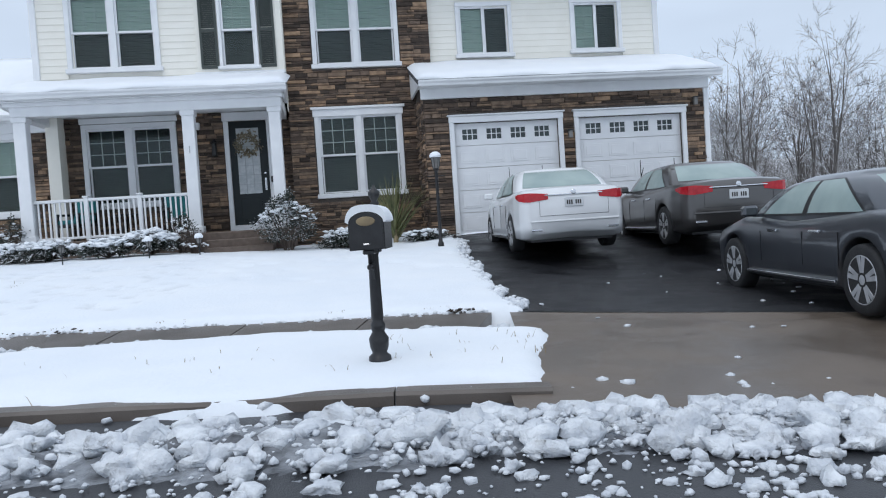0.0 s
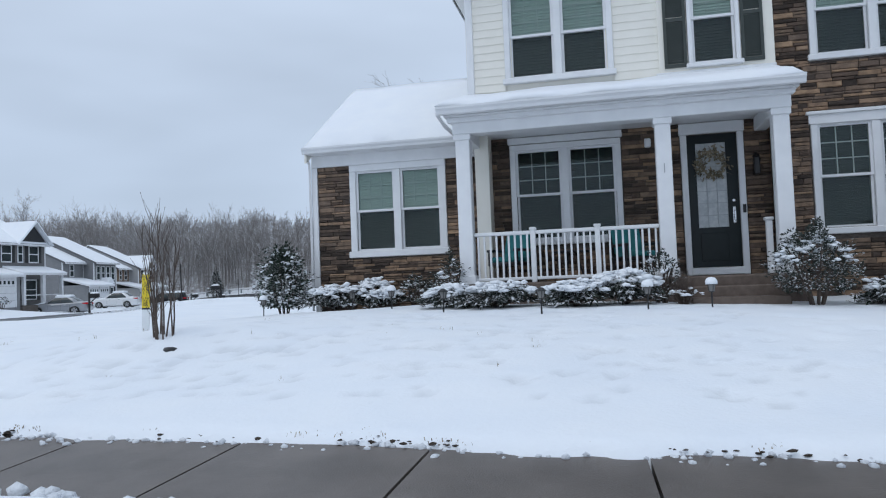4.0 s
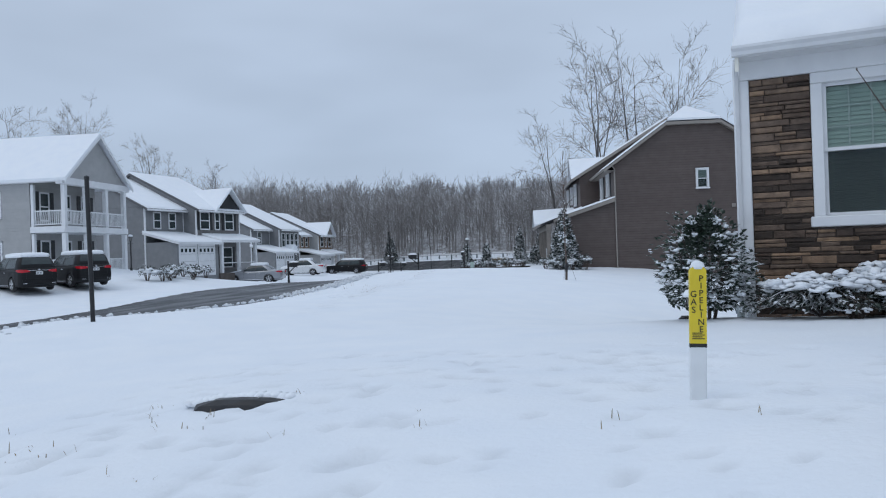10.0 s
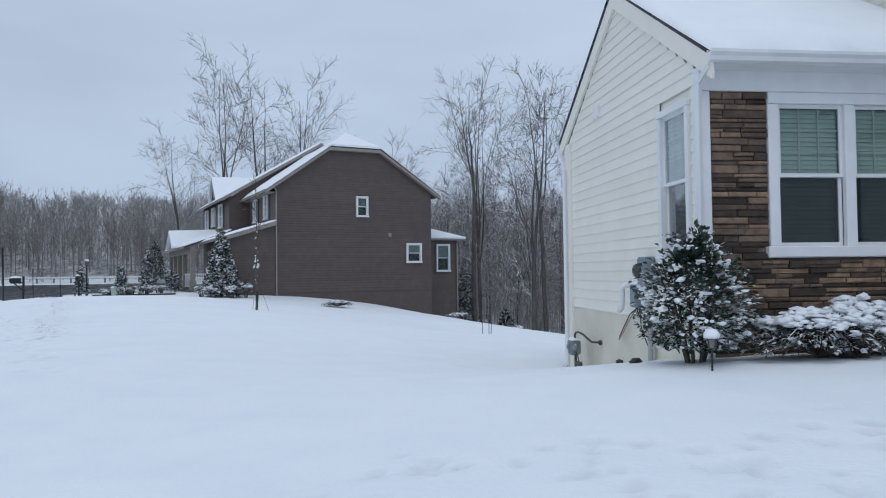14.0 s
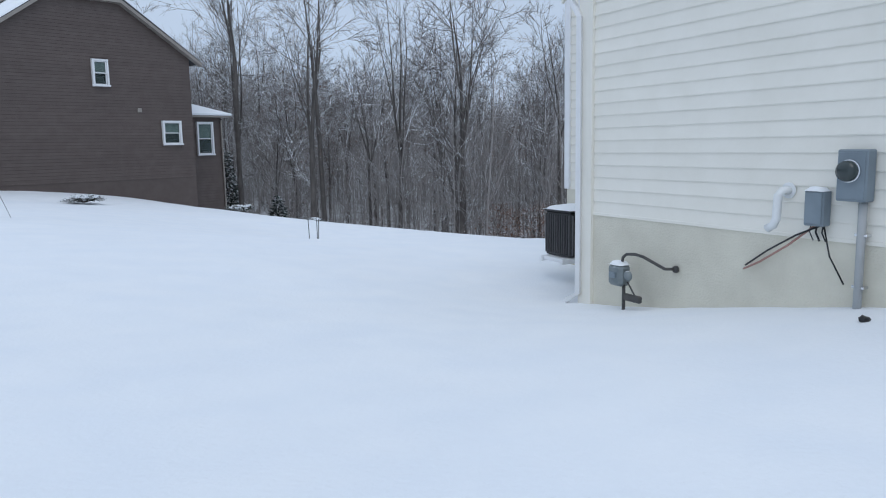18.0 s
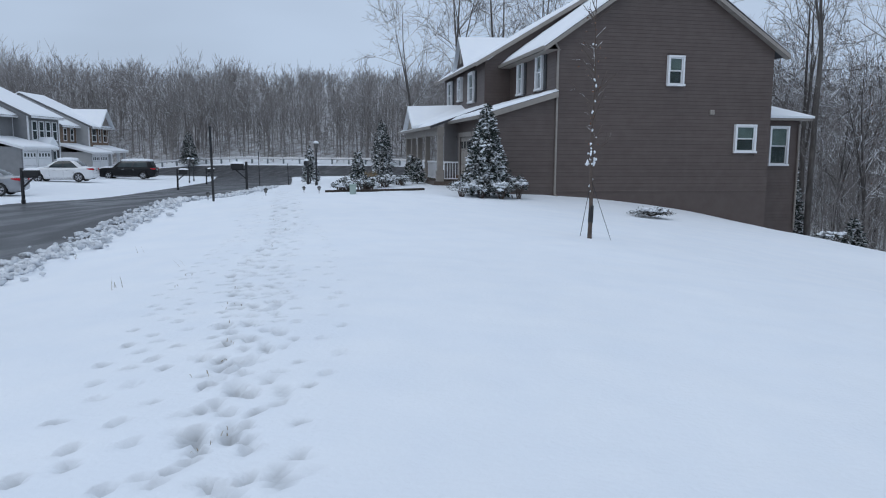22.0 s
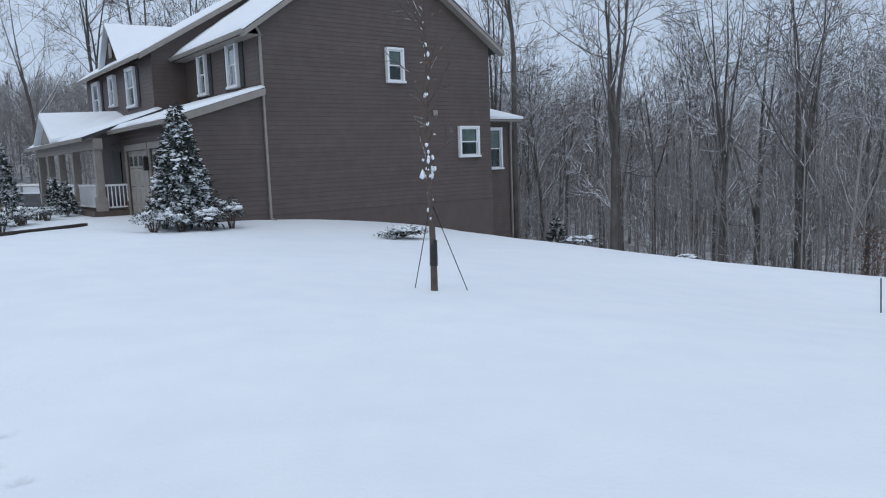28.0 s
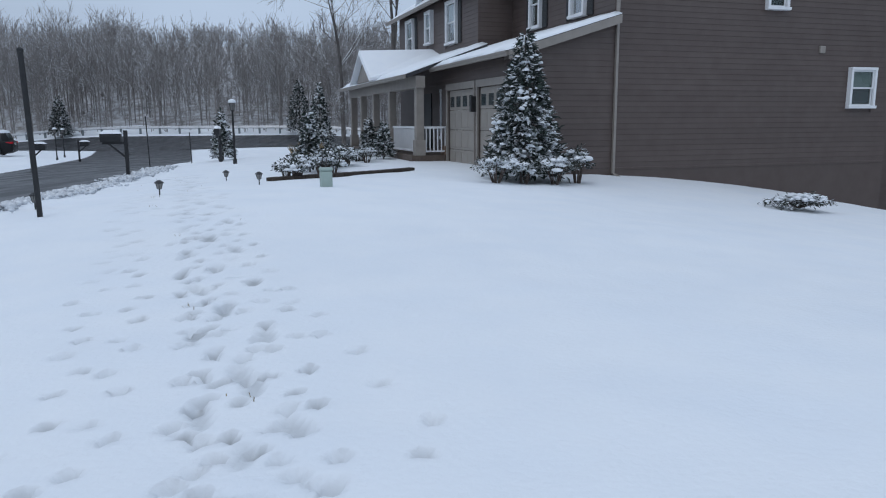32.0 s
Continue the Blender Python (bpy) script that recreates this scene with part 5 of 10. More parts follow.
part("foundation", place(FB, MB().box(-26.2, -0.05, -1.2, -23.5, 0.01, 1.345)), M_IVORY, H1)
part("corner_board", place(FB, MB().bevel_box(-26.24, 0.0, 1.35, -26.10, 0.045, 5.6, 0.008)), M_TRIM, H1)
part("soffit", MB().box(-8.8, 23.5, 5.6, MX, 26.4, 5.68), M_TRIM, H1)
for s in (1, -1):
    e, k = (16.42, 20.75) if s > 0 else (25.1, 20.75)
    roof_slab(H1, (-7.4, e, 7.0), (7.2, e, 7.0), (4.2, k, 9.9), (-4.4, k, 9.9))
    snow_roof(H1, (-7.4, e, 7.01), (7.2, e, 7.01), (4.2, k, 9.91), (-4.4, k, 9.91), 0.12, 4)
for s in (1, -1):
    x, r = (-7.4, -4.4) if s > 0 else (7.2, 4.2)
    mb = MB().add([(x, 16.42, 7.0), (x, 25.1, 7.0), (r, 20.75, 9.9), (x, 16.42, 6.9), (x, 25.1, 6.9)], [(0, 1, 2), (0, 3, 4, 1)])
    part("roof", mb, M_SNOWCAP, H1, "snow-covered roof slope")
part("soffit", MB().box(-7.35, 16.47, 6.9, 7.15, 25.05, 6.96), M_TRIM, H1)
# porch: floor, steps, columns, beam, roof, railing
PF = 1.38  # the porch floor
part("porch_floor", MB().bevel_box(-7.02, 15.70, 0.7, TX, 17.58, PF, 0.02), M_BRICKP, H1, "dark brown porch floor")
for k in range(2):
    part("porch_step", MB().bevel_box(-3.55, 15.70 - 0.28 * (k + 1), 0.6, -2.25, 15.70 - 0.28 * k + 0.01, PF - 0.15 * (k + 1), 0.015), M_BRICKP, H1, "dark brown brick step")
for x in (-6.88, -3.78, -2.11):
    c = part("porch_column", MB().bevel_box(x - 0.115, 15.78, PF, x + 0.115, 16.01, 3.80, 0.012), M_TRIM, H1)
    part("column_base", MB().bevel_box(x - 0.145, 15.75, PF, x + 0.145, 16.04, PF + 0.14, 0.012), M_TRIM, c)
    part("column_cap", MB().bevel_box(x - 0.14, 15.755, 3.70, x + 0.14, 16.035, 3.80, 0.012), M_TRIM, c)
beam = part("porch_beam", MB().bevel_box(-7.03, 15.76, 3.80, -1.96, 16.03, 4.05, 0.012), M_TRIM, H1)
for xa, xb in ((-7.03, -6.83), (-2.16, -1.96)):
    part("side_beam", MB().bevel_box(xa, 16.03, 3.80, xb, 17.55, 4.05, 0.012), M_TRIM, beam)
part("porch_ceiling", MB().box(-7.0, 15.8, 4.02, -1.98, 17.58, 4.05), M_TRIM, H1)
part("cornice", MB().bevel_box(-7.14, 15.60, 4.055, -1.88, 15.9, 4.13, 0.015).bevel_box(-7.10, 15.66, 3.98, -1.92, 15.8, 4.06, 0.015), M_TRIM, H1)
roof_slab(H1, (-7.22, 15.50, 4.20), (-1.82, 15.50, 4.20), (-1.82, 16.9, 4.62), (-7.22, 16.9, 4.62), 0.025)
snow_roof(H1, (-7.24, 15.47, 4.205), (-1.80, 15.47, 4.205), (-1.80, 16.92, 4.63), (-7.24, 16.92, 4.63), 0.10, 6, nu=36)
gutter(H1, (-7.22, 15.53, 4.18), (-1.82, 15.53, 4.18), (0, -1, 0))
for xa in (-7.12, -1.96):
    part("porch_gable_end", MB().prism([(15.56, 4.05), (15.56, 4.15), (16.92, 4.56), (16.92, 4.05)], xa, xa + 0.07, "x"), M_TRIM, H1)
rail = part("railing", MB().bevel_box(-6.765, 15.86, 2.14, -3.895, 15.93, 2.20, 0.012), M_TRIM, H1, "white vinyl porch railing")
part("bottom_rail", MB().bevel_box(-6.765, 15.87, 1.42, -3.895, 15.92, 1.47, 0.01), M_TRIM, rail)
for i in range(29):
    x = -6.70 + i * 0.0982
    part("baluster", MB().box(x - 0.015, 15.88, 1.47, x + 0.015, 15.912, 2.14), M_TRIM, rail)
for x in (-5.82, -4.82):
    part("rail_post", MB().bevel_box(x - 0.04, 15.85, PF, x + 0.04, 15.94, 2.22, 0.01).bevel_box(x - 0.055, 15.835, 2.21, x + 0.055, 15.955, 2.25, 0.01), M_TRIM, rail)
part("stair_rail_post", MB().bevel_box(-2.31, 16.22, PF, -2.22, 16.31, 2.20, 0.01).bevel_box(-2.33, 16.20, 2.19, -2.20, 16.33, 2.24, 0.01), M_TRIM, H1)
# entrance
mb = MB().bevel_box(-3.37, 0.0, 1.38, -3.265, 0.07, 3.82, 0.01).bevel_box(-2.445, 0.0, 1.38, -2.34, 0.07, 3.82, 0.01).bevel_box(-3.39, 0.0, 3.82, -2.32, 0.08, 4.01, 0.01)
part("door_casing", place(FP, mb), M_TRIM, H1)
part("door_sill", place(FP, MB().bevel_box(-3.28, -0.1, 1.385, -2.43, 0.09, 1.51, 0.01)), M_TRIM, H1)
door = part("door", place(FP, MB().box(-3.265, -0.06, 1.52, -3.12, -0.01, 3.815).box(-2.63, -0.06, 1.52, -2.445, -0.01, 3.815).box(-3.12, -0.06, 1.52, -2.63, -0.01, 2.20).box(-3.12, -0.06, 3.66, -2.63, -0.01, 3.815).bevel_box(-3.10, -0.02, 1.62, -2.65, 0.003, 2.10, 0.02)), M_DOOR, H1, "black front door with a tall leaded glass light")
part("door_glass", place(FP, MB().box(-3.12, -0.05, 2.20, -2.63, -0.03, 3.66)), M_FROST, door)
g = MB()
for k in range(1, 3):
    g.box(-3.12 + 0.163 * k - 0.006, -0.03, 2.20, -3.12 + 0.163 * k + 0.006, -0.018, 3.66)
for k in range(1, 7):
    g.box(-3.12, -0.03, 2.20 + 0.209 * k - 0.006, -2.63, -0.0185, 2.20 + 0.209 * k + 0.006)
part("glass_came", place(FP, g), M_CONDUIT, door)
part("door_handle", place(FP, MB().bevel_box(-2.56, -0.01, 2.26, -2.51, 0.02, 2.54, 0.01).tube([(-2.535, 0.0, 2.29), (-2.535, 0.06, 2.31), (-2.535, 0.06, 2.46), (-2.535, 0.0, 2.49)], 0.011, 6)), M_CHROME, door)
part("deadbolt", place(FP, MB().bevel_box(-2.56, -0.01, 2.62, -2.51, 0.025, 2.67, 0.012)), M_CHROME, door)
part("doorbell", place(FP, MB().bevel_box(-2.41, 0.07, 2.42, -2.36, 0.10, 2.56, 0.008)), M_BLACK, H1)
wre = MB()
rr = random.Random(2)
for i in range(300):
    t, k = rr.uniform(0, 2 * math.pi), rr.gauss(0, 0.045)
    r = 0.21 + k
    x, z = -2.87 + r * math.cos(t), 3.28 + r * math.sin(t)
    d = Vector((rr.gauss(0, 1), rr.uniform(0.2, 1), rr.gauss(0, 1))).normalized() * rr.uniform(0.04, 0.11)
    p, s = Vector((x, 0.02 + rr.uniform(0, 0.06), z)), Vector((rr.gauss(0, 1), 0.3, rr.gauss(0, 1))).normalized() * 0.016
    wre.add([tuple(p - s), tuple(p + d), tuple(p + s), tuple(p + d * 0.5 + s * 1.6)], [(0, 1, 3), (0, 3, 2)])
tagged(part("wreath", place(FP, wre), M_WREATH), "round wreath of dried leaves and blossoms on the door", "wreath")
# lights and box on the porch wall
for x in (-3.58, -2.16):
    part("wall_light", place(FP, MB().bevel_box(x - 0.05, 0.04, 3.05, x + 0.05, 0.17, 3.35, 0.02).lathe([(0.075, 0), (0.01, 0.08)], 8, (x, 0.10, 3.35))), M_BLACK, H1)
part("camera_box", place(FP, MB().bevel_box(-3.97, 0.04, 3.65, -3.86, 0.12, 3.81, 0.02)), M_TRIM, H1)
part("number_plaque", MB().box(-3.79, 15.765, 2.96, -3.775, 15.779, 3.10), M_CONDUIT, H1, "small plain bars where a number hangs")

# ---------------------------------------------------------------- the brown house next door
H2O, H2A = (-18.72, 51.27), 20.0
H2 = thing("house", "two-storey house in dark brown lap siding with a jerkinhead gable", "house", pose(H2O[0], H2O[1], 0.6, 0, 0, H2A))
FGB = wall_frame(H2O[0], H2O[1], 0, H2A)  # the gable wall
B2 = pose(H2O[0], H2O[1], 0, 0, 0, H2A)  # its own plan: u to the back, v along the street


def b2(u, v, z):
    return tuple(B2 @ Vector((u, v, z)))


def front2(u):
    """The frame of a wall that faces the street at that u; its x runs against v."""
    p = B2 @ Vector((u, 0, 0))
    return wall_frame(p.x, p.y, 0, H2A - 90)


def gab(z):
    k = max(0.0, z - 6.75)
    a = 0 + k * (3.1 / 2.2)
    b = 9.46 - k * (3.4 / 2.2)
    if z < 4.70:
        a = -2.6 if z < 3.85 else -2.6 + (z - 3.85) * (2.6 / 0.85)
    return a, b


mb = MB()
mb.prism([(-2.6, -0.9), (9.46, -1.6), (9.46, 6.75), (6.05, 8.95), (3.1, 8.95), (0.0, 6.75), (0.0, 4.7), (-2.6, 3.85)], -0.25, -0.02, "y")
part("wall", place(FGB, mb), M_BROWN, H2)
def proud_window(F, x0, x1, z0, z1, units=1, trim=0.085):
    """A window set on the face of the wall in a box frame."""
    G = F @ Matrix.Translation((0, 0.10, 0))
    win = window(H2, G, x0, x1, z0, z1, units, trim=trim, detail=False, grid=None, shade=M_DIMBLIND)
    for a, b, c, d in ((x0, x0 + 0.05, z0, z1), (x1 - 0.05, x1, z0, z1), (x0 + 0.05, x1 - 0.05, z0, z0 + 0.05), (x0 + 0.05, x1 - 0.05, z1 - 0.05, z1)):
        part("jamb", place(F, MB().box(a, -0.01, c, b, 0.079, d)), M_TRIM, win)


w_up, w_lo = (4.66, 5.06, 5.39, 6.27), (7.80, 2.40, 8.78, 3.58)
siding(H2, FGB, 0, 0.85, 8.94, [w_up, w_lo], M_BROWN, 0.145, gab)
part("foundation", place(FGB, MB().prism([(-2.6, -0.9), (9.46, -1.6), (9.46, 0.84), (-2.6, 0.84)], -0.02, 0.004, "y")), M_BROWN, H2)
part("skirt_board", place(FGB, MB().bevel_box(0.0, 0.0, 0.79, 9.46, 0.03, 0.86, 0.006)), M_BROWN, H2)
proud_window(FGB, w_up[0], w_up[2], w_up[1], w_up[3])
proud_window(FGB, w_lo[0], w_lo[2], w_lo[1], w_lo[3])
part("vent", place(FGB, MB().bevel_box(6.65, 0.0, 3.95, 6.85, 0.07, 4.15, 0.015)), M_BROWNTRIM, H2)
downspout(H2, [b2(-0.1, -0.1, 6.6), b2(0.04, -0.06, 6.4), b2(0.04, -0.06, 0.72), b2(0.10, -0.3, 0.62)], M_BROWNTRIM, 0.05)
downspout(H2, [b2(12.12, 1.7, 3.7), b2(12.15, 1.72, -1.0)], M_BROWNTRIM, 0.045)
# main roof over the long block, with the clipped gable end
RT, LEN = 9.05, 16.5
ext = 0.3
prof = [(-0.55, 6.45), (3.1, 9.05), (6.05, 9.05), (10.0, 6.45)]
for (ua, za), (ub, zb) in ((prof[0], (4.58, 10.1)), (prof[3], (4.58, 10.1))):
    k = (9.05 - za) / (zb - za)
    um = ua + (ub - ua) * k
    roof_slab(H2, b2(ua, -ext, za), b2(ua, LEN, za), b2(ub, LEN, zb), b2(um, -ext, 9.05), 0.12)
    mbs = [b2(ua, -ext - 0.03, za), b2(ua, LEN, za), b2(ub, LEN, zb), b2(um, -ext - 0.03, 9.05)]
    snow_roof(H2, *[(p[0], p[1], p[2] + 0.005) for p in mbs], 0.12, 14, nu=20)
tri_ = [b2(prof[0][0] + (4.58 - prof[0][0]) * (9.05 - 6.45) / (10.1 - 6.45), -ext, 9.05), b2(prof[3][0] + (4.58 - prof[3][0]) * (9.05 - 6.45) / (10.1 - 6.45), -ext, 9.05), b2(4.58, 1.5, 10.1)]
mb = MB().add([tri_[0], tri_[1], tri_[2], *[(p[0], p[1], p[2] + 0.12) for p in tri_]], [(0, 1, 2), (3, 4, 5), (0, 3, 4, 1), (1, 4, 5, 2), (2, 5, 3, 0)])
part("roof_snow", mb, M_SNOWCAP, H2)
mb = MB().add([b2(4.58, 1.3, 10.1), b2(4.58, LEN, 10.1), b2(3.1, -ext, 9.06), b2(6.05, -ext, 9.06), b2(3.1, LEN, 9.06), b2(6.05, LEN, 9.06)], [(0, 1, 4, 2), (0, 3, 5, 1)])
part("ridge_snow", mb, M_SNOWCAP, H2)
for pa, pb in (((-0.55, 6.42), (3.05, 8.98)), ((3.05, 8.98), (6.1, 8.98)), ((6.1, 8.98), (10.0, 6.42))):
    mb = MB().add([b2(pa[0], -ext - 0.03, pa[1] - 0.17), b2(pb[0], -ext - 0.03, pb[1] - 0.17), b2(pb[0], -ext - 0.03, pb[1]), b2(pa[0], -ext - 0.03, pa[1]), b2(pa[0], 0.0, pa[1] - 0.17), b2(pb[0], 0.0, pb[1] - 0.17), b2(pb[0], 0.0, pb[1]), b2(pa[0], 0.0, pa[1])],
                  [(0, 1, 2, 3), (7, 6, 5, 4), (0, 4, 5, 1), (2, 6, 7, 3), (0, 3, 7, 4), (1, 5, 6, 2)])
    part("rake_board", mb, M_BROWNTRIM, H2)
gutter(H2, b2(-0.52, -ext, 6.44), b2(-0.52, 6.6, 6.44), Vector(b2(-1, 0, 0)) - Vector(b2(0, 0, 0)), M_BROWNTRIM)
# second storey to the street
FS0 = front2(0.0)
fw = [(-2.62, 4.92, -1.10, 6.42), (-5.32, 4.92, -3.86, 6.42)]
mb = MB()
wall_boxes(mb, 0.0, 3.6, 6.75, [], 0.2, x0=-6.6, back=0.02)
part("wall", place(FS0, mb), M_BROWN, H2)
siding(H2, FS0, 0.0, 4.3, 6.6, fw, M_BROWN, 0.145, x0=-6.6)
part("soffit", MB().add([b2(-0.5, -ext, 6.32), b2(0.1, -ext, 6.32), b2(0.1, 6.6, 6.32), b2(-0.5, 6.6, 6.32)], [(0, 1, 2, 3)]), M_BROWNTRIM, H2)


def shuttered(F, xa, xb, za, zb, sh=0.34):
    proud_window(F, xa + sh, xb - sh, za, zb, 1, 0.09)
    for p in (xa, xb - sh + 0.03):
        mb = MB().bevel_box(p, 0.0, za, p + sh - 0.03, 0.05, zb, 0.008)
        for i in range(12):
            z = za + 0.1 + i * (zb - za - 0.2) / 12
            mb.box(p + 0.05, 0.05, z, p + sh - 0.08, 0.058, z + 0.06)
        part("shutter", place(F, mb), M_BLACKSH, H2, "black shutter")


for o in fw:
    shuttered(FS0, o[0], o[2], o[1], o[3])
# projecting bay block further along, with its own cross gable
UT = -1.25
FT2 = front2(UT)
mb = MB()
wall_boxes(mb, -6.5, 0.0, 6.7, [], 0.2, x0=-16.5, back=0.02)
part("wall", place(FT2, mb), M_BROWN, H2)
siding(H2, FT2, -6.5, 3.9, 6.6, [(-9.9, 4.85, -8.1, 6.4), (-12.3, 4.95, -11.3, 6.4), (-15.4, 4.85, -13.6, 6.4)], M_BROWN, 0.145, x0=-16.5)
for xa, xb in ((-9.9, -8.1), (-15.4, -13.6)):
    shuttered(FT2, xa, xb, 4.85, 6.4)
proud_window(FT2, -12.2, -11.4, 5.1, 6.4, 1, 0.09)
FT2S = wall_frame(*b2(UT, 6.5, 0)[:2], 0, H2A)
siding(H2, FT2S, 1.3, 3.9, 6.7, [], M_BROWN, 0.145, x0=0.0)
part("wall", place(FT2S, MB().prism([(0, 3.5), (5.6, 3.5), (5.6, 9.5), (4.2, 9.4), (0, 6.6)], -0.2, -0.02, "y")), M_BROWN, H2)
for (ua, za), (ub, zb) in (((UT - 0.5, 6.55), (4.58, 10.35)), ((10.0, 6.7), (4.58, 10.35))):
    roof_slab(H2, b2(ua, 6.2, za), b2(ua, 17.0, za), b2(ub, 17.0, zb), b2(ub, 6.2, zb), 0.12)
    snow_roof(H2, b2(ua, 6.17, za + 0.005), b2(ua, 17.0, za + 0.005), b2(ub, 17.0, zb + 0.005), b2(ub, 6.17, zb + 0.005), 0.12, 15, nu=20)
    mb = MB().add([b2(ua, 6.16, za - 0.2), b2(ub, 6.16, zb - 0.2), b2(ub, 6.16, zb), b2(ua, 6.16, za), b2(ua, 6.3, za - 0.2), b2(ub, 6.3, zb - 0.2), b2(ub, 6.3, zb), b2(ua, 6.3, za)],
                  [(0, 1, 2, 3), (7, 6, 5, 4), (0, 4, 5, 1), (2, 6, 7, 3)])
    part("rake_board", mb, M_BROWNTRIM, H2)
gutter(H2, b2(UT - 0.45, 6.2, 6.53), b2(UT - 0.45, 17.0, 6.53), Vector(b2(-1, 0, 0)) - Vector(b2(0, 0, 0)), M_BROWNTRIM)
# dormer gable
mb = MB().add([b2(-1.3, 10.2, 6.75), b2(-1.3, 12.9, 6.75), b2(-1.3, 11.55, 8.35), b2(2.2, 11.55, 8.35), b2(1.0, 10.2, 7.4), b2(1.0, 12.9, 7.4)], [(0, 1, 2)])
mb.add([b2(-1.3, 10.2, 6.75), b2(-1.3, 12.9, 6.75), b2(-1.3, 11.55, 8.35), b2(-1.1, 11.55, 7.0)], [(0, 1, 2), (0, 3, 1)])
part("dormer", mb, M_BROWN, H2)
mb = MB().add([b2(-1.5, 10.0, 6.75), b2(-1.5, 11.55, 8.5), b2(2.5, 11.55, 8.6), b2(0.6, 10.0, 7.7), b2(-1.5, 13.1, 6.75), b2(0.6, 13.1, 7.7)], [(0, 3, 2, 1), (1, 2, 5, 4)])
part("dormer_roof", mb, M_SNOWCAP, H2, "snowy dormer roof")
part("dormer_vent", place(front2(-1.32), MB().bevel_box(-11.75, 0, 7.1, -11.35, 0.04, 7.7, 0.01)), M_BROWNTRIM, H2)
# garage and porch under one lean-to roof
UG = -2.6
FGG = front2(UG)
g2 = [(-2.95, 0.3, -0.62, 3.05), (-5.65, 0.3, -3.30, 3.05)]
mb = MB()
wall_boxes(mb, 0.0, 0.2, 3.9, g2, 0.2, x0=-6.3, back=0.02)
part("wall", place(FGG, mb), M_BROWN, H2)
siding(H2, FGG, 0.0, 0.8, 3.75, [(-3.07, 0.3, -0.5, 3.25), (-5.77, 0.3, -3.18, 3.25)], M_BROWN, 0.145, x0=-6.3)
part("stone_base", place(FGG, MB().box(-6.3, 0, 0.3, -5.8, 0.06, 1.3)), M_STONE_G, H2)
for xa, za, xb, zb in g2:
    part("garage_door_casing", place(FGG, MB().box(xa - 0.12, 0, 0.5, xa, 0.05, zb).box(xb, 0, 0.5, xb + 0.12, 0.05, zb).box(xa - 0.12, 0, zb, xb + 0.12, 0.055, zb + 0.2)), M_BROWNTRIM, H2)
    gd = None
    for r in range(4):
        ph = (zb - 0.6) / 4
        mb = MB().bevel_box(xa, -0.1, 0.6 + r * ph, xb, -0.05, 0.6 + (r + 1) * ph - 0.01, 0.01)
        for k in range(4):
            p = xa + 0.06 + k * (xb - xa - 0.06) / 4
            mb.bevel_box(p, -0.06, 0.6 + r * ph + 0.08, p + (xb - xa) / 4 - 0.10, -0.035, 0.6 + (r + 1) * ph - 0.09, 0.008)
        ob = part("garage_door" if gd is None else "door_section", place(FGG, mb), M_TAUPEDOOR, H2 if gd is None else gd, "taupe panelled garage door" if gd is None else "")
        gd = gd or ob
    for k in range(4):
        p = xa + 0.12 + k * (xb - xa - 0.06) / 4
        part("pane", place(FGG, MB().box(p, -0.034, zb - 0.52, p + (xb - xa) / 4 - 0.22, -0.028, zb - 0.2)), M_CARGLASS, gd)
part("wall_light", place(FGG, MB().bevel_box(-3.2, 0.0, 2.35, -3.05, 0.2, 2.8, 0.02)), M_BLACK, H2)
LOW = [(0.02, 4.74), (UG - 0.45, 3.78)]
roof_slab(H2, b2(UG - 0.45, -0.25, 3.78), b2(UG - 0.45, 6.3, 3.78), b2(0.02, 6.3, 4.74), b2(0.02, -0.25, 4.74), 0.1)
snow_roof(H2, b2(UG - 0.48, -0.28, 3.785), b2(UG - 0.48, 6.3, 3.785), b2(0.02, 6.3, 4.745), b2(0.02, -0.28, 4.745), 0.11, 16)
mb = MB().add([b2(UG - 0.48, -0.30, 3.56), b2(0.02, -0.30, 4.52), b2(0.02, -0.30, 4.73), b2(UG - 0.48, -0.30, 3.77), b2(UG - 0.48, 0.0, 3.56), b2(0.02, 0.0, 4.52), b2(0.02, 0.0, 4.73), b2(UG - 0.48, 0.0, 3.77)], [(0, 1, 2, 3), (7, 6, 5, 4), (0, 4, 5, 1), (2, 6, 7, 3)])
part("rake_board", mb, M_BROWNTRIM, H2)
UP = -3.5
roof_slab(H2, b2(UP - 0.5, 5.7, 3.55), b2(UP - 0.5, 16.8, 3.55), b2(UT, 16.8, 4.55), b2(UT, 5.7, 4.55), 0.1)
snow_roof(H2, b2(UP - 0.53, 5.67, 3.555), b2(UP - 0.53, 16.8, 3.555), b2(UT, 16.8, 4.55), b2(UT, 5.67, 4.55), 0.11, 17)
part("porch_beam", MB().add([b2(UP - 0.15, 5.75, 3.15), b2(UP + 0.15, 5.75, 3.15), b2(UP + 0.15, 16.6, 3.15), b2(UP - 0.15, 16.6, 3.15), b2(UP - 0.15, 5.75, 3.52), b2(UP + 0.15, 5.75, 3.52), b2(UP + 0.15, 16.6, 3.52), b2(UP - 0.15, 16.6, 3.52)],
                            [(0, 1, 5, 4), (1, 2, 6, 5), (2, 3, 7, 6), (3, 0, 4, 7), (0, 3, 2, 1), (4, 5, 6, 7)]), M_BROWNTRIM, H2)
gutter(H2, b2(UG - 0.45, -0.25, 3.76), b2(UG - 0.45, 6.0, 3.76), Vector(b2(-1, 0, 0)) - Vector(b2(0, 0, 0)), M_BROWNTRIM)
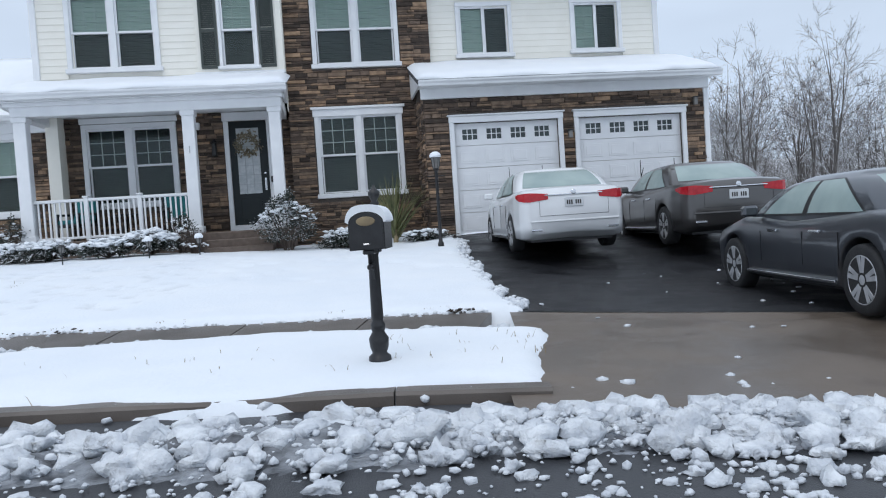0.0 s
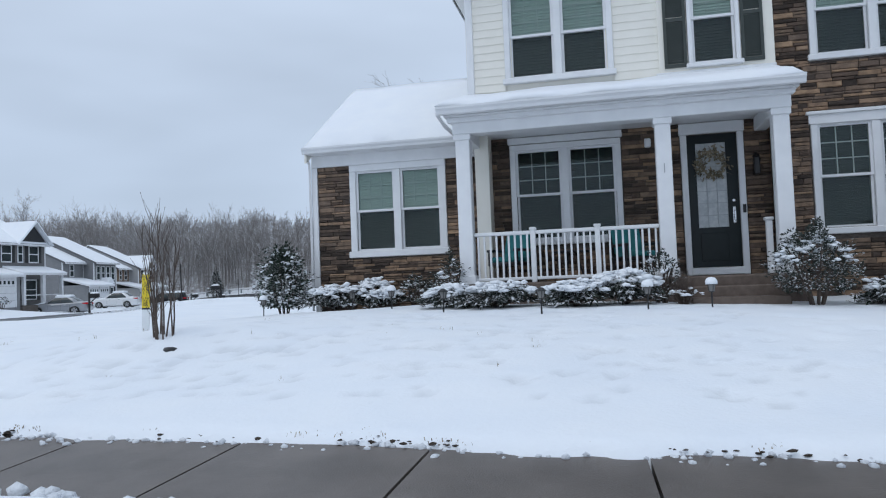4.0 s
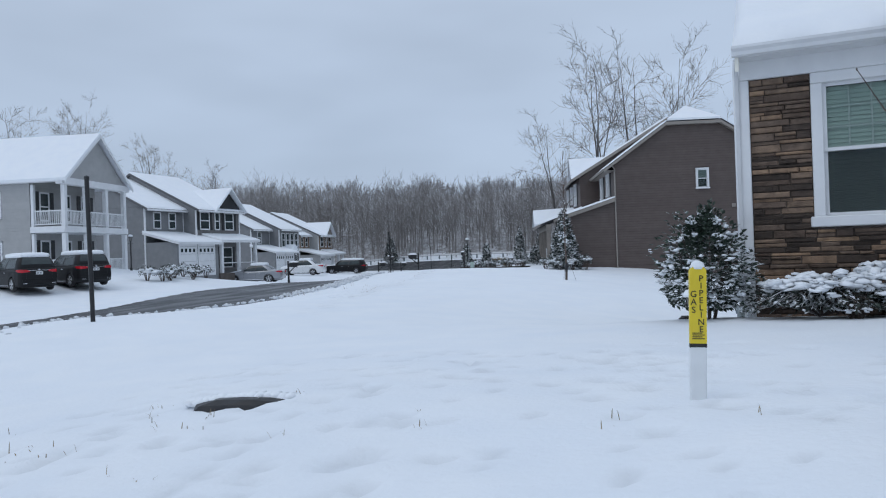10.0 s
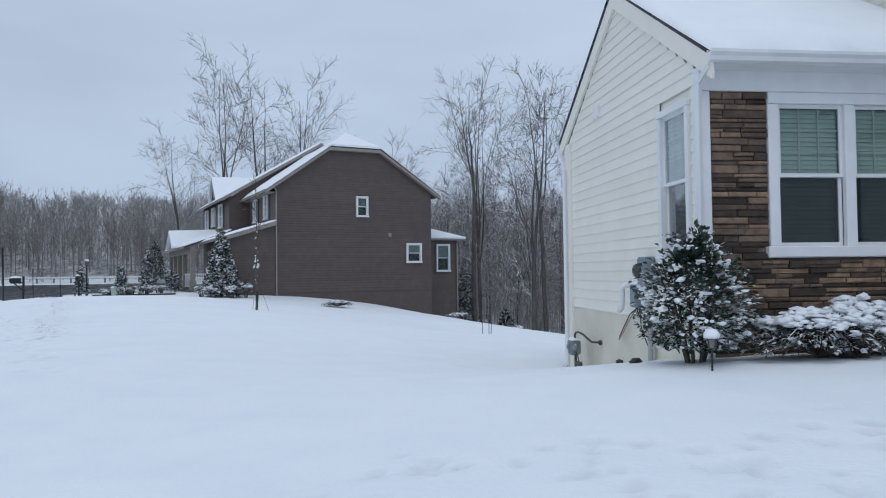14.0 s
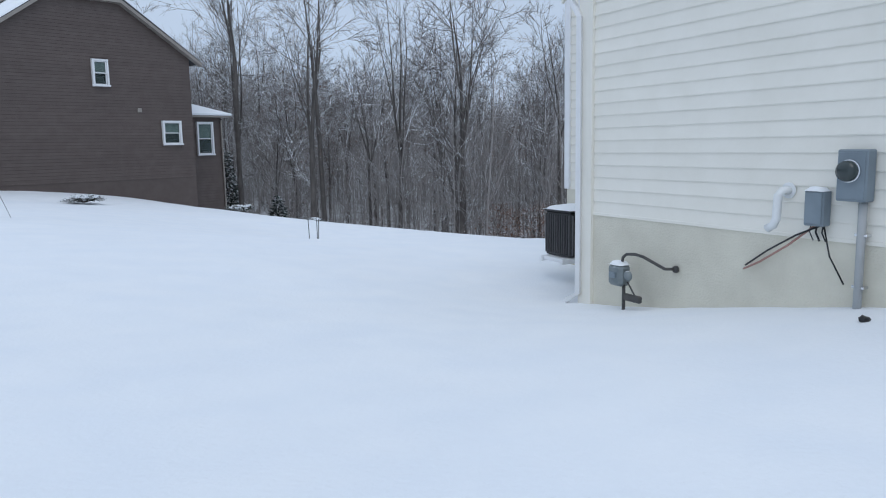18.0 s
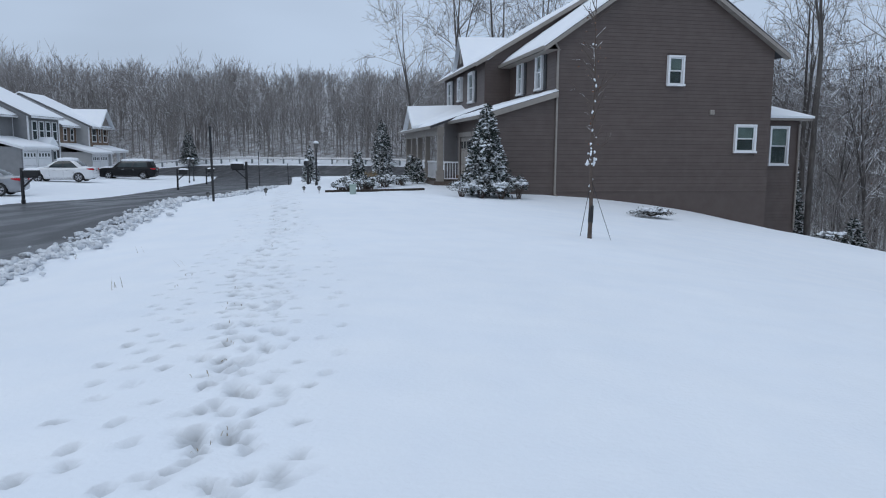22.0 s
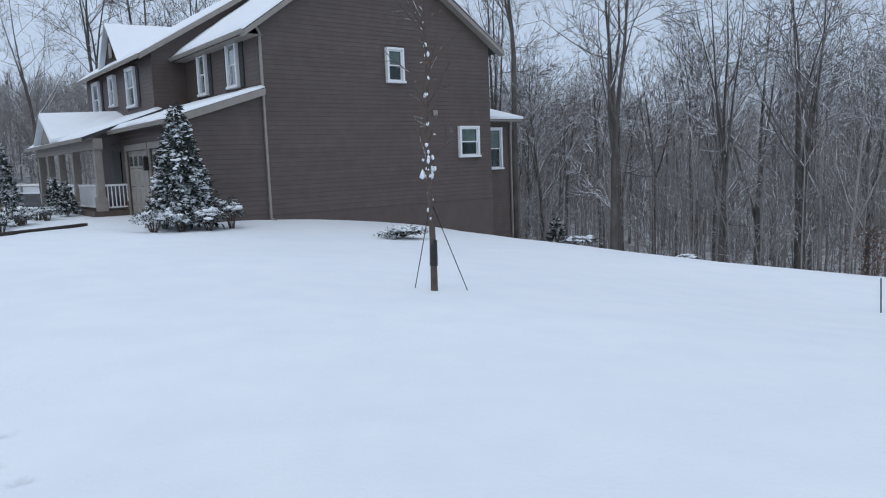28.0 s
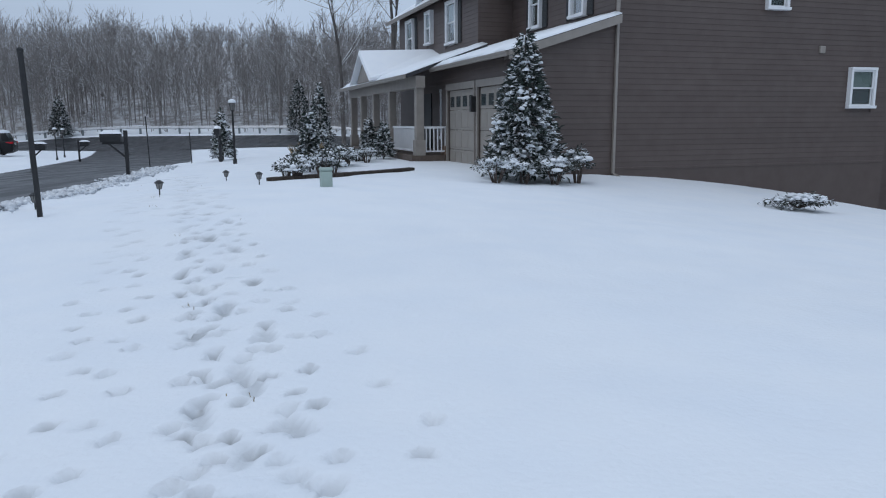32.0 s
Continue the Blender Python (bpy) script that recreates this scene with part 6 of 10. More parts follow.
gutter(H2, b2(UP - 0.5, 5.7, 3.53), b2(UP - 0.5, 16.8, 3.53), Vector(b2(-1, 0, 0)) - Vector(b2(0, 0, 0)), M_BROWNTRIM)
part("porch_floor", MB().add([b2(UP - 0.3, 5.8, 0.3), b2(UT, 5.8, 0.3), b2(UT, 16.6, 0.3), b2(UP - 0.3, 16.6, 0.3), b2(UP - 0.3, 5.8, 1.0), b2(UT, 5.8, 1.0), b2(UT, 16.6, 1.0), b2(UP - 0.3, 16.6, 1.0)],
                             [(0, 1, 5, 4), (1, 2, 6, 5), (2, 3, 7, 6), (3, 0, 4, 7), (4, 5, 6, 7)]), M_BRICKP, H2)
for v in (5.95, 9.4, 12.0, 14.3, 16.4):
    x, y, _ = b2(UP, v, 0)
    c = part("porch_column", MB().bevel_box(-0.13, -0.13, 1.0, 0.13, 0.13, 3.16, 0.012).moved(pose(x, y, 0, 0, 0, H2A)), M_BROWNTRIM, H2)
    part("column_base", MB().bevel_box(-0.17, -0.17, 1.0, 0.17, 0.17, 1.5, 0.012).moved(pose(x, y, 0, 0, 0, H2A)), M_BROWNTRIM, c)
FR2 = front2(UP)
r2 = part("railing", place(FR2, MB().box(-9.3, -0.03, 1.86, -6.05, 0.03, 1.93).box(-9.3, -0.03, 1.1, -6.05, 0.03, 1.15)), M_TRIM, H2, "white porch railing")
for i in range(24):
    part("baluster", place(FR2, MB().box(-9.2 + i * 0.13, -0.015, 1.15, -9.165 + i * 0.13, 0.015, 1.86)), M_TRIM, r2)
FR3 = wall_frame(*b2(UP, 5.9, 0)[:2], 0, H2A)
r3 = part("railing", place(FR3, MB().box(0.1, -0.03, 1.86, 1.0, 0.03, 1.93).box(0.1, -0.03, 1.1, 1.0, 0.03, 1.15)), M_TRIM, H2, "white porch railing")
for i in range(6):
    part("baluster", place(FR3, MB().box(0.2 + i * 0.13, -0.015, 1.15, 0.235 + i * 0.13, 0.015, 1.86)), M_TRIM, r3)
siding(H2, FT2, -6.5, 1.0, 3.6, [(-10.2, 1.4, -8.0, 3.3), (-12.9, 1.0, -11.6, 3.3)], M_BROWN, 0.145, x0=-16.5)
proud_window(FT2, -10.2, -8.0, 1.4, 3.3, 2, 0.13)
part("door", place(FT2, MB().bevel_box(-12.8, -0.01, 1.0, -11.7, 0.03, 3.2, 0.02)), M_DOOR, H2, "dark front door")
# back bay and the hidden walls
FBY = wall_frame(*b2(9.3, 1.8, 0)[:2], 0, H2A)
by_o = [(1.35, 1.85, 2.32, 3.62)]
mb = MB()
wall_boxes(mb, 2.9, -2.0, 3.85, [], 0.2, back=0.02)
part("wall", place(FBY, mb), M_BROWN, H2)
siding(H2, FBY, 2.9, -1.5, 3.85, by_o, M_BROWN, 0.145)
proud_window(FBY, by_o[0][0], by_o[0][2], by_o[0][1], by_o[0][3])
part("bay_soffit", MB().add([b2(9.3, 1.4, 3.86), b2(12.55, 1.4, 3.86), b2(12.55, 8.0, 3.86), b2(9.3, 8.0, 3.86), b2(9.3, 1.4, 3.95), b2(12.55, 1.4, 3.95), b2(12.55, 8.0, 3.95), b2(9.3, 8.0, 3.95)], [(0, 1, 2, 3), (0, 4, 5, 1), (1, 5, 6, 2), (4, 7, 6, 5)]), M_BROWNTRIM, H2)
a_, b_, c_, d_, e_ = (9.2, 1.36), (12.6, 1.36), (12.6, 8.0), (9.2, 8.0), (9.2, 3.4)
part("roof_snow", MB().add([b2(*a_, 3.96), b2(*b_, 3.96), b2(*c_, 3.96), b2(*a_, 4.06), b2(*b_, 4.06), b2(*c_, 4.06), b2(*d_, 5.1), b2(*e_, 5.1)], [(0, 1, 4, 3), (1, 2, 5, 4), (3, 4, 7), (4, 5, 6, 7)]), M_SNOWCAP, H2, "snow on the bay's hipped roof")
mb = MB()
for (ua, va), (ub, vb), z0, z1 in (((12.2, 1.8), (12.2, 7.8), -2.5, 3.85), ((9.46, 0), (9.46, 16.5), -2.0, 6.7), ((UT, 16.5), (9.46, 16.5), -1.5, 6.7)):
    mb.add([b2(ua, va, z0), b2(ub, vb, z0), b2(ub, vb, z1), b2(ua, va, z1)], [(0, 1, 2, 3)])
wl2 = part("wall", mb, M_BROWN, H2)
# small gable over the porch's entrance
part("porch_gable", MB().add([b2(UP - 0.52, 10.1, 3.6), b2(UP - 0.52, 13.1, 3.6), b2(UP - 0.52, 11.6, 4.62), b2(UP - 0.40, 10.1, 3.6), b2(UP - 0.40, 13.1, 3.6), b2(UP - 0.40, 11.6, 4.62)], [(0, 1, 2), (5, 4, 3), (0, 3, 4, 1)]), M_BROWNTRIM, H2)
for va in (9.8, 13.4):
    part("roof_snow", MB().add([b2(UP - 0.75, va, 3.55), b2(UT, va, 4.3), b2(UT, 11.6, 4.78), b2(UP - 0.75, 11.6, 4.66), b2(UP - 0.72, va, 3.68), b2(UT, va, 4.42), b2(UT, 11.6, 4.92), b2(UP - 0.72, 11.6, 4.80)], [(0, 1, 2, 3), (4, 5, 6, 7), (0, 3, 7, 4), (0, 4, 5, 1)]), M_SNOWCAP, H2)

# ---------------------------------------------------------------- trees and shrubs
def bend(d, rng, amount):
    v = Vector((d.x + rng.gauss(0, amount), d.y + rng.gauss(0, amount), d.z + rng.gauss(0, amount * 0.7)))
    return v.normalized()


def side_way(d, rng, angle):
    """A way that leaves d by an angle in degrees, round it by chance."""
    a = d.orthogonal().normalized()
    b = d.cross(a)
    t = rng.uniform(0, 2 * math.pi)
    k = radians(angle)
    return (d * math.cos(k) + (a * math.cos(t) + b * math.sin(t)) * math.sin(k)).normalized()


def along(pts, t):
    k = t * (len(pts) - 1)
    i = min(len(pts) - 2, int(k))
    return pts[i].lerp(pts[i + 1], k - i), (pts[i + 1] - pts[i]).normalized()


def bare_tree(seed, h, r, limbs=14, twigs=6, tips=5, first=0.34, lean=0.03):
    """A leafless tree: its trunk, and its limbs, branches and twigs."""
    rng = random.Random(seed)
    trunk, crown = MB(), MB()
    pts, rad, d, p = [], [], Vector((rng.gauss(0, lean), rng.gauss(0, lean), 1)).normalized(), Vector((0, 0, -0.3))
    n = 9
    for i in range(n + 1):
        pts.append(p.copy())
        rad.append(r * (1.25 if i == 0 else 1.0) * (1 - 0.86 * (i / n) ** 1.15))
        d = bend(d, rng, 0.05)
        d.z = max(d.z, 0.8)
        p = p + d.normalized() * (h * 0.93 / n)
    trunk.tube(pts, rad, 7)

    def at(t):
        k = t * n
        i = min(n - 1, int(k))
        return pts[i].lerp(pts[i + 1], k - i), rad[i] + (rad[i + 1] - rad[i]) * (k - i), (pts[i + 1] - pts[i]).normalized()

    for i in range(limbs):
        t = first + (0.97 - first) * (i + rng.uniform(0, 0.8)) / limbs
        q, rr, dd = at(t)
        w = side_way(dd, rng, rng.uniform(28, 58))
        w.z = abs(w.z) * 0.8 + 0.28
        w.normalize()
        ln = h * rng.uniform(0.16, 0.30) * (1.15 - 0.75 * (t - first) / (1 - first))
        lr = max(0.016, rr * rng.uniform(0.32, 0.5))
        lp, lrad, e, c = [], [], w, q.copy()
        m = 4
        for j in range(m + 1):
            lp.append(c.copy())
            lrad.append(lr * (1 - 0.8 * j / m))
            e = bend(e, rng, 0.13)
            e.z += 0.07
            e.normalize()
            c = c + e * (ln / m)
        crown.tube(lp, lrad, 5, False)
        for j in range(twigs):
            k = rng.uniform(0.22, 1.0) * m
            a = min(m - 1, int(k))
            q2 = lp[a].lerp(lp[a + 1], k - a)
            d2 = (lp[a + 1] - lp[a]).normalized()
            w2 = side_way(d2, rng, rng.uniform(25, 60))
            w2.z = w2.z * 0.7 + 0.22
            w2.normalize()
            l2 = ln * rng.uniform(0.28, 0.55)
            r2 = max(0.016 if h > 10 else 0.011 * min(1, h / 6 + 0.2), lr * 0.30)
            mid = q2 + w2 * l2 * 0.5 + Vector((rng.gauss(0, 0.05), rng.gauss(0, 0.05), 0.04)) * l2
            end = mid + bend(w2, rng, 0.2) * l2 * 0.5
            crown.tube([q2, mid, end], [r2, r2 * 0.75, r2 * 0.4], 3, False)
            for s in range(tips):
                k3 = rng.uniform(0.15, 1.0)
                q3 = q2.lerp(mid, k3 * 2) if k3 < 0.5 else mid.lerp(end, k3 * 2 - 1)
                w3 = side_way(w2, rng, rng.uniform(22, 62))
                w3.z += 0.12
                l3 = l2 * rng.uniform(0.3, 0.62)
                crown.tube([q3, q3 + w3.normalized() * l3], [r2 * 0.62, r2 * 0.28], 3, False)
    return trunk, crown


def leaf(mb, p, d, up, ln, w):
    """A bent leaf of two halves."""
    s = d.cross(up)
    if s.length < 1e-3:
        s = d.orthogonal()
    s = s.normalized() * w
    u = s.cross(d).normalized()
    m = p + d * ln * 0.5 + u * ln * 0.10
    mb.add([tuple(p), tuple(m + s), tuple(p + d * ln), tuple(m - s), tuple(m - u * ln * 0.06)], [(0, 4, 1), (1, 4, 2), (2, 4, 3), (3, 4, 0)])


def bush(seed, rx, ry, rz, n, ln, w, spread=0.6, hollow=0.55, base=0.1, droop=0.0, peak=0.0, low=-0.15):
    """A clump of leaves about short stems, uneven in outline, standing on z = 0."""
    rng = random.Random(seed)
    leaves, stems = MB(), MB()
    lobes = [(rng.gauss(0, 0.33) * rx, rng.gauss(0, 0.33) * ry, rng.uniform(0.45, 1.0)) for _ in range(9)]
    for _ in range(n):
        t, c = rng.uniform(0, 2 * math.pi), rng.uniform(low, 1.0)
        k = rng.uniform(hollow, 1.0)
        s = math.sqrt(max(0.35 if c < 0 else 0, 1 - c * c))
        v = Vector((s * math.cos(t), s * math.sin(t), c))
        bulge = 1 + 0.30 * noise.noise(v * 2.1 + Vector((seed, seed * 0.7, 0)))
        taper = 1 - peak * max(0.0, c)
        p = Vector((v.x * rx * k * bulge * taper, v.y * ry * k * bulge * taper, base + (0.5 + 0.5 * c) * rz * (0.75 + 0.25 * k) * bulge))
        d = Vector((v.x + rng.gauss(0, spread), v.y + rng.gauss(0, spread), v.z * 0.6 + rng.gauss(0.1 - droop, spread * 0.6))).normalized()
        leaf(leaves, p, d, Vector((rng.gauss(0, 0.5), rng.gauss(0, 0.5), 1)), ln * rng.uniform(0.7, 1.3), w * rng.uniform(0.7, 1.3))
    for i in range(9):
        t = 2 * math.pi * i / 9 + rng.uniform(-0.3, 0.3)
        stems.tube([(0.05 * math.cos(t), 0.05 * math.sin(t), -0.08), (0.35 * rx * math.cos(t), 0.35 * ry * math.sin(t), rz * 0.45), (0.6 * rx * math.cos(t), 0.6 * ry * math.sin(t), rz * 0.8)], [0.018, 0.012, 0.005], 4, False)
    return leaves, stems


def spreader(seed, rx, ry, rz, sprays, needles=16):
    """A spreading juniper: arching sprays set with short needle tufts."""
    rng = random.Random(seed)
    leaves, stems = MB(), MB()
    for i in range(sprays):
        t = rng.uniform(0, 2 * math.pi)
        k = rng.uniform(0.35, 1.0)
        lift = rng.uniform(0.35, 1.0)
        a = Vector((0, 0, 0.02))
        b = Vector((rx * k * 0.55 * math.cos(t), ry * k * 0.55 * math.sin(t), rz * lift * (1.05 - 0.35 * k)))
        c = Vector((rx * k * math.cos(t), ry * k * math.sin(t), max(0.05, rz * lift * (0.95 - 0.55 * k))))
        stems.tube([a, b, c], [0.012, 0.008, 0.003], 3, False)
        for j in range(needles):
            u = rng.uniform(0.3, 1.05)
            p = a.lerp(b, u * 2) if u < 0.5 else b.lerp(c, u * 2 - 1)
            p = p + Vector((rng.gauss(0, 0.03), rng.gauss(0, 0.03), rng.gauss(0, 0.02)))
            d = ((c - b).normalized() + Vector((rng.gauss(0, 0.55), rng.gauss(0, 0.55), rng.gauss(0.18, 0.4)))).normalized()
            leaf(leaves, p, d, Vector((rng.gauss(0, 0.4), rng.gauss(0, 0.4), 1)), rng.uniform(0.06, 0.13), rng.uniform(0.012, 0.026))
    return leaves, stems


def conifer(seed, h, r, n, ln=0.22, w=0.05):
    """A cone of drooping sprays about a trunk, ragged at its rim."""
    rng = random.Random(seed)
    leaves, trunk = MB(), MB()
    trunk.tube([(0, 0, -0.15), (0.01, 0, h * 0.5), (0, 0, h * 0.97)], [r * 0.09, r * 0.06, 0.008], 6)
    for i in range(n):
        z = h * (0.04 + 0.96 * (1 - math.sqrt(rng.random())) ** 0.85)
        t = rng.uniform(0, 2 * math.pi)
        rr = r * (1 - z / h) ** 0.82 * (1 + 0.25 * noise.noise(Vector((math.cos(t) * 1.6, math.sin(t) * 1.6, z * 1.4 + seed)))) * rng.uniform(0.45, 1.04)
        p = Vector((rr * math.cos(t), rr * math.sin(t), z))
        d = Vector((math.cos(t) + rng.gauss(0, 0.5), math.sin(t) + rng.gauss(0, 0.5), rng.gauss(0.05, 0.5))).normalized()
        leaf(leaves, p, d, Vector((rng.gauss(0, 0.45), rng.gauss(0, 0.45), 1)), ln * rng.uniform(0.6, 1.3), w * rng.uniform(0.7, 1.3))
    return leaves, trunk


def grown(name, label, category, crown, stem, m_crown, m_stem, at, names=("foliage", "stem"), group="", snow_caps=None):
    ob = thing(name, label, category, pose(at[0], at[1], at[2] if len(at) > 2 else land(at[0], at[1]) + 0.05), group)
    part(names[0], crown, m_crown, ob, world_space=False)
    part(names[1], stem, m_stem, ob, world_space=False, kind="stuff" if names[1] == "stem" else "")
    if snow_caps is not None:
        part("snow_cap", snow_caps, M_SNOWCAP, ob, "lumps of settled snow", smooth=True, world_space=False, kind="stuff")
    return ob


def caps(seed, rx, ry, rz, n, size):
    """Ragged lumps of snow caught on top of a shrub."""
    rng = random.Random(seed)
    mb = MB()
    for _ in range(n):
        t, k = rng.uniform(0, 2 * math.pi), math.sqrt(rng.random()) * 0.95
        z = rz * (0.50 + 0.42 * math.sqrt(max(0, 1 - k * k))) * (0.85 + 0.25 * rng.random())
        for j in range(3):
            s = size * rng.uniform(0.4, 1.2)
            lump(mb, (rx * k * math.cos(t) + rng.gauss(0, size * 0.8), ry * k * math.sin(t) + rng.gauss(0, size * 0.8), z - 0.02 + rng.gauss(0, 0.012)), (s * 1.2, s * rng.uniform(0.7, 1.2), s * rng.uniform(0.35, 0.6)), rng, 0.5)
    return mb


def tufts(seed, h, r, n, size, low=0.06, bow=0.82, full=0.0):
    """Clumps of snow held by the outer sprays, over the whole height of a cone or an egg."""
    rng = random.Random(seed)
    mb = MB()
    for _ in range(n):
        f = low + (1 - low) * (1 - math.sqrt(rng.random()) if not full else rng.random())
        t = rng.uniform(0, 2 * math.pi)
        rr = r * ((1 - f) ** bow if not full else math.sqrt(max(0.05, 1 - (2 * f - 1) ** 2)) * (1 - full * max(0.0, 2 * f - 1))) * rng.uniform(0.72, 1.05)
        for j in range(2):
            s = size * rng.uniform(0.35, 1.15)
            lump(mb, (rr * math.cos(t) + rng.gauss(0, size * 0.7), rr * math.sin(t) + rng.gauss(0, size * 0.7), h * f + rng.gauss(0, size * 0.3)), (s * rng.uniform(0.7, 1.3), s * rng.uniform(0.7, 1.3), s * rng.uniform(0.4, 0.75)), rng, 0.5)
    return mb


# planting before the cream house
lv, st = bush(21, 0.60, 0.56, 1.32, 4200, 0.07, 0.023, base=0.04, peak=0.45, hollow=0.3, low=-0.7)
grown("holly_bush", "dark green holly bush dusted with snow at the house corner", "bush", lv, st, M_HOLLY, M_TWIG, (-10.95, 17.68, 0.86), snow_caps=tufts(3, 1.36, 0.56, 190, 0.036, 0.15, 0.8, 0.45))
juniper = []
for k, (x, y, rx, ry, rz, s) in enumerate(((-9.75, 17.45, 0.78, 0.55, 0.52, 110), (-8.85, 17.55, 0.5, 0.4, 0.38, 60), (-7.0, 15.2, 0.55, 0.45, 0.38, 80), (-6.25, 15.0, 0.72, 0.5, 0.40, 100), (-5.15, 14.75, 0.55, 0.45, 0.40, 80), (-4.45, 15.0, 0.6, 0.5, 0.52, 100), (-9.1, 17.75, 0.45, 0.36, 0.62, 60))):
    lv, st = spreader(40 + k, rx, ry, rz, s)
    grown("juniper", "spreading juniper with snow lying on its sprays before the porch", "bush", lv, st, M_JUNIPER, M_TWIG, (x, y), group="junipers before the porch", snow_caps=caps(60 + k, rx * 0.78, ry * 0.78, rz, int(120 * rx), 0.058))
for k, (x, y, rx, rz, pk) in enumerate(((-7.12, 15.75, 0.28, 0.80, 0.55), (-3.95, 15.3, 0.34, 0.72, 0.35), (-8.3, 17.8, 0.33, 0.55, 0.2), (-7.75, 17.75, 0.36, 0.6, 0.1))):
    lv, st = bush(80 + k, rx, rx, rz, 900, 0.05, 0.013, base=0.03, peak=pk, spread=0.9, low=-0.7)
    grown("boxwood", "small upright evergreen flecked with snow beside the porch", "bush", lv, st, M_JUNIPER, M_TWIG, (x, y), group="small evergreens by the porch", snow_caps=caps(90 + k, rx * 0.8, rx * 0.8, rz, 10, 0.035))
for k, (x, y, rx, rz) in enumerate(((-3.68, 15.0, 0.36, 0.36), (-9.4, 17.3, 0.3, 0.25))):
    rng = random.Random(k + 70)
    tw = MB()
    for i in range(170):
        t, a = rng.uniform(0, 2 * math.pi), rng.uniform(0, 0.75)
        d = Vector((math.cos(t) * a, math.sin(t) * a, 1)).normalized()
        e = d * rng.uniform(0.5, 1.1) * rz * 1.3
        tw.tube([(0.1 * d.x, 0.1 * d.y, 0), tuple(e * 0.5 + Vector((rng.gauss(0, 0.03), rng.gauss(0, 0.03), 0))), tuple(e)], [0.005, 0.004, 0.002], 3, False)
    ob = thing("deciduous_shrub", "bare twiggy shrub with snow in it", "bush", pose(x, y, land(x, y) + 0.03))
    part("branchwork", tw, M_TWIG, ob, world_space=False, kind="stuff")
    part("snow_cap", caps(k + 5, rx * 0.7, rx * 0.7, rz * 0.8, 14, 0.03), M_SNOWCAP, ob, smooth=True, world_space=False, kind="stuff")
lv, st = bush(95, 0.60, 0.55, 1.02, 3400, 0.055, 0.014, base=0.02, peak=0.5, spread=0.9, low=-0.6)
grown("evergreen_shrub", "large rounded evergreen shrub white with snow beside the steps", "bush", lv, st, M_JUNIPER, M_TWIG, (-1.96, 15.05), snow_caps=caps(96, 0.52, 0.45, 0.98, 60, 0.045))
lv, st = spreader(97, 0.58, 0.45, 0.42, 100)
grown("juniper", "low dark juniper under a cap of snow", "bush", lv, st, M_JUNIPER, M_TWIG, (-0.85, 15.3), group="junipers before the porch", snow_caps=caps(98, 0.5, 0.36, 0.44, 50, 0.045))
rng = random.Random(4)
yu = MB()
for i in range(95):
    t, a = rng.uniform(0, 2 * math.pi), rng.uniform(0.05, 0.95)
    d = Vector((math.cos(t) * a, math.sin(t) * a, rng.uniform(0.7, 1.1))).normalized()
    ln = rng.uniform(0.85, 1.4)
    z0 = rng.uniform(0.05, 0.45)
    s = Vector((-math.sin(t), math.cos(t), 0)) * 0.022
    p0, p1, p2 = Vector((0, 0, z0)), Vector((0, 0, z0)) + d * ln * 0.55, Vector((0, 0, z0)) + d * ln - Vector((0, 0, 0.12 * a * ln))
    yu.add([tuple(p0 - s), tuple(p0 + s), tuple(p1 + s * 0.9), tuple(p1 - s * 0.9), tuple(p2), tuple(p1 + Vector((0, 0, -0.012)))], [(0, 1, 5), (1, 2, 5), (0, 5, 3), (2, 4, 5), (3, 5, 4)])
ob = thing("yucca", "tall spiky green and straw yucca by the stone wall", "plant", pose(0.12, 15.6, land(0.12, 15.6)) @ Matrix.Scale(0.95, 4))
part("leaves", yu, M_YUCCA, ob, world_space=False)
part("stem", MB().tube([(0, 0, -0.1), (0.02, 0, 0.3), (0, 0.01, 0.6)], [0.06, 0.05, 0.03], 7), M_STRAW, ob, world_space=False)
lv, st = spreader(99, 0.5, 0.3, 0.22, 50)
grown("juniper", "low snowy groundcover at the driveway's edge", "bush", lv, st, M_JUNIPER, M_TWIG, (0.75, 15.35), snow_caps=caps(100, 0.5, 0.3, 0.25, 18, 0.06))
# bare multi-stemmed shrub on the lawn
rng = random.Random(8)
tw = MB()
ob = thing("crape_myrtle", "bare many-stemmed shrub standing in the snowy lawn", "shrub", pose(-9.48, 11.47, land(-9.48, 11.47) + 0.05))
for i in range(13):
    t, a = 2 * math.pi * i / 13 + rng.uniform(-0.2, 0.2), rng.uniform(0.01, 0.06)
    base_ = Vector((0.15 * math.cos(t) * rng.uniform(0.3, 1), 0.15 * math.sin(t) * rng.uniform(0.3, 1), -0.05))
    d = Vector((math.cos(t) * a, math.sin(t) * a, 1)).normalized()
    pts, p = [base_], base_.copy()
    hgt = rng.uniform(0.95, 1.5)
    for j in range(5):
        d = bend(d, rng, 0.045)
        p = p + d * hgt / 5
        pts.append(p.copy())
    part("stem", MB().tube(pts, [0.010, 0.009, 0.007, 0.005, 0.004, 0.002], 5), M_TWIG, ob, world_space=False)
    for j in range(7):
        k = rng.randint(1, 4)
        q = pts[k].lerp(pts[k + 1], rng.random())
        w = side_way(d, rng, rng.uniform(20, 45))
        e = q + w * rng.uniform(0.10, 0.28) + Vector((0, 0, 0.1))
        tw.tube([q, q.lerp(e, 0.5) + Vector((0, 0, -0.02)), e], [0.004, 0.003, 0.0015], 4, False)
        lump(tw, tuple(e), (0.004, 0.004, 0.008), rng, 0.2)
part("crown", tw, M_TWIG, ob, world_space=False, kind="stuff")
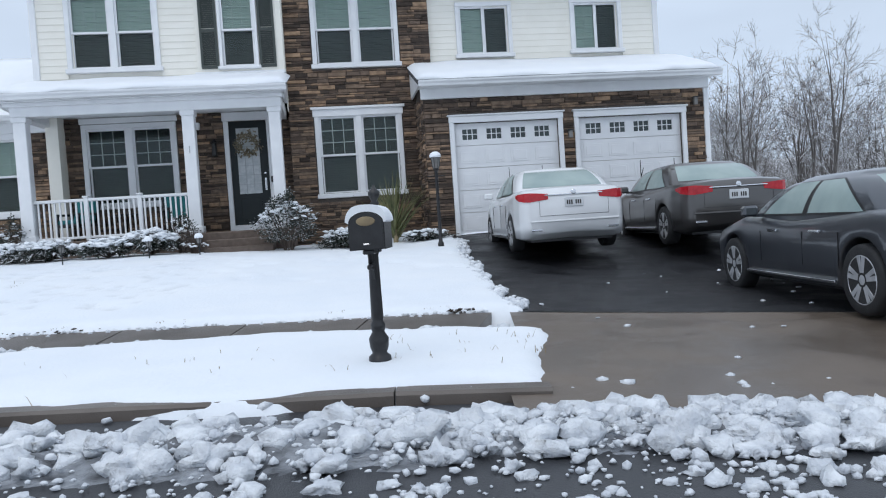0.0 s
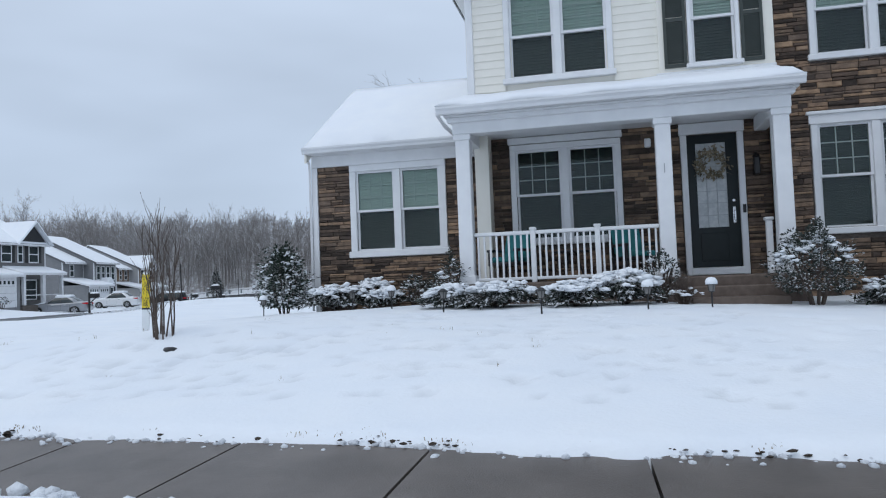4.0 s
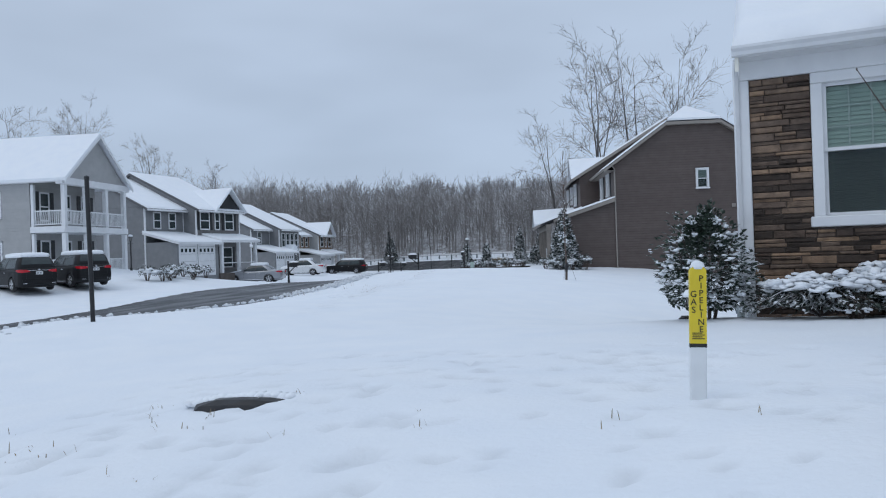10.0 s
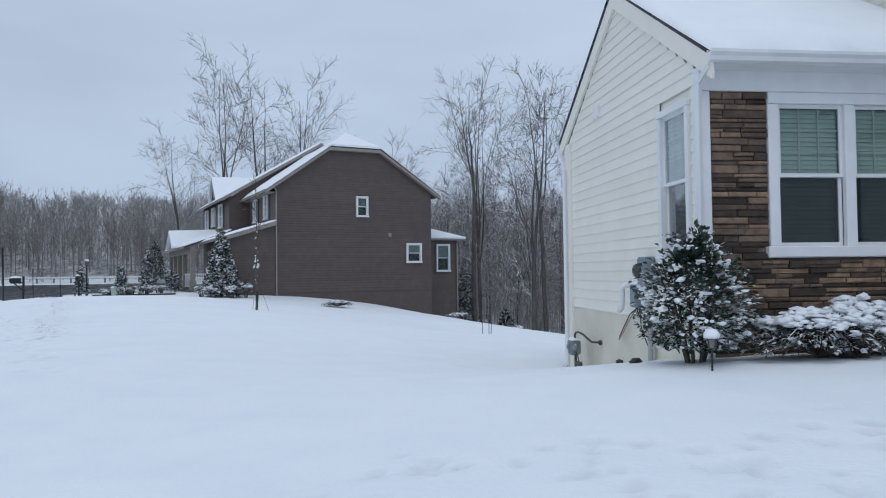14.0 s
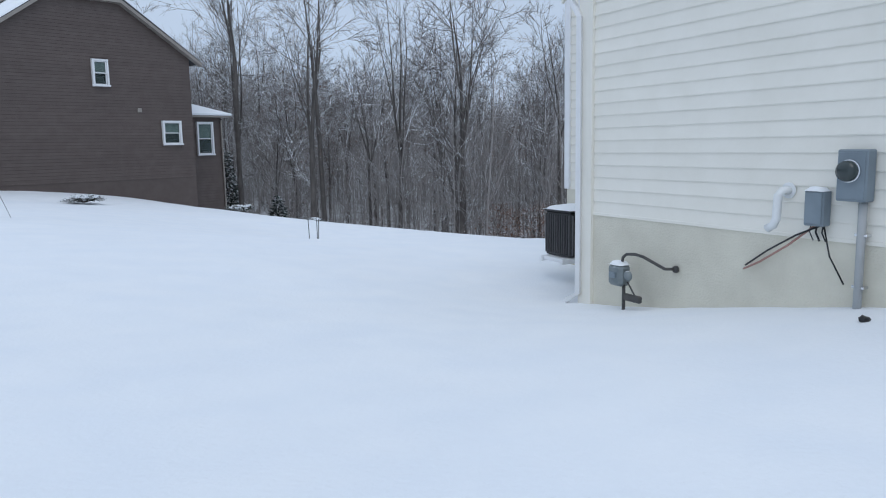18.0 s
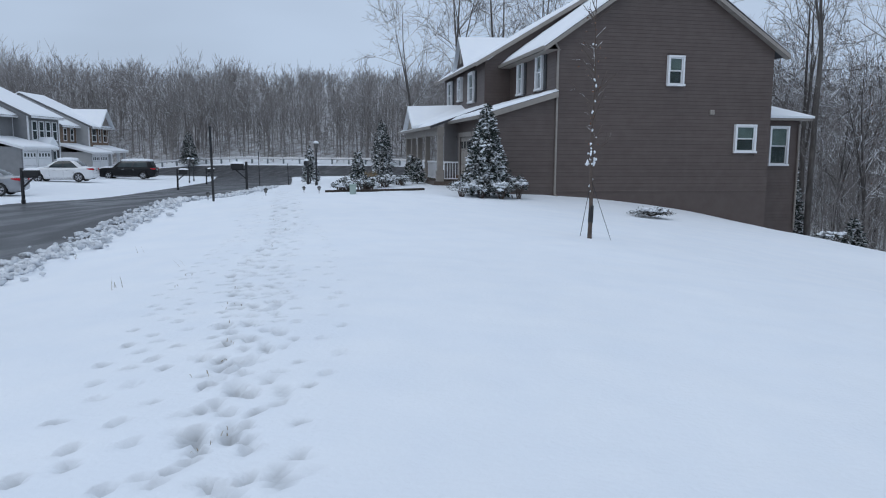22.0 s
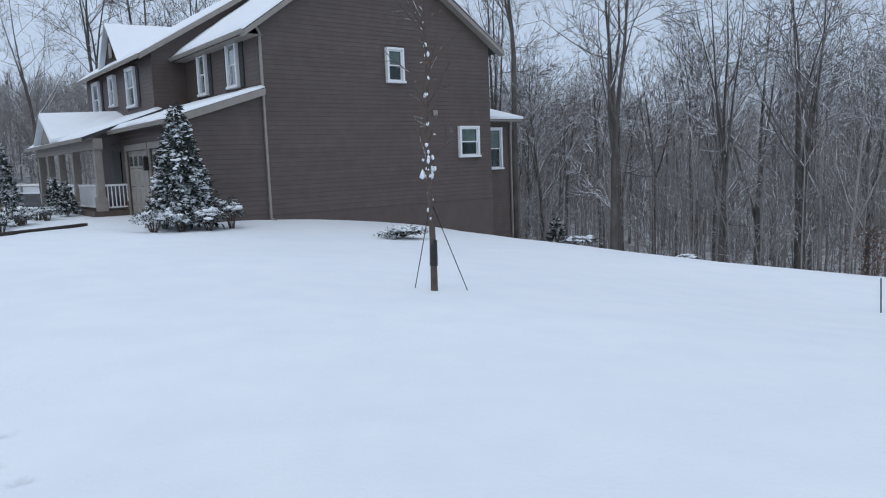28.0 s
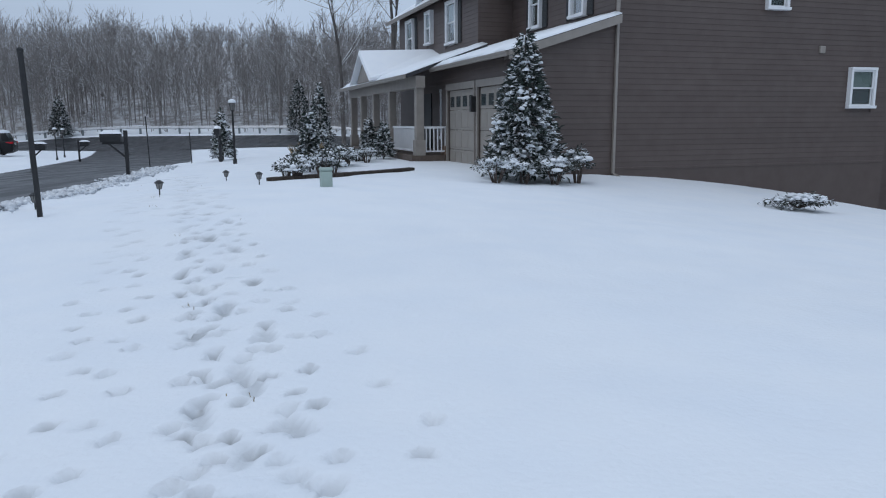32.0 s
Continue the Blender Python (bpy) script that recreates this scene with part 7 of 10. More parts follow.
# planting round the brown house
lv, st = conifer(31, 3.45, 0.95, 3800, 0.20, 0.045)
grown("arborvitae", "tall cone-shaped evergreen hung with snow beside the garage", "tree", lv, st, M_EVERGREEN, M_BARK, (-21.2, 48.95, 0.66), ("crown", "trunk"), snow_caps=tufts(32, 3.45, 0.95, 330, 0.075))
for k, (x, y, r, h) in enumerate(((-21.9, 47.6, 0.52, 0.55), (-20.55, 48.25, 0.48, 0.6), (-19.95, 48.9, 0.36, 0.75), (-21.25, 48.1, 0.4, 0.45))):
    lv, st = bush(140 + k, r, r, h, 700, 0.07, 0.02, base=0.0, spread=0.9)
    grown("boxwood", "rounded evergreen shrub capped with snow", "bush", lv, st, M_JUNIPER, M_TWIG, (x, y), group="shrubs round the tall evergreen", snow_caps=caps(150 + k, r * 0.8, r * 0.8, h, 22, 0.08))
for k, (x, y, rx, rz) in enumerate(((-15.3, 47.75, 0.78, 0.36), (-9.0, 49.0, 0.75, 0.30), (-6.2, 47.2, 0.4, 0.22))):
    lv, st = spreader(160 + k, rx, rx * 0.8, rz, 90, 12)
    grown("juniper", "flat spreading juniper topped with snow on the lawn", "bush", lv, st, M_JUNIPER, M_TWIG, (x, y), group="junipers on the far lawn", snow_caps=caps(170 + k, rx * 0.7, rx * 0.55, rz, 40, 0.06))
for k, (u, v, h, r) in enumerate(((-5.2, 15.5, 3.0, 0.62), (-4.35, 9.6, 1.35, 0.34), (-4.3, 7.6, 1.25, 0.34), (-7.6, 2.2, 1.5, 0.38), (-9.4, 14.0, 2.0, 0.5))):
    lv, st = conifer(180 + k, h, r, int(650 * h), 0.17, 0.04)
    p = b2(u, v, 0)
    grown("spruce", "small dark conifer flecked with snow before the porch", "tree", lv, st, M_EVERGREEN, M_BARK, (p[0], p[1]), ("crown", "trunk"), group="conifers before the brown house", snow_caps=tufts(250 + k, h, r, int(60 * h), 0.06))
rng = random.Random(77)
for k in range(20):
    f = (k + 0.5) / 20
    u, v = -8.6 + 3.6 * f + rng.gauss(0, 0.25), -1.2 + 9.6 * f + rng.gauss(0, 0.35)
    r = rng.uniform(0.28, 0.5)
    lv, st = bush(190 + k, r, r, r * 1.0, 380, 0.075, 0.02, base=0.0, spread=0.9)
    p = b2(u, v, 0)
    grown("bed_shrub", "low garden shrub heaped with snow in the edged bed", "bush", lv, st, M_JUNIPER, M_TWIG, (p[0], p[1]), group="shrubs in the edged bed", snow_caps=caps(230 + k, r * 0.8, r * 0.8, r, 14, 0.075))
for k, (u, v) in enumerate(((-7.3, 6.5), (-6.9, 7.6), (-6.5, 8.4))):
    g = MB()
    for i in range(150):
        t, a = rng.uniform(0, 2 * math.pi), rng.uniform(0.1, 0.8)
        d = Vector((math.cos(t) * a, math.sin(t) * a, 1)).normalized() * rng.uniform(0.4, 0.8)
        s = Vector((-math.sin(t), math.cos(t), 0)) * 0.012
        g.add([tuple(-s), tuple(s), tuple(d * 0.7 + s), tuple(d - Vector((0, 0, 0.15)) * a)], [(0, 1, 2), (0, 2, 3)])
    p = b2(u, v, 0)
    ob = thing("ornamental_grass", "tan clump of dead ornamental grass", "plant", pose(p[0], p[1], land(p[0], p[1]) + 0.05), "dead grass clumps")
    part("blades", g, M_STRAW, ob, world_space=False)
# edging round the bed
edge_ = thing("bed_edging", "low dark stone edging of the garden bed", "edging")
e0, e1 = np.array([-9.0, -1.9]), np.array([-5.0, 1.6])
for i in range(16):
    p, q = b2(*(e0 + (e1 - e0) * i / 16), 0), b2(*(e0 + (e1 - e0) * (i + 0.94) / 16), 0)
    d = Vector((q[0] - p[0], q[1] - p[1], 0))
    nn = Vector((-d.y, d.x, 0)).normalized() * 0.09
    z = land(p[0], p[1])
    mb = MB().add([(p[0] - nn.x, p[1] - nn.y, z), (q[0] - nn.x, q[1] - nn.y, z), (q[0] + nn.x, q[1] + nn.y, z), (p[0] + nn.x, p[1] + nn.y, z), (p[0] - nn.x, p[1] - nn.y, z + 0.09), (q[0] - nn.x, q[1] - nn.y, z + 0.085), (q[0] + nn.x, q[1] + nn.y, z + 0.09), (p[0] + nn.x, p[1] + nn.y, z + 0.09)],
                  [(0, 1, 5, 4), (1, 2, 6, 5), (2, 3, 7, 6), (3, 0, 4, 7), (4, 5, 6, 7)])
    part("edging_stone", mb, M_SOIL, edge_)
# young staked tree
rng = random.Random(13)
trunk, crown = MB(), MB()
pts = [Vector((0.015 * math.sin(i * 1.3), 0.02 * math.sin(i * 0.9), -0.1 + i * 0.52)) for i in range(11)]
trunk.tube(pts, [0.045 * (1 - i / 11) ** 1.5 + 0.004 for i in range(11)], 8)
for i in range(26):
    k = rng.uniform(1.55 / 0.52, 9.6)
    a = int(k)
    q = pts[a].lerp(pts[a + 1], k - a)
    w = side_way(Vector((0, 0, 1)), rng, rng.uniform(28, 60))
    ln = rng.uniform(0.25, 0.7) if k < 7 else rng.uniform(0.15, 0.4)
    e = q + w * ln + Vector((0, 0, 0.15 * ln))
    crown.tube([q, q.lerp(e, 0.5), e], [0.012, 0.008, 0.004], 4, False)
    for j in range(3):
        q2 = q.lerp(e, rng.uniform(0.3, 1))
        crown.tube([q2, q2 + side_way(w, rng, 40) * 0.18], [0.005, 0.003], 3, False)
ST = thing("young_tree", "slim staked young tree, bare but for dry leaves", "tree", pose(-17.82, 36.72, land(-17.82, 36.72) + 0.04))
part("trunk", trunk, M_TWIG, ST, world_space=False)
part("crown", crown, M_TWIG, ST, world_space=False)
lf = MB()
for i in range(42):
    z = rng.uniform(1.7, 4.6)
    p = Vector((rng.gauss(0, 0.13), rng.gauss(0, 0.13), z))
    leaf(lf, p, Vector((rng.gauss(0, 1), rng.gauss(0, 1), -0.6)).normalized(), Vector((rng.gauss(0, 1), 0.3, 1)), 0.06, 0.02)
part("leaves", lf, M_DRYLEAF, ST, world_space=False)
sc_ = MB()
for i in range(34):
    k = rng.uniform(1.2, 8.5) if i > 12 else rng.gauss(3.3, 0.25)
    q, _ = along(pts, min(0.95, k / 10))
    r = rng.uniform(0.012, 0.026) * (1.5 if i < 12 else 1.0)
    lump(sc_, (q.x + rng.gauss(0, 0.05 if i < 12 else 0.02), q.y + rng.gauss(0, 0.05 if i < 12 else 0.02), q.z), (r, r, r * 1.4), rng, 0.4)
part("snow_cap", sc_, M_SNOWCAP, ST, "lumps of snow in the forks", smooth=True, world_space=False, kind="stuff")
part("trunk_wrap", MB().tube([pts[1] * 0.7, pts[1] * 1.5], [0.054, 0.05], 8), M_BLACK, ST, "black trunk wrap", world_space=False)
for i, (dx, dy) in enumerate(((0.42, -0.12), (-0.18, 0.30))):
    part("guy_wire", MB().tube([(0, 0, 1.15), (dx, dy, -0.05)], 0.006, 4), M_BLACK, ST, world_space=False)
# three stakes left from a planting
for i, (dx, dy) in enumerate(((-0.18, 0.0), (0.02, -0.12), (0.12, 0.08))):
    z = land(-9.58 + dx, 37.03 + dy)
    tagged(part("garden_stake", MB().tube([(-9.58 + dx, 37.03 + dy, z - 0.1), (-9.58 + dx + 0.03 * (i - 1), 37.03 + dy, z + 0.62)], 0.012, 5), M_BLACK), "thin dark stake standing in the snow", "stake", "stakes in the lawn")

# ---------------------------------------------------------------- woods
def shoot(p, d, ln, n, rng, wobble, lift):
    """Points along a shoot that wavers and turns upwards."""
    pts, d = [p.copy()], d.copy()
    for _ in range(n):
        d = bend(d, rng, wobble)
        d.z += lift
        d.normalize()
        p = p + d * (ln / n)
        pts.append(p.copy())
    return pts


def hardwood(seed, h, r, fork, leaders, spread, limbs=7, branches=6, twigs=7):
    """A tall leafless hardwood: a straight trunk that forks into leaders, with limbs, branches and fine twigs."""
    rng = random.Random(seed)
    trunk, crown = MB(), MB()
    up = Vector((rng.gauss(0, 0.012), rng.gauss(0, 0.012), 1)).normalized()
    stem = shoot(Vector((0, 0, -0.4)), up, h * fork + 0.4, 6, rng, 0.012, 0.02)
    trunk.tube(stem, [r * k for k in (1.3, 1.0, 0.95, 0.9, 0.86, 0.82, 0.78)], 7, False)
    bearers = []
    turn = rng.uniform(0, 6.28)
    for i in range(leaders):
        a = turn + 6.283 * i / leaders + rng.gauss(0, 0.3)
        tilt = radians(rng.uniform(0.5, 1.0) * spread * (0.35 if i == 0 else 1.0))
        d = Vector((math.cos(a) * math.sin(tilt), math.sin(a) * math.sin(tilt), math.cos(tilt)))
        q, _ = along(stem, 1.0 if i < 2 else rng.uniform(0.78, 0.97))
        ln = h * (1 - fork) * rng.uniform(0.86, 1.0)
        lead = shoot(q, d, ln, 7, rng, 0.05, 0.045)
        lr = r * (0.66 if i == 0 else 0.52)
        trunk.tube(lead, [max(0.012, lr * (1 - 0.95 * j / 7)) for j in range(8)], 6, False)
        bearers.append((lead, lr, ln, 0.12, limbs))
    bearers.append((stem, r * 0.5, h * 0.42, 0.5, 4))
    for lead, lr, ln, low, count in bearers:
        for j in range(count):
            t = low + (0.98 - low) * (j + rng.random()) / count
            q, d = along(lead, t)
            w = side_way(d, rng, rng.uniform(36, 68))
            w.z = abs(w.z) * 0.8 + 0.16
            w.normalize()
            l1 = ln * rng.uniform(0.30, 0.55) * (1.08 - 0.5 * t)
            r1 = max(0.014, lr * (1 - 0.85 * t) * 0.5)
            limb = shoot(q, w, l1, 4, rng, 0.11, 0.06)
            crown.tube(limb, [max(0.009, r1 * (1 - 0.2 * i)) for i in range(5)], 4, False)
            for _ in range(branches):
                q2, d2 = along(limb, rng.uniform(0.2, 1.0))
                w2 = side_way(d2, rng, rng.uniform(25, 62))
                w2.z += 0.06
                w2.normalize()
                l2 = l1 * rng.uniform(0.28, 0.55)
                br_ = shoot(q2, w2, l2, 2, rng, 0.14, 0.04)
                crown.tube(br_, [0.016, 0.013, 0.008], 3, False)
                for _ in range(twigs):
                    q3, d3 = along(br_, rng.uniform(0.15, 1.0))
                    w3 = side_way(d3, rng, rng.uniform(20, 62))
                    w3.z += 0.06
                    crown.tube([q3, q3 + w3.normalized() * l2 * rng.uniform(0.3, 0.65)], [0.009, 0.0045], 3, False)
    return trunk, crown


WOOD = []
WOOD_H = (19, 21, 17, 22, 18, 20, 16, 23)
for k, (fork, leaders, spread) in enumerate(((0.50, 2, 16), (0.58, 3, 20), (0.38, 3, 22), (0.55, 2, 24), (0.40, 4, 15), (0.62, 3, 24), (0.34, 2, 15), (0.50, 4, 22))):
    trunk, crown = hardwood(300 + k, WOOD_H[k], 0.15 + 0.012 * (k % 4), fork, leaders, spread, (9, 7, 7, 9, 7, 7, 9, 6)[k])
    t = thing("tree", "tall bare hardwood with snow along its limbs", "tree", pose(0, 0, -60), "bare trees of the hollow")
    part("trunk", trunk, M_TRUNK, t, smooth=True, world_space=False)
    part("crown", crown, M_BARK, t, world_space=False)
    WOOD.append(t)
rng = random.Random(55)
# the tall ones by place, the height of their tops and their shape
spots = [(x, y, k, (top - land(x, y)) / WOOD_H[k]) for x, y, top, k in (
    (-30.6, 81.0, 15.0, 6), (-28.2, 90, 24.0, 4), (-24.4, 93, 23.6, 6), (-20.3, 96, 23.6, 4), (-6.2, 60.5, 15.6, 3), (-4.9, 66, 15.5, 4), (-2.9, 57, 14.0, 6), (-1.7, 58.5, 15.3, 0), (2.1, 56, 12.4, 4),
    (5.9, 55, 11.4, 6), (6.7, 56, 12.3, 5), (9.6, 62, 11.0, 2), (14.2, 56, 11.4, 1), (18.0, 56, 13.1, 2), (22.5, 53, 12.5, 0), (28.0, 52, 12.6, 7), (-11, 80, 14.5, 1), (-17.5, 88, 14.2, 5))]
tries = 0
while len(spots) < 114 and tries < 5000:
    tries += 1
    x, y = rng.uniform(-22, 62), rng.uniform(46, 108)
    if y < 52 - 0.12 * x + 0.9 * max(0, -3 - x) or (x < 0 and y < 62) or (x < -6 and y < 72) or (x < -15 and y < 80) or y > 108 - 0.2 * abs(x):
        continue
    if min((x - a) ** 2 + (y - b) ** 2 for a, b, *_ in spots) < 6.0:
        continue
    k = rng.randrange(8)
    # tops of the rest stay under those of the tall ones
    top = 1.4 + math.hypot(x + 14, y - 18) * rng.uniform(0.09, 0.175)
    spots.append((x, y, k, min(1.15, max(0.4, (top - land(x, y)) / WOOD_H[k]))))
for x, y, k, s in ((17, 31, 2, 0.55), (20, 36, 0, 0.62), (15.5, 40, 5, 0.6), (23, 34, 7, 0.55), (26, 40, 3, 0.62), (30, 33, 1, 0.6), (19, 45, 4, 0.7), (24, 47, 6, 0.7), (33, 42, 2, 0.7), (28, 26, 5, 0.5), (36, 30, 0, 0.6), (14, 47, 3, 0.75), (12, 36, 6, 0.5), (31, 22, 2, 0.5)):
    spots.append((x, y, k, s))
for x, y, k, s in ((-61, 42, 0, 0.55), (-64, 50, 2, 0.55), (-74, 72, 4, 0.7), (-70, 66, 1, 0.7), (-78, 84, 5, 0.7), (-58, 30, 3, 0.5), (-66, 36, 1, 0.75), (-69, 41, 4, 0.7), (-64, 33, 6, 0.7), (-72, 52, 0, 0.8), (-68, 56, 7, 0.7), (-74, 60, 3, 0.75)):
    spots.append((x, y, k, s))
for x, y, k, s in spots:
    c = copy_thing(WOOD[k], pose(x, y, land(x, y) - 0.1, rng.gauss(0, 0.7), rng.gauss(0, 0.7), rng.uniform(0, 360)) @ Matrix.Scale(s, 4))
    c.scale = (s, s, s)
for t in WOOD:
    for o in t.children_recursive:
        bpy.data.objects.remove(o)
    bpy.data.objects.remove(t)


def woods(name, label, places, seed, m, heights, r, limbs=9, twigs=4, low=0.35, steep=(16, 40), far=False):
    """Many simple bare trees in one mesh, each a straight stem with steep limbs and twigs."""
    rng = random.Random(seed)
    mb = MB()
    for x, y in places:
        z, h = land(x, y) - 0.2, rng.uniform(*heights)
        if far:
            h = min(h, (1.2 + 0.106 * math.hypot(x + 14, y - 14) - z) * rng.uniform(0.58, 0.98) * (1 + 0.3 * noise.noise(Vector((x * 0.07, y * 0.07, 3.0)))))
            h = max(h, 3.5)
        d = Vector((rng.gauss(0, 0.018), rng.gauss(0, 0.018), 1)).normalized()
        pts = [Vector((x, y, z)) + d * h * t + Vector((rng.gauss(0, 0.14), rng.gauss(0, 0.14), 0)) * t for t in (0, 0.35, 0.7, 1.0)]
        rr = r * rng.uniform(0.6, 1.4)
        mb.tube(pts, [rr, rr * 0.8, rr * 0.5, 0.015], 5, False)
        stems = [pts]
        if heights[1] > 10:
            for _ in range(rng.randint(1, 2)):
                q, _ = along(pts, rng.uniform(0.3, 0.55))
                w = side_way(d, rng, rng.uniform(10, 24))
                top = h * rng.uniform(0.86, 1.0) + z
                q1 = q + w * (top - q.z) * 0.5
                q2 = q + w * (top - q.z) * 0.8
                q2.z = top
                mb.tube([q, q1, q2], [rr * 0.55, rr * 0.4, 0.014], 4, False)
                stems.append([pts[0], q, q1, q2])
        for i in range(limbs):
            pts = stems[i % len(stems)]
            t = low + (0.98 - low) * (i + rng.random()) / limbs
            q, _ = along(pts, 0.333 * t / 0.35 if t < 0.35 else 0.333 + 0.333 * (t - 0.35) / 0.35 if t < 0.7 else 0.667 + 0.333 * (t - 0.7) / 0.3)
            w = side_way(d, rng, rng.uniform(*steep))
            ln = h * rng.uniform(0.20, 0.40) * (1.15 - t * 0.5)
            e = q + w * ln
            e.z += ln * 0.18
            mid = q.lerp(e, 0.5) + Vector((rng.gauss(0, 0.05), rng.gauss(0, 0.05), -0.06)) * ln
            mb.tube([q, mid, e], [max(0.012, rr * 0.36 * (1.1 - t)), 0.015, 0.008], 3, False)
            for s in range(twigs):
                q2 = mid.lerp(e, rng.uniform(-0.5, 1))
                w2 = side_way((e - q).normalized(), rng, rng.uniform(20, 60))
                mb.tube([q2, q2 + (w2 + Vector((0, 0, 0.25))) * ln * rng.uniform(0.25, 0.5)], [0.021, 0.010] if far else [0.011, 0.005], 3, False)
    ob = part(name, mb, m)
    return tagged(ob, label, "woods", kind="stuff")


rng = random.Random(91)
pl = [(rng.uniform(-135, 45), 101 + 46 * rng.random() ** 1.3) for _ in range(1200)]
pl = [(x, y - 0.1 * min(0, x + 20)) for x, y in pl]
woods("far_woods", "grey leafless woods on the rising ground across the road", pl, 92, M_BARKHAZE, (9.0, 15.0), 0.075, 16, 7, 0.26, (20, 56), True)
pl = [(rng.uniform(-135, 30), 100 + 26 * rng.random()) for _ in range(1900)]
pl = [(x, y - 0.1 * min(0, x + 20)) for x, y in pl]
woods("far_thicket", "leafless snow-dusted thicket at the foot of the far woods", pl, 95, M_BARKHAZE, (1.5, 7.5), 0.03, 9, 4, 0.08, (25, 65))
pl = [(rng.uniform(-18, 75), rng.uniform(50, 118)) for _ in range(1150)]
pl = [(x, y) for x, y in pl if y > 53 - 0.1 * x + 0.9 * max(0, -3 - x) and not (x < 0 and y < 64) and not (x < -6 and y < 74)]
woods("thin_woods", "slender bare saplings between the tall trees of the hollow", pl, 93, M_BARKHAZE, (6, 14), 0.055, 11, 5, 0.2, (25, 65))
# undergrowth with rusty leaves that still hang
rng = random.Random(94)
br, rl = MB(), MB()
for i in range(420):
    x, y = rng.uniform(-6, 34), rng.uniform(47.5, 66)
    if y < 50.5 - 0.12 * x + 0.9 * max(0, -3 - x) or (x < 0 and y < 60):
        continue
    z = land(x, y)
    for j in range(5):
        d = Vector((rng.gauss(0, 0.45), rng.gauss(0, 0.45), 1)).normalized() * rng.uniform(0.8, 2.6)
        br.tube([(x, y, z), (x + d.x * 0.5, y + d.y * 0.5, z + d.z * 0.55), (x + d.x, y + d.y, z + d.z)], [0.016, 0.012, 0.005], 3, False)
        if 2 < x < 16 and y < 56 and rng.random() < 0.75:
            for s in range(26):
                q = Vector((x, y, z)) + d * rng.uniform(0.3, 1.0) + Vector((rng.gauss(0, 0.35), rng.gauss(0, 0.35), rng.gauss(0, 0.25)))
                leaf(rl, q, Vector((rng.gauss(0, 1), rng.gauss(0, 1), rng.gauss(-0.3, 0.6))).normalized(), Vector((rng.gauss(0, 0.6), 0.2, 1)), 0.11, 0.04)
for cx, cy, cz, rr_, n in ((-2.0, 60.0, 4.5, 1.5, 420), (3.2, 57.5, 3.0, 1.5, 380), (-1.5, 58.5, 1.5, 1.2, 260), (9.0, 55.0, 2.0, 1.2, 240)):
    for s in range(n):
        q = Vector((cx + rng.gauss(0, rr_), cy + rng.gauss(0, rr_ * 0.6), cz + rng.gauss(0, rr_ * 1.1)))
        leaf(rl, q, Vector((rng.gauss(0, 1), rng.gauss(0, 1), -0.5)).normalized(), Vector((rng.gauss(0, 0.6), 0.2, 1)), 0.10, 0.035)
tagged(part("undergrowth", br, M_TWIG), "tangled leafless undergrowth at the edge of the woods", "undergrowth", kind="stuff")
tagged(part("dry_leaves", rl, M_DRYLEAF), "rusty dead leaves still hanging in the undergrowth", "leaves", kind="stuff")
for k, (x, y, h, r) in enumerate(((-6.6, 62.5, 5.2, 1.1), (-4.0, 60.5, 3.0, 0.9), (-38, 101, 5, 1.3), (-62, 103, 4, 1.1))):
    lv, st = conifer(330 + k, h, r, 2200, 0.28, 0.06)
    grown("pine", "snow-laden young pine at the edge of the woods", "tree", lv, st, M_EVERGREEN, M_BARK, (x, y), ("crown", "trunk"), group="young pines")

# young beeches that keep their rusty leaves, at the crest
for k, (x, y, h, r) in enumerate(((7.0, 52.4, 5.0, 1.5), (7.1, 50.8, 4.2, 1.3), (8.9, 50.3, 4.6, 1.3), (8.7, 48.2, 3.6, 1.2), (10.3, 47.8, 3.8, 1.3), (10.5, 46.5, 3.4, 1.1))):
    trunk, crown = bare_tree(500 + k, h, 0.035, limbs=16, twigs=5, tips=3, first=0.1)
    rng = random.Random(520 + k)
    lf = MB()
    for i in range(1100):
        q = Vector((rng.gauss(0, 0.42) * r, rng.gauss(0, 0.42) * r, h * rng.uniform(0.08, 0.85)))
        leaf(lf, q, Vector((rng.gauss(0, 1), rng.gauss(0, 1), rng.gauss(-0.4, 0.5))).normalized(), Vector((rng.gauss(0, 0.6), 0.2, 1)), 0.11, 0.035)
    ob = thing("beech_sapling", "young beech still hung with rusty dead leaves", "tree", pose(x, y, land(x, y)), "beech saplings")
    part("trunk", trunk, M_BARK, ob, world_space=False)
    part("crown", crown, M_TWIG, ob, world_space=False)
    part("leaves", lf, M_DRYLEAF, ob, "rusty dead leaves", world_space=False)

# ---------------------------------------------------------------- houses across the side street
NARROW = 1.0


def across(mb):
    """Mirrors a mesh, so that its front looks to the street."""
    mb.v = [(a * NARROW, -b, c) for a, b, c in mb.v]
    mb.f = [f[::-1] for f in mb.f]
    return mb


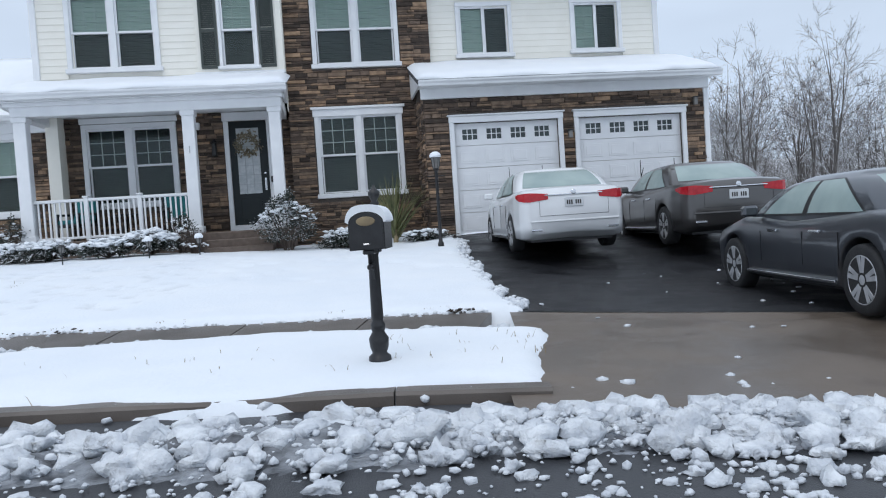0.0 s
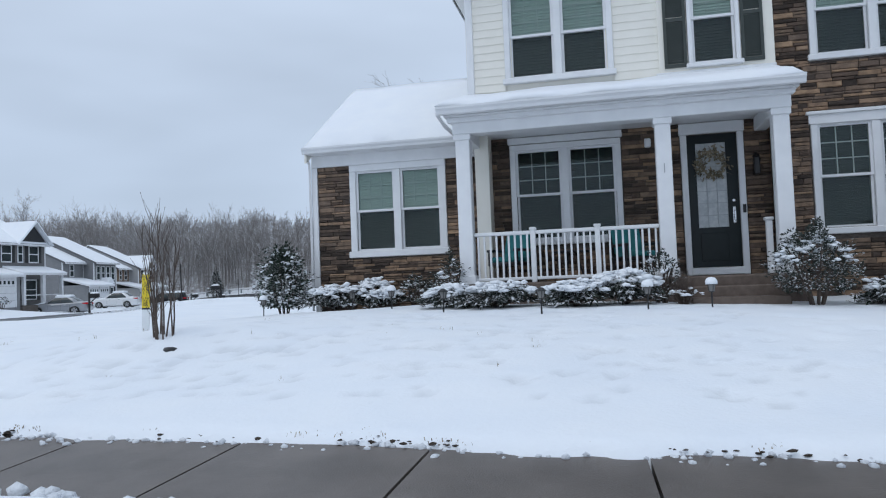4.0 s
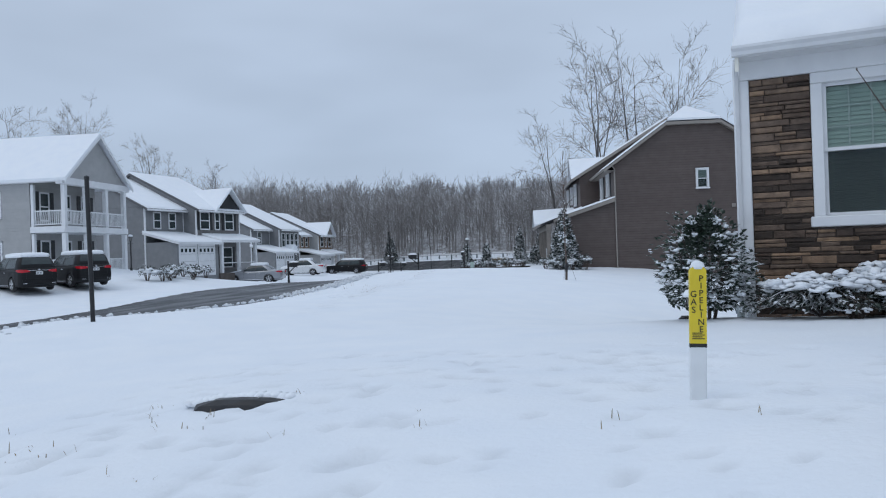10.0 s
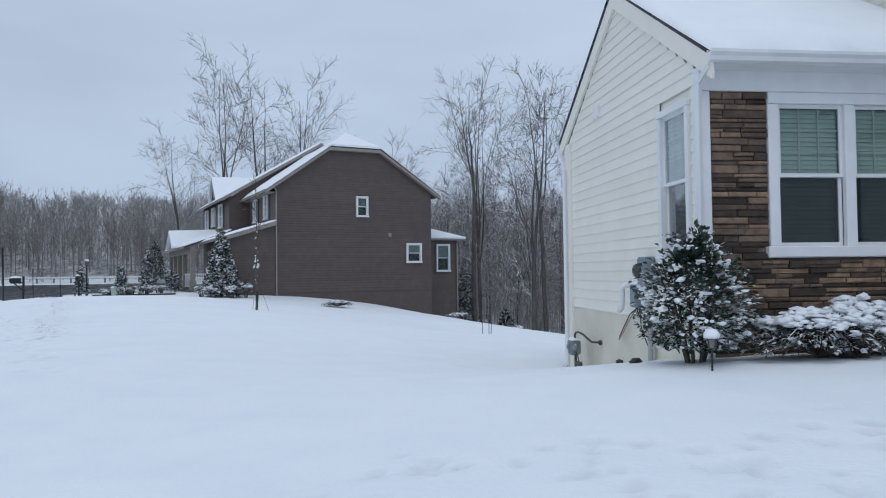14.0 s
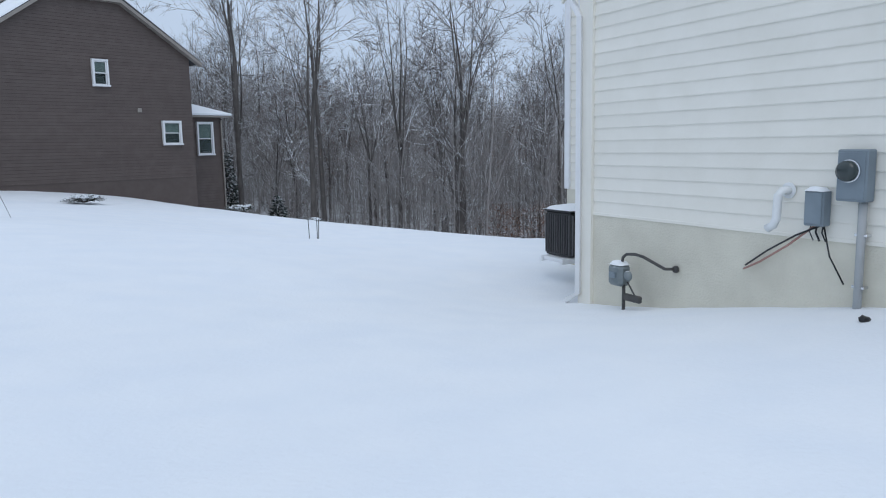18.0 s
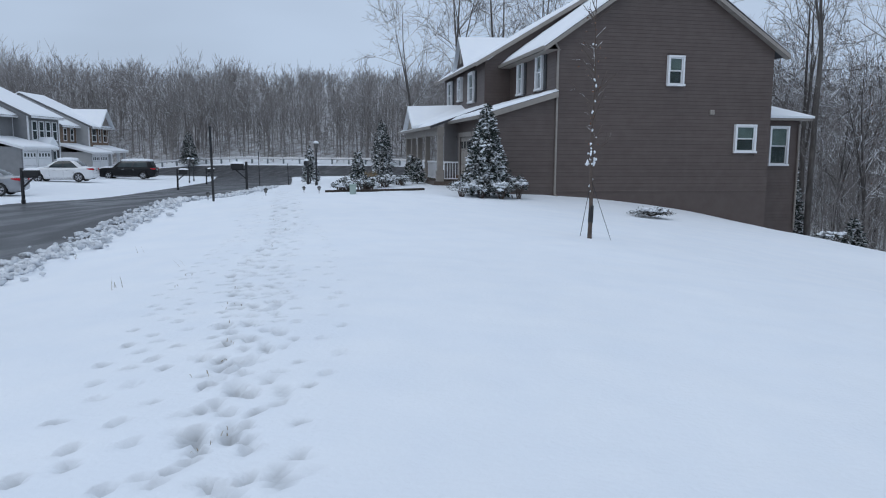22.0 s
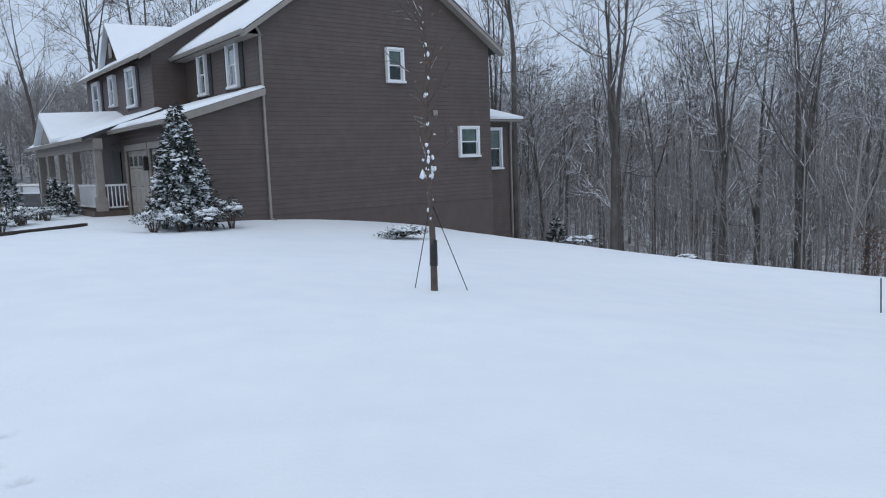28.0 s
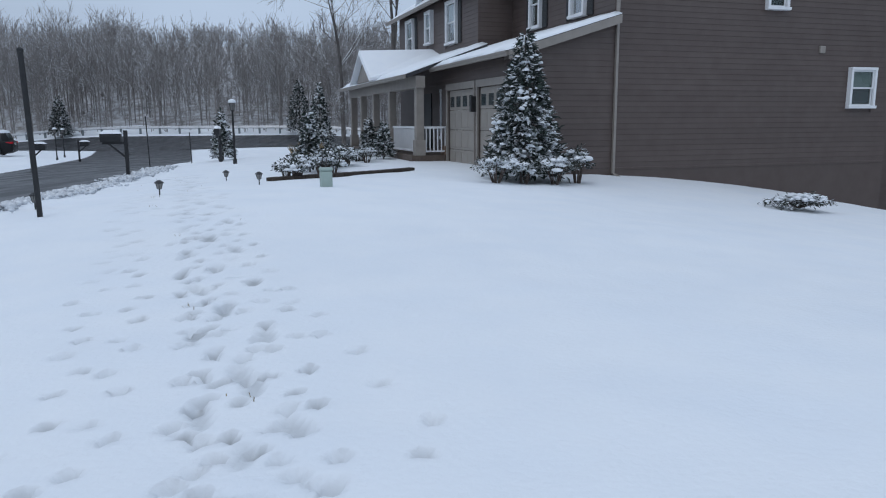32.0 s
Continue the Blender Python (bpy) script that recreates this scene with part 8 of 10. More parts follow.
def far_house(x, y, z0, turn, wall, front, label, width, split, proud, depth=10.5, storeys=5.3, ridge=2.5):
    """A two-storey house seen from afar, its taller part standing proud of a lower one. Its plan: x along its front (to the right as seen from the street), y to the street, z up; the origin is at the left foot of its front."""
    trim = M_TRIM
    ob = thing("house", label, "house", pose(x, y, z0, 0, 0, turn), "houses across the street")
    P = lambda name, mb, m, lab="", parent=None, **k: part(name, across(mb), m, parent or ob, lab, world_space=False, **k)
    mid, e, pitch = -depth / 2, 0.42, ridge / (depth / 2)
    for xa, xb, yf, tone in ((0.0, split, 0.0, wall), (split, width, proud, front)):
        top = storeys + pitch * (yf - mid)
        P("wall", MB().box(xa, -depth, -1.5, xb - 0.01, yf, storeys), wall)
        lap, z = MB(), 0.2
        while z < storeys - 0.1:
            lap.add([(xa, yf, z), (xb, yf, z), (xb, yf + 0.02, z), (xa, yf + 0.02, z), (xb, yf + 0.004, z + 0.17), (xa, yf + 0.004, z + 0.17)], [(3, 2, 4, 5), (0, 1, 2, 3)])
            z += 0.175
        P("front_siding", lap, tone, kind="stuff")
        for px in (xa, xb):
            P("corner_board", MB().bevel_box(px - 0.07, yf - 0.08, 0, px + 0.07, yf + 0.03, storeys, 0.01), trim)
            P("gable_wall", MB().prism([(yf, storeys - 0.02), (-depth, storeys - 0.02), (mid, top - 0.18)], px - 0.03, px + 0.03, "x"), wall)
        for ye, s_ in ((yf + e, 1), (-depth - e, -1)):
            low = storeys - pitch * e
            P("roof", MB().add([(xa - 0.22, ye, low), (xb + 0.22, ye, low), (xb + 0.22, mid, top), (xa - 0.22, mid, top), (xa - 0.22, ye, low - 0.18), (xb + 0.22, ye, low - 0.18), (xb + 0.22, mid, top - 0.18), (xa - 0.22, mid, top - 0.18)],
                               [(0, 1, 2, 3), (7, 6, 5, 4), (0, 4, 5, 1), (1, 5, 6, 2), (2, 6, 7, 3), (3, 7, 4, 0)]), M_GREYDK)
            P("roof_snow", MB().add([(xa - 0.23, ye + 0.02 * s_, low + 0.01), (xb + 0.23, ye + 0.02 * s_, low + 0.01), (xb + 0.23, mid, top + 0.01), (xa - 0.23, mid, top + 0.01), (xa - 0.18, ye - 0.1 * s_, low + 0.15), (xb + 0.18, ye - 0.1 * s_, low + 0.15), (xb + 0.18, mid, top + 0.12), (xa - 0.18, mid, top + 0.12)],
                                    [(4, 5, 6, 7), (0, 1, 5, 4), (1, 2, 6, 5), (3, 0, 4, 7)]), M_SNOWCAP)
        P("gutter", MB().bevel_box(xa - 0.2, yf + e - 0.02, storeys - pitch * e - 0.17, xb + 0.2, yf + e + 0.1, storeys - pitch * e - 0.03, 0.02), trim)
    lap, z = MB(), 0.2
    while z < storeys - 0.1:
        lap.add([(0, 0, z), (0, -depth, z), (-0.02, -depth, z), (-0.02, 0, z), (-0.004, -depth, z + 0.17), (-0.004, 0, z + 0.17)], [(3, 2, 4, 5), (0, 1, 2, 3)])
        z += 0.175
    P("side_siding", lap, wall, kind="stuff")

    def win(xa, xb, za, zb, yf=0.0, shut=False):
        mb = MB()
        for a_, b_, c_, d_ in ((xa, xb, za, za + 0.1), (xa, xb, zb - 0.1, zb), (xa, xa + 0.1, za, zb), (xb - 0.1, xb, za, zb), (xa, xb, (za + zb) / 2 - 0.04, (za + zb) / 2 + 0.04)):
            mb.box(a_, yf, c_, b_, yf + 0.07, d_)
        w = P("window", mb, trim, kind="stuff")
        part("pane", across(MB().box(xa + 0.05, yf, za + 0.05, xb - 0.05, yf + 0.045, zb - 0.05)), M_CARGLASS, w, world_space=False)
        if shut:
            for p in (xa - 0.38, xb + 0.02):
                P("shutter", MB().bevel_box(p, yf, za, p + 0.36, yf + 0.06, zb, 0.01), M_BLACKSH)

    return ob, P, win


def lean_to(P, xa, xb, y0, y1, z0, z1, trim, snow=0.12):
    """A low roof along the front with its snow."""
    P("low_roof", MB().add([(xa, y1, z0), (xb, y1, z0), (xb, y0, z1), (xa, y0, z1), (xa, y1, z0 - 0.16), (xb, y1, z0 - 0.16), (xb, y0, z1 - 0.16), (xa, y0, z1 - 0.16)],
                           [(0, 1, 2, 3), (7, 6, 5, 4), (0, 4, 5, 1), (1, 5, 6, 2), (3, 7, 4, 0)]), trim)
    P("roof_snow", MB().add([(xa - 0.02, y1 + 0.02, z0 + 0.005), (xb + 0.02, y1 + 0.02, z0 + 0.005), (xb + 0.02, y0, z1 + 0.005), (xa - 0.02, y0, z1 + 0.005), (xa + 0.04, y1 - 0.06, z0 + snow), (xb - 0.04, y1 - 0.06, z0 + snow), (xb - 0.04, y0, z1 + snow), (xa + 0.04, y0, z1 + snow)],
                            [(4, 5, 6, 7), (0, 1, 5, 4), (1, 2, 6, 5), (3, 0, 4, 7)]), M_SNOWCAP)


def garage_front(P, xa, n, y, h=2.3, w=2.45, m=None):
    for k in range(n):
        p = xa + k * (w + 0.35)
        P("garage_door_casing", MB().box(p - 0.12, y, 0, p, y + 0.05, h).box(p + w, y, 0, p + w + 0.12, y + 0.05, h).box(p - 0.12, y, h, p + w + 0.12, y + 0.055, h + 0.2), M_TRIM)
        mb = MB()
        for r in range(4):
            mb.bevel_box(p, y - 0.06, r * h / 4, p + w, y + 0.012, (r + 1) * h / 4 - 0.015, 0.01)
        d = P("garage_door", mb, m or M_GDOOR)
        for c in range(4):
            part("pane", across(MB().box(p + 0.12 + c * w / 4, y, h - 0.42, p + w / 4 * (c + 1) - 0.12, y + 0.018, h - 0.16)), M_CARGLASS, d, world_space=False)


# white house with stacked porches under a gable that looks to the street
ax, ay = -47.2, 35.2
HA = thing("house", "pale grey house with stacked white porches under a gable", "house", pose(ax, ay, land(-46, 37.5) - 0.45, 0, 0, 107), "houses across the street")
P = lambda name, mb, m, lab="", parent=None, **k: part(name, across(mb), m, parent or HA, lab, world_space=False, **k)
wa, ea, ra = 5.9, 5.5, 2.7
P("wall", MB().box(0, -8.5, -1.5, wa, 0, ea), M_GREYLT)
lap = MB()
z = 0.2
while z < ea - 0.1:
    lap.add([(0, 0.0, z), (wa, 0.0, z), (wa, 0.018, z), (0, 0.018, z), (wa, 0.004, z + 0.17), (0, 0.004, z + 0.17)], [(3, 2, 4, 5), (0, 1, 2, 3)])
    lap.add([(0, 0, z), (0, -8.5, z), (-0.018, -8.5, z), (-0.018, 0, z), (-0.004, -8.5, z + 0.17), (-0.004, 0, z + 0.17)], [(3, 2, 4, 5), (0, 1, 2, 3)])
    z += 0.175
P("siding", lap, M_GREYLT, kind="stuff")
P("pediment", MB().prism([(0.05, ea), (wa - 0.05, ea), (wa / 2, ea + ra - 0.15)], -8.4, 2.05, "y"), M_GREYLT)
for xa in (-0.35, wa + 0.35):
    P("roof_snow", MB().add([(xa, -8.8, ea - 0.22), (xa, 2.4, ea - 0.22), (wa / 2, 2.4, ea + ra), (wa / 2, -8.8, ea + ra), (xa, -8.8, ea - 0.05), (xa, 2.36, ea - 0.05), (wa / 2, 2.36, ea + ra + 0.14), (wa / 2, -8.8, ea + ra + 0.14)], [(4, 5, 6, 7), (0, 1, 5, 4), (1, 2, 6, 5), (0, 3, 2, 1), (3, 0, 4, 7)]), M_SNOWCAP)
    P("rake_board", MB().add([(xa, 2.40, ea - 0.36), (wa / 2, 2.40, ea + ra - 0.16), (wa / 2, 2.40, ea + ra), (xa, 2.40, ea - 0.2), (xa, 2.34, ea - 0.36), (wa / 2, 2.34, ea + ra - 0.16), (wa / 2, 2.34, ea + ra), (xa, 2.34, ea - 0.2)], [(0, 1, 2, 3), (7, 6, 5, 4), (0, 4, 5, 1), (2, 6, 7, 3), (3, 7, 4, 0)]), M_TRIM)
P("cornice", MB().bevel_box(-0.3, 1.75, ea - 0.38, wa + 0.3, 2.15, ea, 0.02).bevel_box(-0.3, -8.6, ea - 0.26, -0.02, 2.1, ea - 0.06, 0.02), M_TRIM)
for z in (0.15, 2.85):
    P("porch_floor", MB().bevel_box(-0.1, 0.02, z - 0.34, wa + 0.1, 2.12, z, 0.02), M_TRIM)
    for px in (0.1, 2.0, 3.9, wa - 0.1):
        P("porch_column", MB().bevel_box(px - 0.12, 1.84, z, px + 0.12, 2.08, z + 2.32, 0.015), M_TRIM)
    P("porch_column", MB().bevel_box(0.0, 0.03, z, 0.2, 0.2, z + 2.32, 0.015), M_TRIM)
    rl = P("railing", MB().box(0.1, 1.93, z + 0.82, wa - 0.1, 1.99, z + 0.89).box(0.1, 1.93, z + 0.1, wa - 0.1, 1.99, z + 0.15).box(0.07, 0.1, z + 0.82, 0.13, 1.96, z + 0.89).box(0.07, 0.1, z + 0.1, 0.13, 1.96, z + 0.15), M_TRIM)
    for i in range(46):
        part("baluster", across(MB().box(0.2 + i * 0.125, 1.945, z + 0.15, 0.235 + i * 0.125, 1.975, z + 0.82)), M_TRIM, rl, world_space=False)
    for i in range(14):
        part("baluster", across(MB().box(0.085, 0.25 + i * 0.12, z + 0.15, 0.115, 0.285 + i * 0.12, z + 0.82)), M_TRIM, rl, world_space=False)


def plain_window(P, xa, xb, za, zb, face="front", shut=False):
    mb, pm = MB(), MB()
    if face == "front":
        put = lambda m_, a, b, c, d, y0, y1: m_.box(a, y0, c, b, y1, d)
    else:
        put = lambda m_, a, b, c, d, y0, y1: m_.box(-y1, a, c, -y0, b, d)
    for a, b, c, d in ((xa, xb, za, za + 0.1), (xa, xb, zb - 0.1, zb), (xa, xa + 0.1, za, zb), (xb - 0.1, xb, za, zb), (xa, xb, (za + zb) / 2 - 0.04, (za + zb) / 2 + 0.04)):
        put(mb, a, b, c, d, 0.0, 0.06)
    w_ = P("window", mb, M_TRIM, kind="stuff")
    put(pm, xa + 0.05, xb - 0.05, za + 0.05, zb - 0.05, 0.0, 0.03)
    part("pane", across(pm), M_CARGLASS, w_, world_space=False)
    if shut:
        for p_ in (xa - 0.36, xb + 0.02):
            P("shutter", MB().bevel_box(p_, 0.02, za, p_ + 0.34, 0.06, zb, 0.01), M_BLACKSH)


for z in (0.15, 2.85):
    for xa in (0.7, 2.6, 4.4):
        plain_window(P, xa, xa + 0.85, z + 0.35, z + 2.0, "front", xa != 2.6)
    plain_window(P, -2.6, -1.7, z + 0.5, z + 2.0, "side"), plain_window(P, -5.6, -4.7, z + 0.5, z + 2.0, "side")
P("garage_wing", MB().box(-1.6, -15.5, -1.5, 5.2, -8.5, 2.9), M_GREYLT)
P("roof_snow", MB().add([(-2.0, -15.9, 2.75), (-2.0, -8.2, 2.75), (1.8, -8.2, 4.7), (1.8, -15.9, 4.7), (-2.0, -15.9, 2.95), (-2.0, -8.2, 2.95), (1.8, -8.2, 4.9), (1.8, -15.9, 4.9)], [(4, 5, 6, 7), (0, 1, 5, 4), (1, 2, 6, 5), (0, 3, 2, 1), (3, 0, 4, 7)]), M_SNOWCAP)
P("gable_wall", MB().prism([(-1.6, 2.8), (5.2, 2.8), (1.8, 4.65)], -15.4, -8.6, "y"), M_GREYLT)
for ya in (-14.6, -11.6):
    mb = MB()
    for r in range(4):
        mb.bevel_box(-1.62, ya, -0.6 + r * 0.62, -1.58, ya + 2.5, 0.0 + r * 0.62, 0.01)
    d_ = P("garage_door", mb, M_GDOOR)
    for c in range(4):
        part("pane", across(MB().box(-1.635, ya + 0.15 + c * 0.6, 1.4, -1.62, ya + 0.6 + c * 0.6, 1.7)), M_CARGLASS, d_, world_space=False)
    P("garage_door_casing", MB().box(-1.65, ya - 0.12, -0.6, -1.6, ya, 1.9).box(-1.65, ya + 2.5, -0.6, -1.6, ya + 2.62, 1.9).box(-1.65, ya - 0.12, 1.9, -1.6, ya + 2.62, 2.1), M_TRIM)
# three houses of one kind along the side street: a garage under the lower part, a porch under the taller one
NARROW = 0.86
for kind, (x, y, z0, turn, wall, front, lab) in enumerate((
        (-52.4, 48.05, 0.75, 92, M_GREY, M_TAUPE, "mid-grey two-storey house with a double garage and snowy roofs"),
        (-62.73, 72.54, 0.05, 97, M_GREY, M_GREY, "grey house with a row of four upper windows"),
        (-66.33, 86.16, -0.35, 103, M_GREYLT, M_TAUPE, "pale taupe house with a stone front under a small gable"))):
    wide = (10.6, 9.6, 10.2)[kind]
    split = (4.6, 4.4, 4.4)[kind]
    ob, P, win = far_house(x, y, z0, turn, wall, front, lab, wide, split, 1.3)
    P("garage_wall", MB().box(0, 0, -1.5, 5.2, 2.9, 2.55), wall)
    garage_front(P, 0.35, 2, 2.9, 2.2, 1.95)
    lean_to(P, -0.25, 5.4, -0.1, 3.3, 2.5, 3.35, M_TRIM)
    if kind == 1:
        P("entry_roof", MB().prism([(5.3, 2.7), (7.0, 2.7), (6.15, 3.4)], 1.3, 2.5, "y"), M_SNOWCAP)
        P("front_door", MB().bevel_box(5.7, 1.3, 0.0, 6.6, 1.36, 2.1, 0.01), M_BLACKSH)
        win(7.2, 8.9, 0.6, 2.3, 1.3, True)
        for i in range(4):
            win(4.9 + i * 1.15, 5.75 + i * 1.15, 3.1, 4.75, 1.3)
        win(1.4, 2.3, 3.5, 4.9)
    else:
        lean_to(P, 5.2, wide + 0.2, 1.2, 3.3, 2.65, 3.2, M_TRIM)
        for px in (5.6, 8.0, wide - 0.1):
            P("porch_column", MB().bevel_box(px - 0.13, 2.8, 0.0, px + 0.13, 3.06, 2.6, 0.015), M_TRIM)
        P("porch_floor", MB().box(5.2, 1.3, -0.9, wide, 3.1, 0.1), M_WALK)
        P("porch_rail", MB().box(5.7, 2.9, 0.85, wide - 0.2, 2.96, 0.93), M_TRIM)
        P("front_door", MB().bevel_box(5.8, 1.3, 0.1, 6.7, 1.36, 2.2, 0.01), M_BLACKSH)
        win(7.6, 9.4, 0.5, 2.2, 1.3, True)
        win(5.0, 6.3, 3.55, 5.0, 1.3, kind == 0), win(7.0, 7.7, 3.55, 5.0, 1.3), win(8.4, 9.7, 3.55, 5.0, 1.3, kind == 0)
        win(0.9, 1.8, 3.6, 4.9), win(2.7, 3.6, 3.6, 4.9)
        if kind == 2:
            P("stone_front", MB().box(split + 0.1, 1.3, 3.15, wide - 0.1, 1.345, 5.2), M_STONE_G)
            P("stone_front", MB().box(0.1, 0.0, 3.4, split - 0.1, 0.045, 5.1), M_STONE_G)
        ga, gb, gz_ = wide - 3.8, wide + 0.1, 6.9
        P("cross_gable", MB().prism([(ga, 5.15), (gb, 5.15), ((ga + gb) / 2, gz_ - 0.15)], -3.0, 1.5, "y"), M_BLACKSH if kind == 0 else M_BROWNTRIM)
        for xa, xb in ((ga - 0.3, (ga + gb) / 2), (gb + 0.3, (ga + gb) / 2)):
            P("gable_roof", MB().add([(xa, -4, 5.0), (xa, 1.95, 5.0), (xb, 1.95, gz_), (xb, -4, gz_), (xa, -4, 5.15), (xa, 1.9, 5.15), (xb, 1.9, gz_ + 0.15), (xb, -4, gz_ + 0.15)], [(4, 5, 6, 7), (0, 1, 5, 4), (1, 2, 6, 5), (0, 3, 2, 1)]), M_SNOWCAP)
rng = random.Random(61)
for k in range(10):
    x, y = -40.5 - 1.0 * k / 3 + rng.gauss(0, 0.5), 37.5 + k * 0.75
    lv, st = bush(400 + k, 0.55, 0.5, 0.7, 260, 0.11, 0.03, base=0.0, spread=0.9)
    grown("garden_shrub", "shrub loaded with snow in the neighbour's garden", "bush", lv, st, M_JUNIPER, M_TWIG, (x, y), group="neighbour's shrubs", snow_caps=caps(420 + k, 0.45, 0.4, 0.7, 12, 0.12))

# ---------------------------------------------------------------- cars
def arch_edge(y, floor, axles, r, hub):
    """The lower edge of a car's side, lifted over the wheels."""
    z = floor
    for a in axles:
        if abs(y - a) < r:
            z = max(z, hub + math.sqrt(r * r - (y - a) ** 2))
    return z


def car(name, label, paint, x, y, turn=0.0, long=4.85, wide=1.84, belt=0.93, roof=1.46, axles=(-1.36, 1.44), glass=None, wipers=False, tall=False, snow=False, group="parked cars", lamp_dark=False, k=1.0):
    """A car. Its own axes: x to its right, y forward, z up, the origin on the ground below its middle."""
    glass = glass or M_CARFROST
    gz_ = land(x, y) + 0.02
    ob = thing(name, label, "car", pose(x, y, gz_, 0, 0, turn) @ Matrix.Scale(k, 4), group)
    P = lambda n, mb, m, lab="", parent=None, **k: part(n, mb, m, parent or ob, lab, world_space=False, **k)
    back, front, hw = -long / 2, long / 2, wide / 2
    tail = belt + (0.06 if not tall else 0.05)
    nose = belt - 0.16 if not tall else belt - 0.04
    r_arch, hub = 0.385, 0.335

    def deck(v):
        """Height of the body's top along the car."""
        pts = [(back, tail - 0.16), (back + 0.05, tail - 0.02), (back + 0.22, tail + 0.02), (back + 0.9, tail + 0.015), (0, belt), (front - 1.25, belt + 0.045), (front - 0.5, nose + 0.06), (front - 0.12, nose - 0.08), (front, nose - 0.26)]
        return float(np.interp(v, *zip(*pts)))

    def half(v):
        """Half width along the car."""
        pts = [(back, 0.78), (back + 0.06, 0.86), (back + 0.22, 0.94), (back + 0.6, 0.985), (0, 1.0), (front - 0.9, 0.985), (front - 0.4, 0.93), (front - 0.12, 0.82), (front, 0.66)]
        return hw * float(np.interp(v, *zip(*pts)))

    n = 84
    body = MB()
    ring = 0
    for i in range(n + 1):
        v = back + long * i / n
        w, top = half(v), deck(v)
        lift = 0.12 * max(0, 1 - (v - back) / 0.3) + 0.10 * max(0, 1 - (front - v) / 0.3)
        lo = arch_edge(v, 0.20 + lift, axles, r_arch, hub)
        mid = max(lo + 0.02, 0.62)
        half_ring = [(0.0, lo + 0.02), (w * 0.82, lo), (w * 0.975, max(lo, 0.25 + lift)), (w * 1.0, max(lo + 0.01, 0.44)), (w * 1.005, mid), (w * 0.992, max(mid + 0.01, top - 0.13)), (w * 0.965, top - 0.05), (w * 0.90, top - 0.012), (w * 0.5, top + 0.018), (0.0, top + 0.025)]
        pts = half_ring + [(-a, b) for a, b in half_ring[-2:0:-1]]
        ring = len(pts)
        body.v.extend([(a, v, b) for a, b in pts])
    for i in range(n):
        for j in range(ring):
            a, b = i * ring + j, i * ring + (j + 1) % ring
            body.f.append((a, b, b + ring, a + ring))
    body.f.append(tuple(range(ring))[::-1])
    body.f.append(tuple(n * ring + j for j in range(ring)))
    P("body", body, paint, smooth=True)
    P("underbody", MB().box(-hw * 0.74, back + 0.3, 0.17, hw * 0.74, front - 0.3, 0.24), M_BLACK)
    # cabin
    if tall:
        yr, yf = (back + 0.10, back + 0.36), (front - 1.25, front - 2.05)
    else:
        yr, yf = (back + 0.52, back + 1.28), (front - 1.22, front - 2.10)
    zb, zt, w0, w1, bow = belt - 0.02, roof - 0.06, hw * 0.94, hw * 0.70, 0.13

    def cab(s, k, off=0.0):
        """A point of the cabin at height s (0 to 1), k running round it: 0..1 front, 1..2 left side, 2..3 rear, 3..4 right side."""
        w = w0 + (w1 - w0) * s ** 1.25 + off
        f, b = yf[0] + (yf[1] - yf[0]) * s + off, yr[0] + (yr[1] - yr[0]) * s - off
        e, t = int(k) % 4, k - int(k)
        if e == 0:
            q = 1 - 2 * t
            px, py = w * q * 0.94, f - bow * q * q
        elif e == 1:
            q = 1 - 2 * t
            px, py = -w * (1 - 0.06 * q * q), (f + b) / 2 + q * ((f - b) / 2 - bow)
        elif e == 2:
            q = 2 * t - 1
            px, py = w * q * 0.94, b + bow * q * q
        else:
            q = 2 * t - 1
            px, py = w * (1 - 0.06 * q * q), (f + b) / 2 + q * ((f - b) / 2 - bow)
        return (px, py, zb + (zt - zb) * (1 - (1 - s) ** 1.55))

    cabin, m = MB(), 48
    levels = [(s / 8, 1.0, 0.0) for s in range(9)] + [(1.0, 0.96, 0.022), (1.0, 0.86, 0.045), (1.0, 0.55, 0.066), (1.0, 0.15, 0.072)]
    cy = (yf[1] + yr[1]) / 2
    for s, k, up in levels:
        for j in range(m):
            a = cab(s, 4 * j / m)
            cabin.v.append((a[0] * k, cy + (a[1] - cy) * k, a[2] + up))
    for i in range(len(levels) - 1):
        for j in range(m):
            a, b = i * m + j, i * m + (j + 1) % m
            cabin.f.append((a, b, b + m, a + m))
    cabin.f.append(tuple((len(levels) - 1) * m + j for j in range(m)))
    P("cabin", cabin, paint, smooth=True)

    def pane(nm, ka, kb, sa, sb, mt, na=8, slant=(0.0, 0.0), off=0.006, lab=""):
        mb = MB()
        rows = 5
        for r in range(rows + 1):
            f = r / rows
            for c in range(na + 1):
                k = (ka + slant[0] * f) + ((kb + slant[1] * f) - (ka + slant[0] * f)) * c / na
                mb.v.append(cab(sa + (sb - sa) * f, k, off))
        for r in range(rows):
            for c in range(na):
                a = r * (na + 1) + c
                mb.f.append((a, a + 1, a + na + 2, a + na + 1))
        return P(nm, mb, mt, lab, smooth=True)

    pane("windscreen", 0.04, 0.96, 0.06, 0.97, glass, 10)
    pane("rear_window", 2.06, 2.94, 0.22 if not tall else 0.3, 0.93, glass, 10)
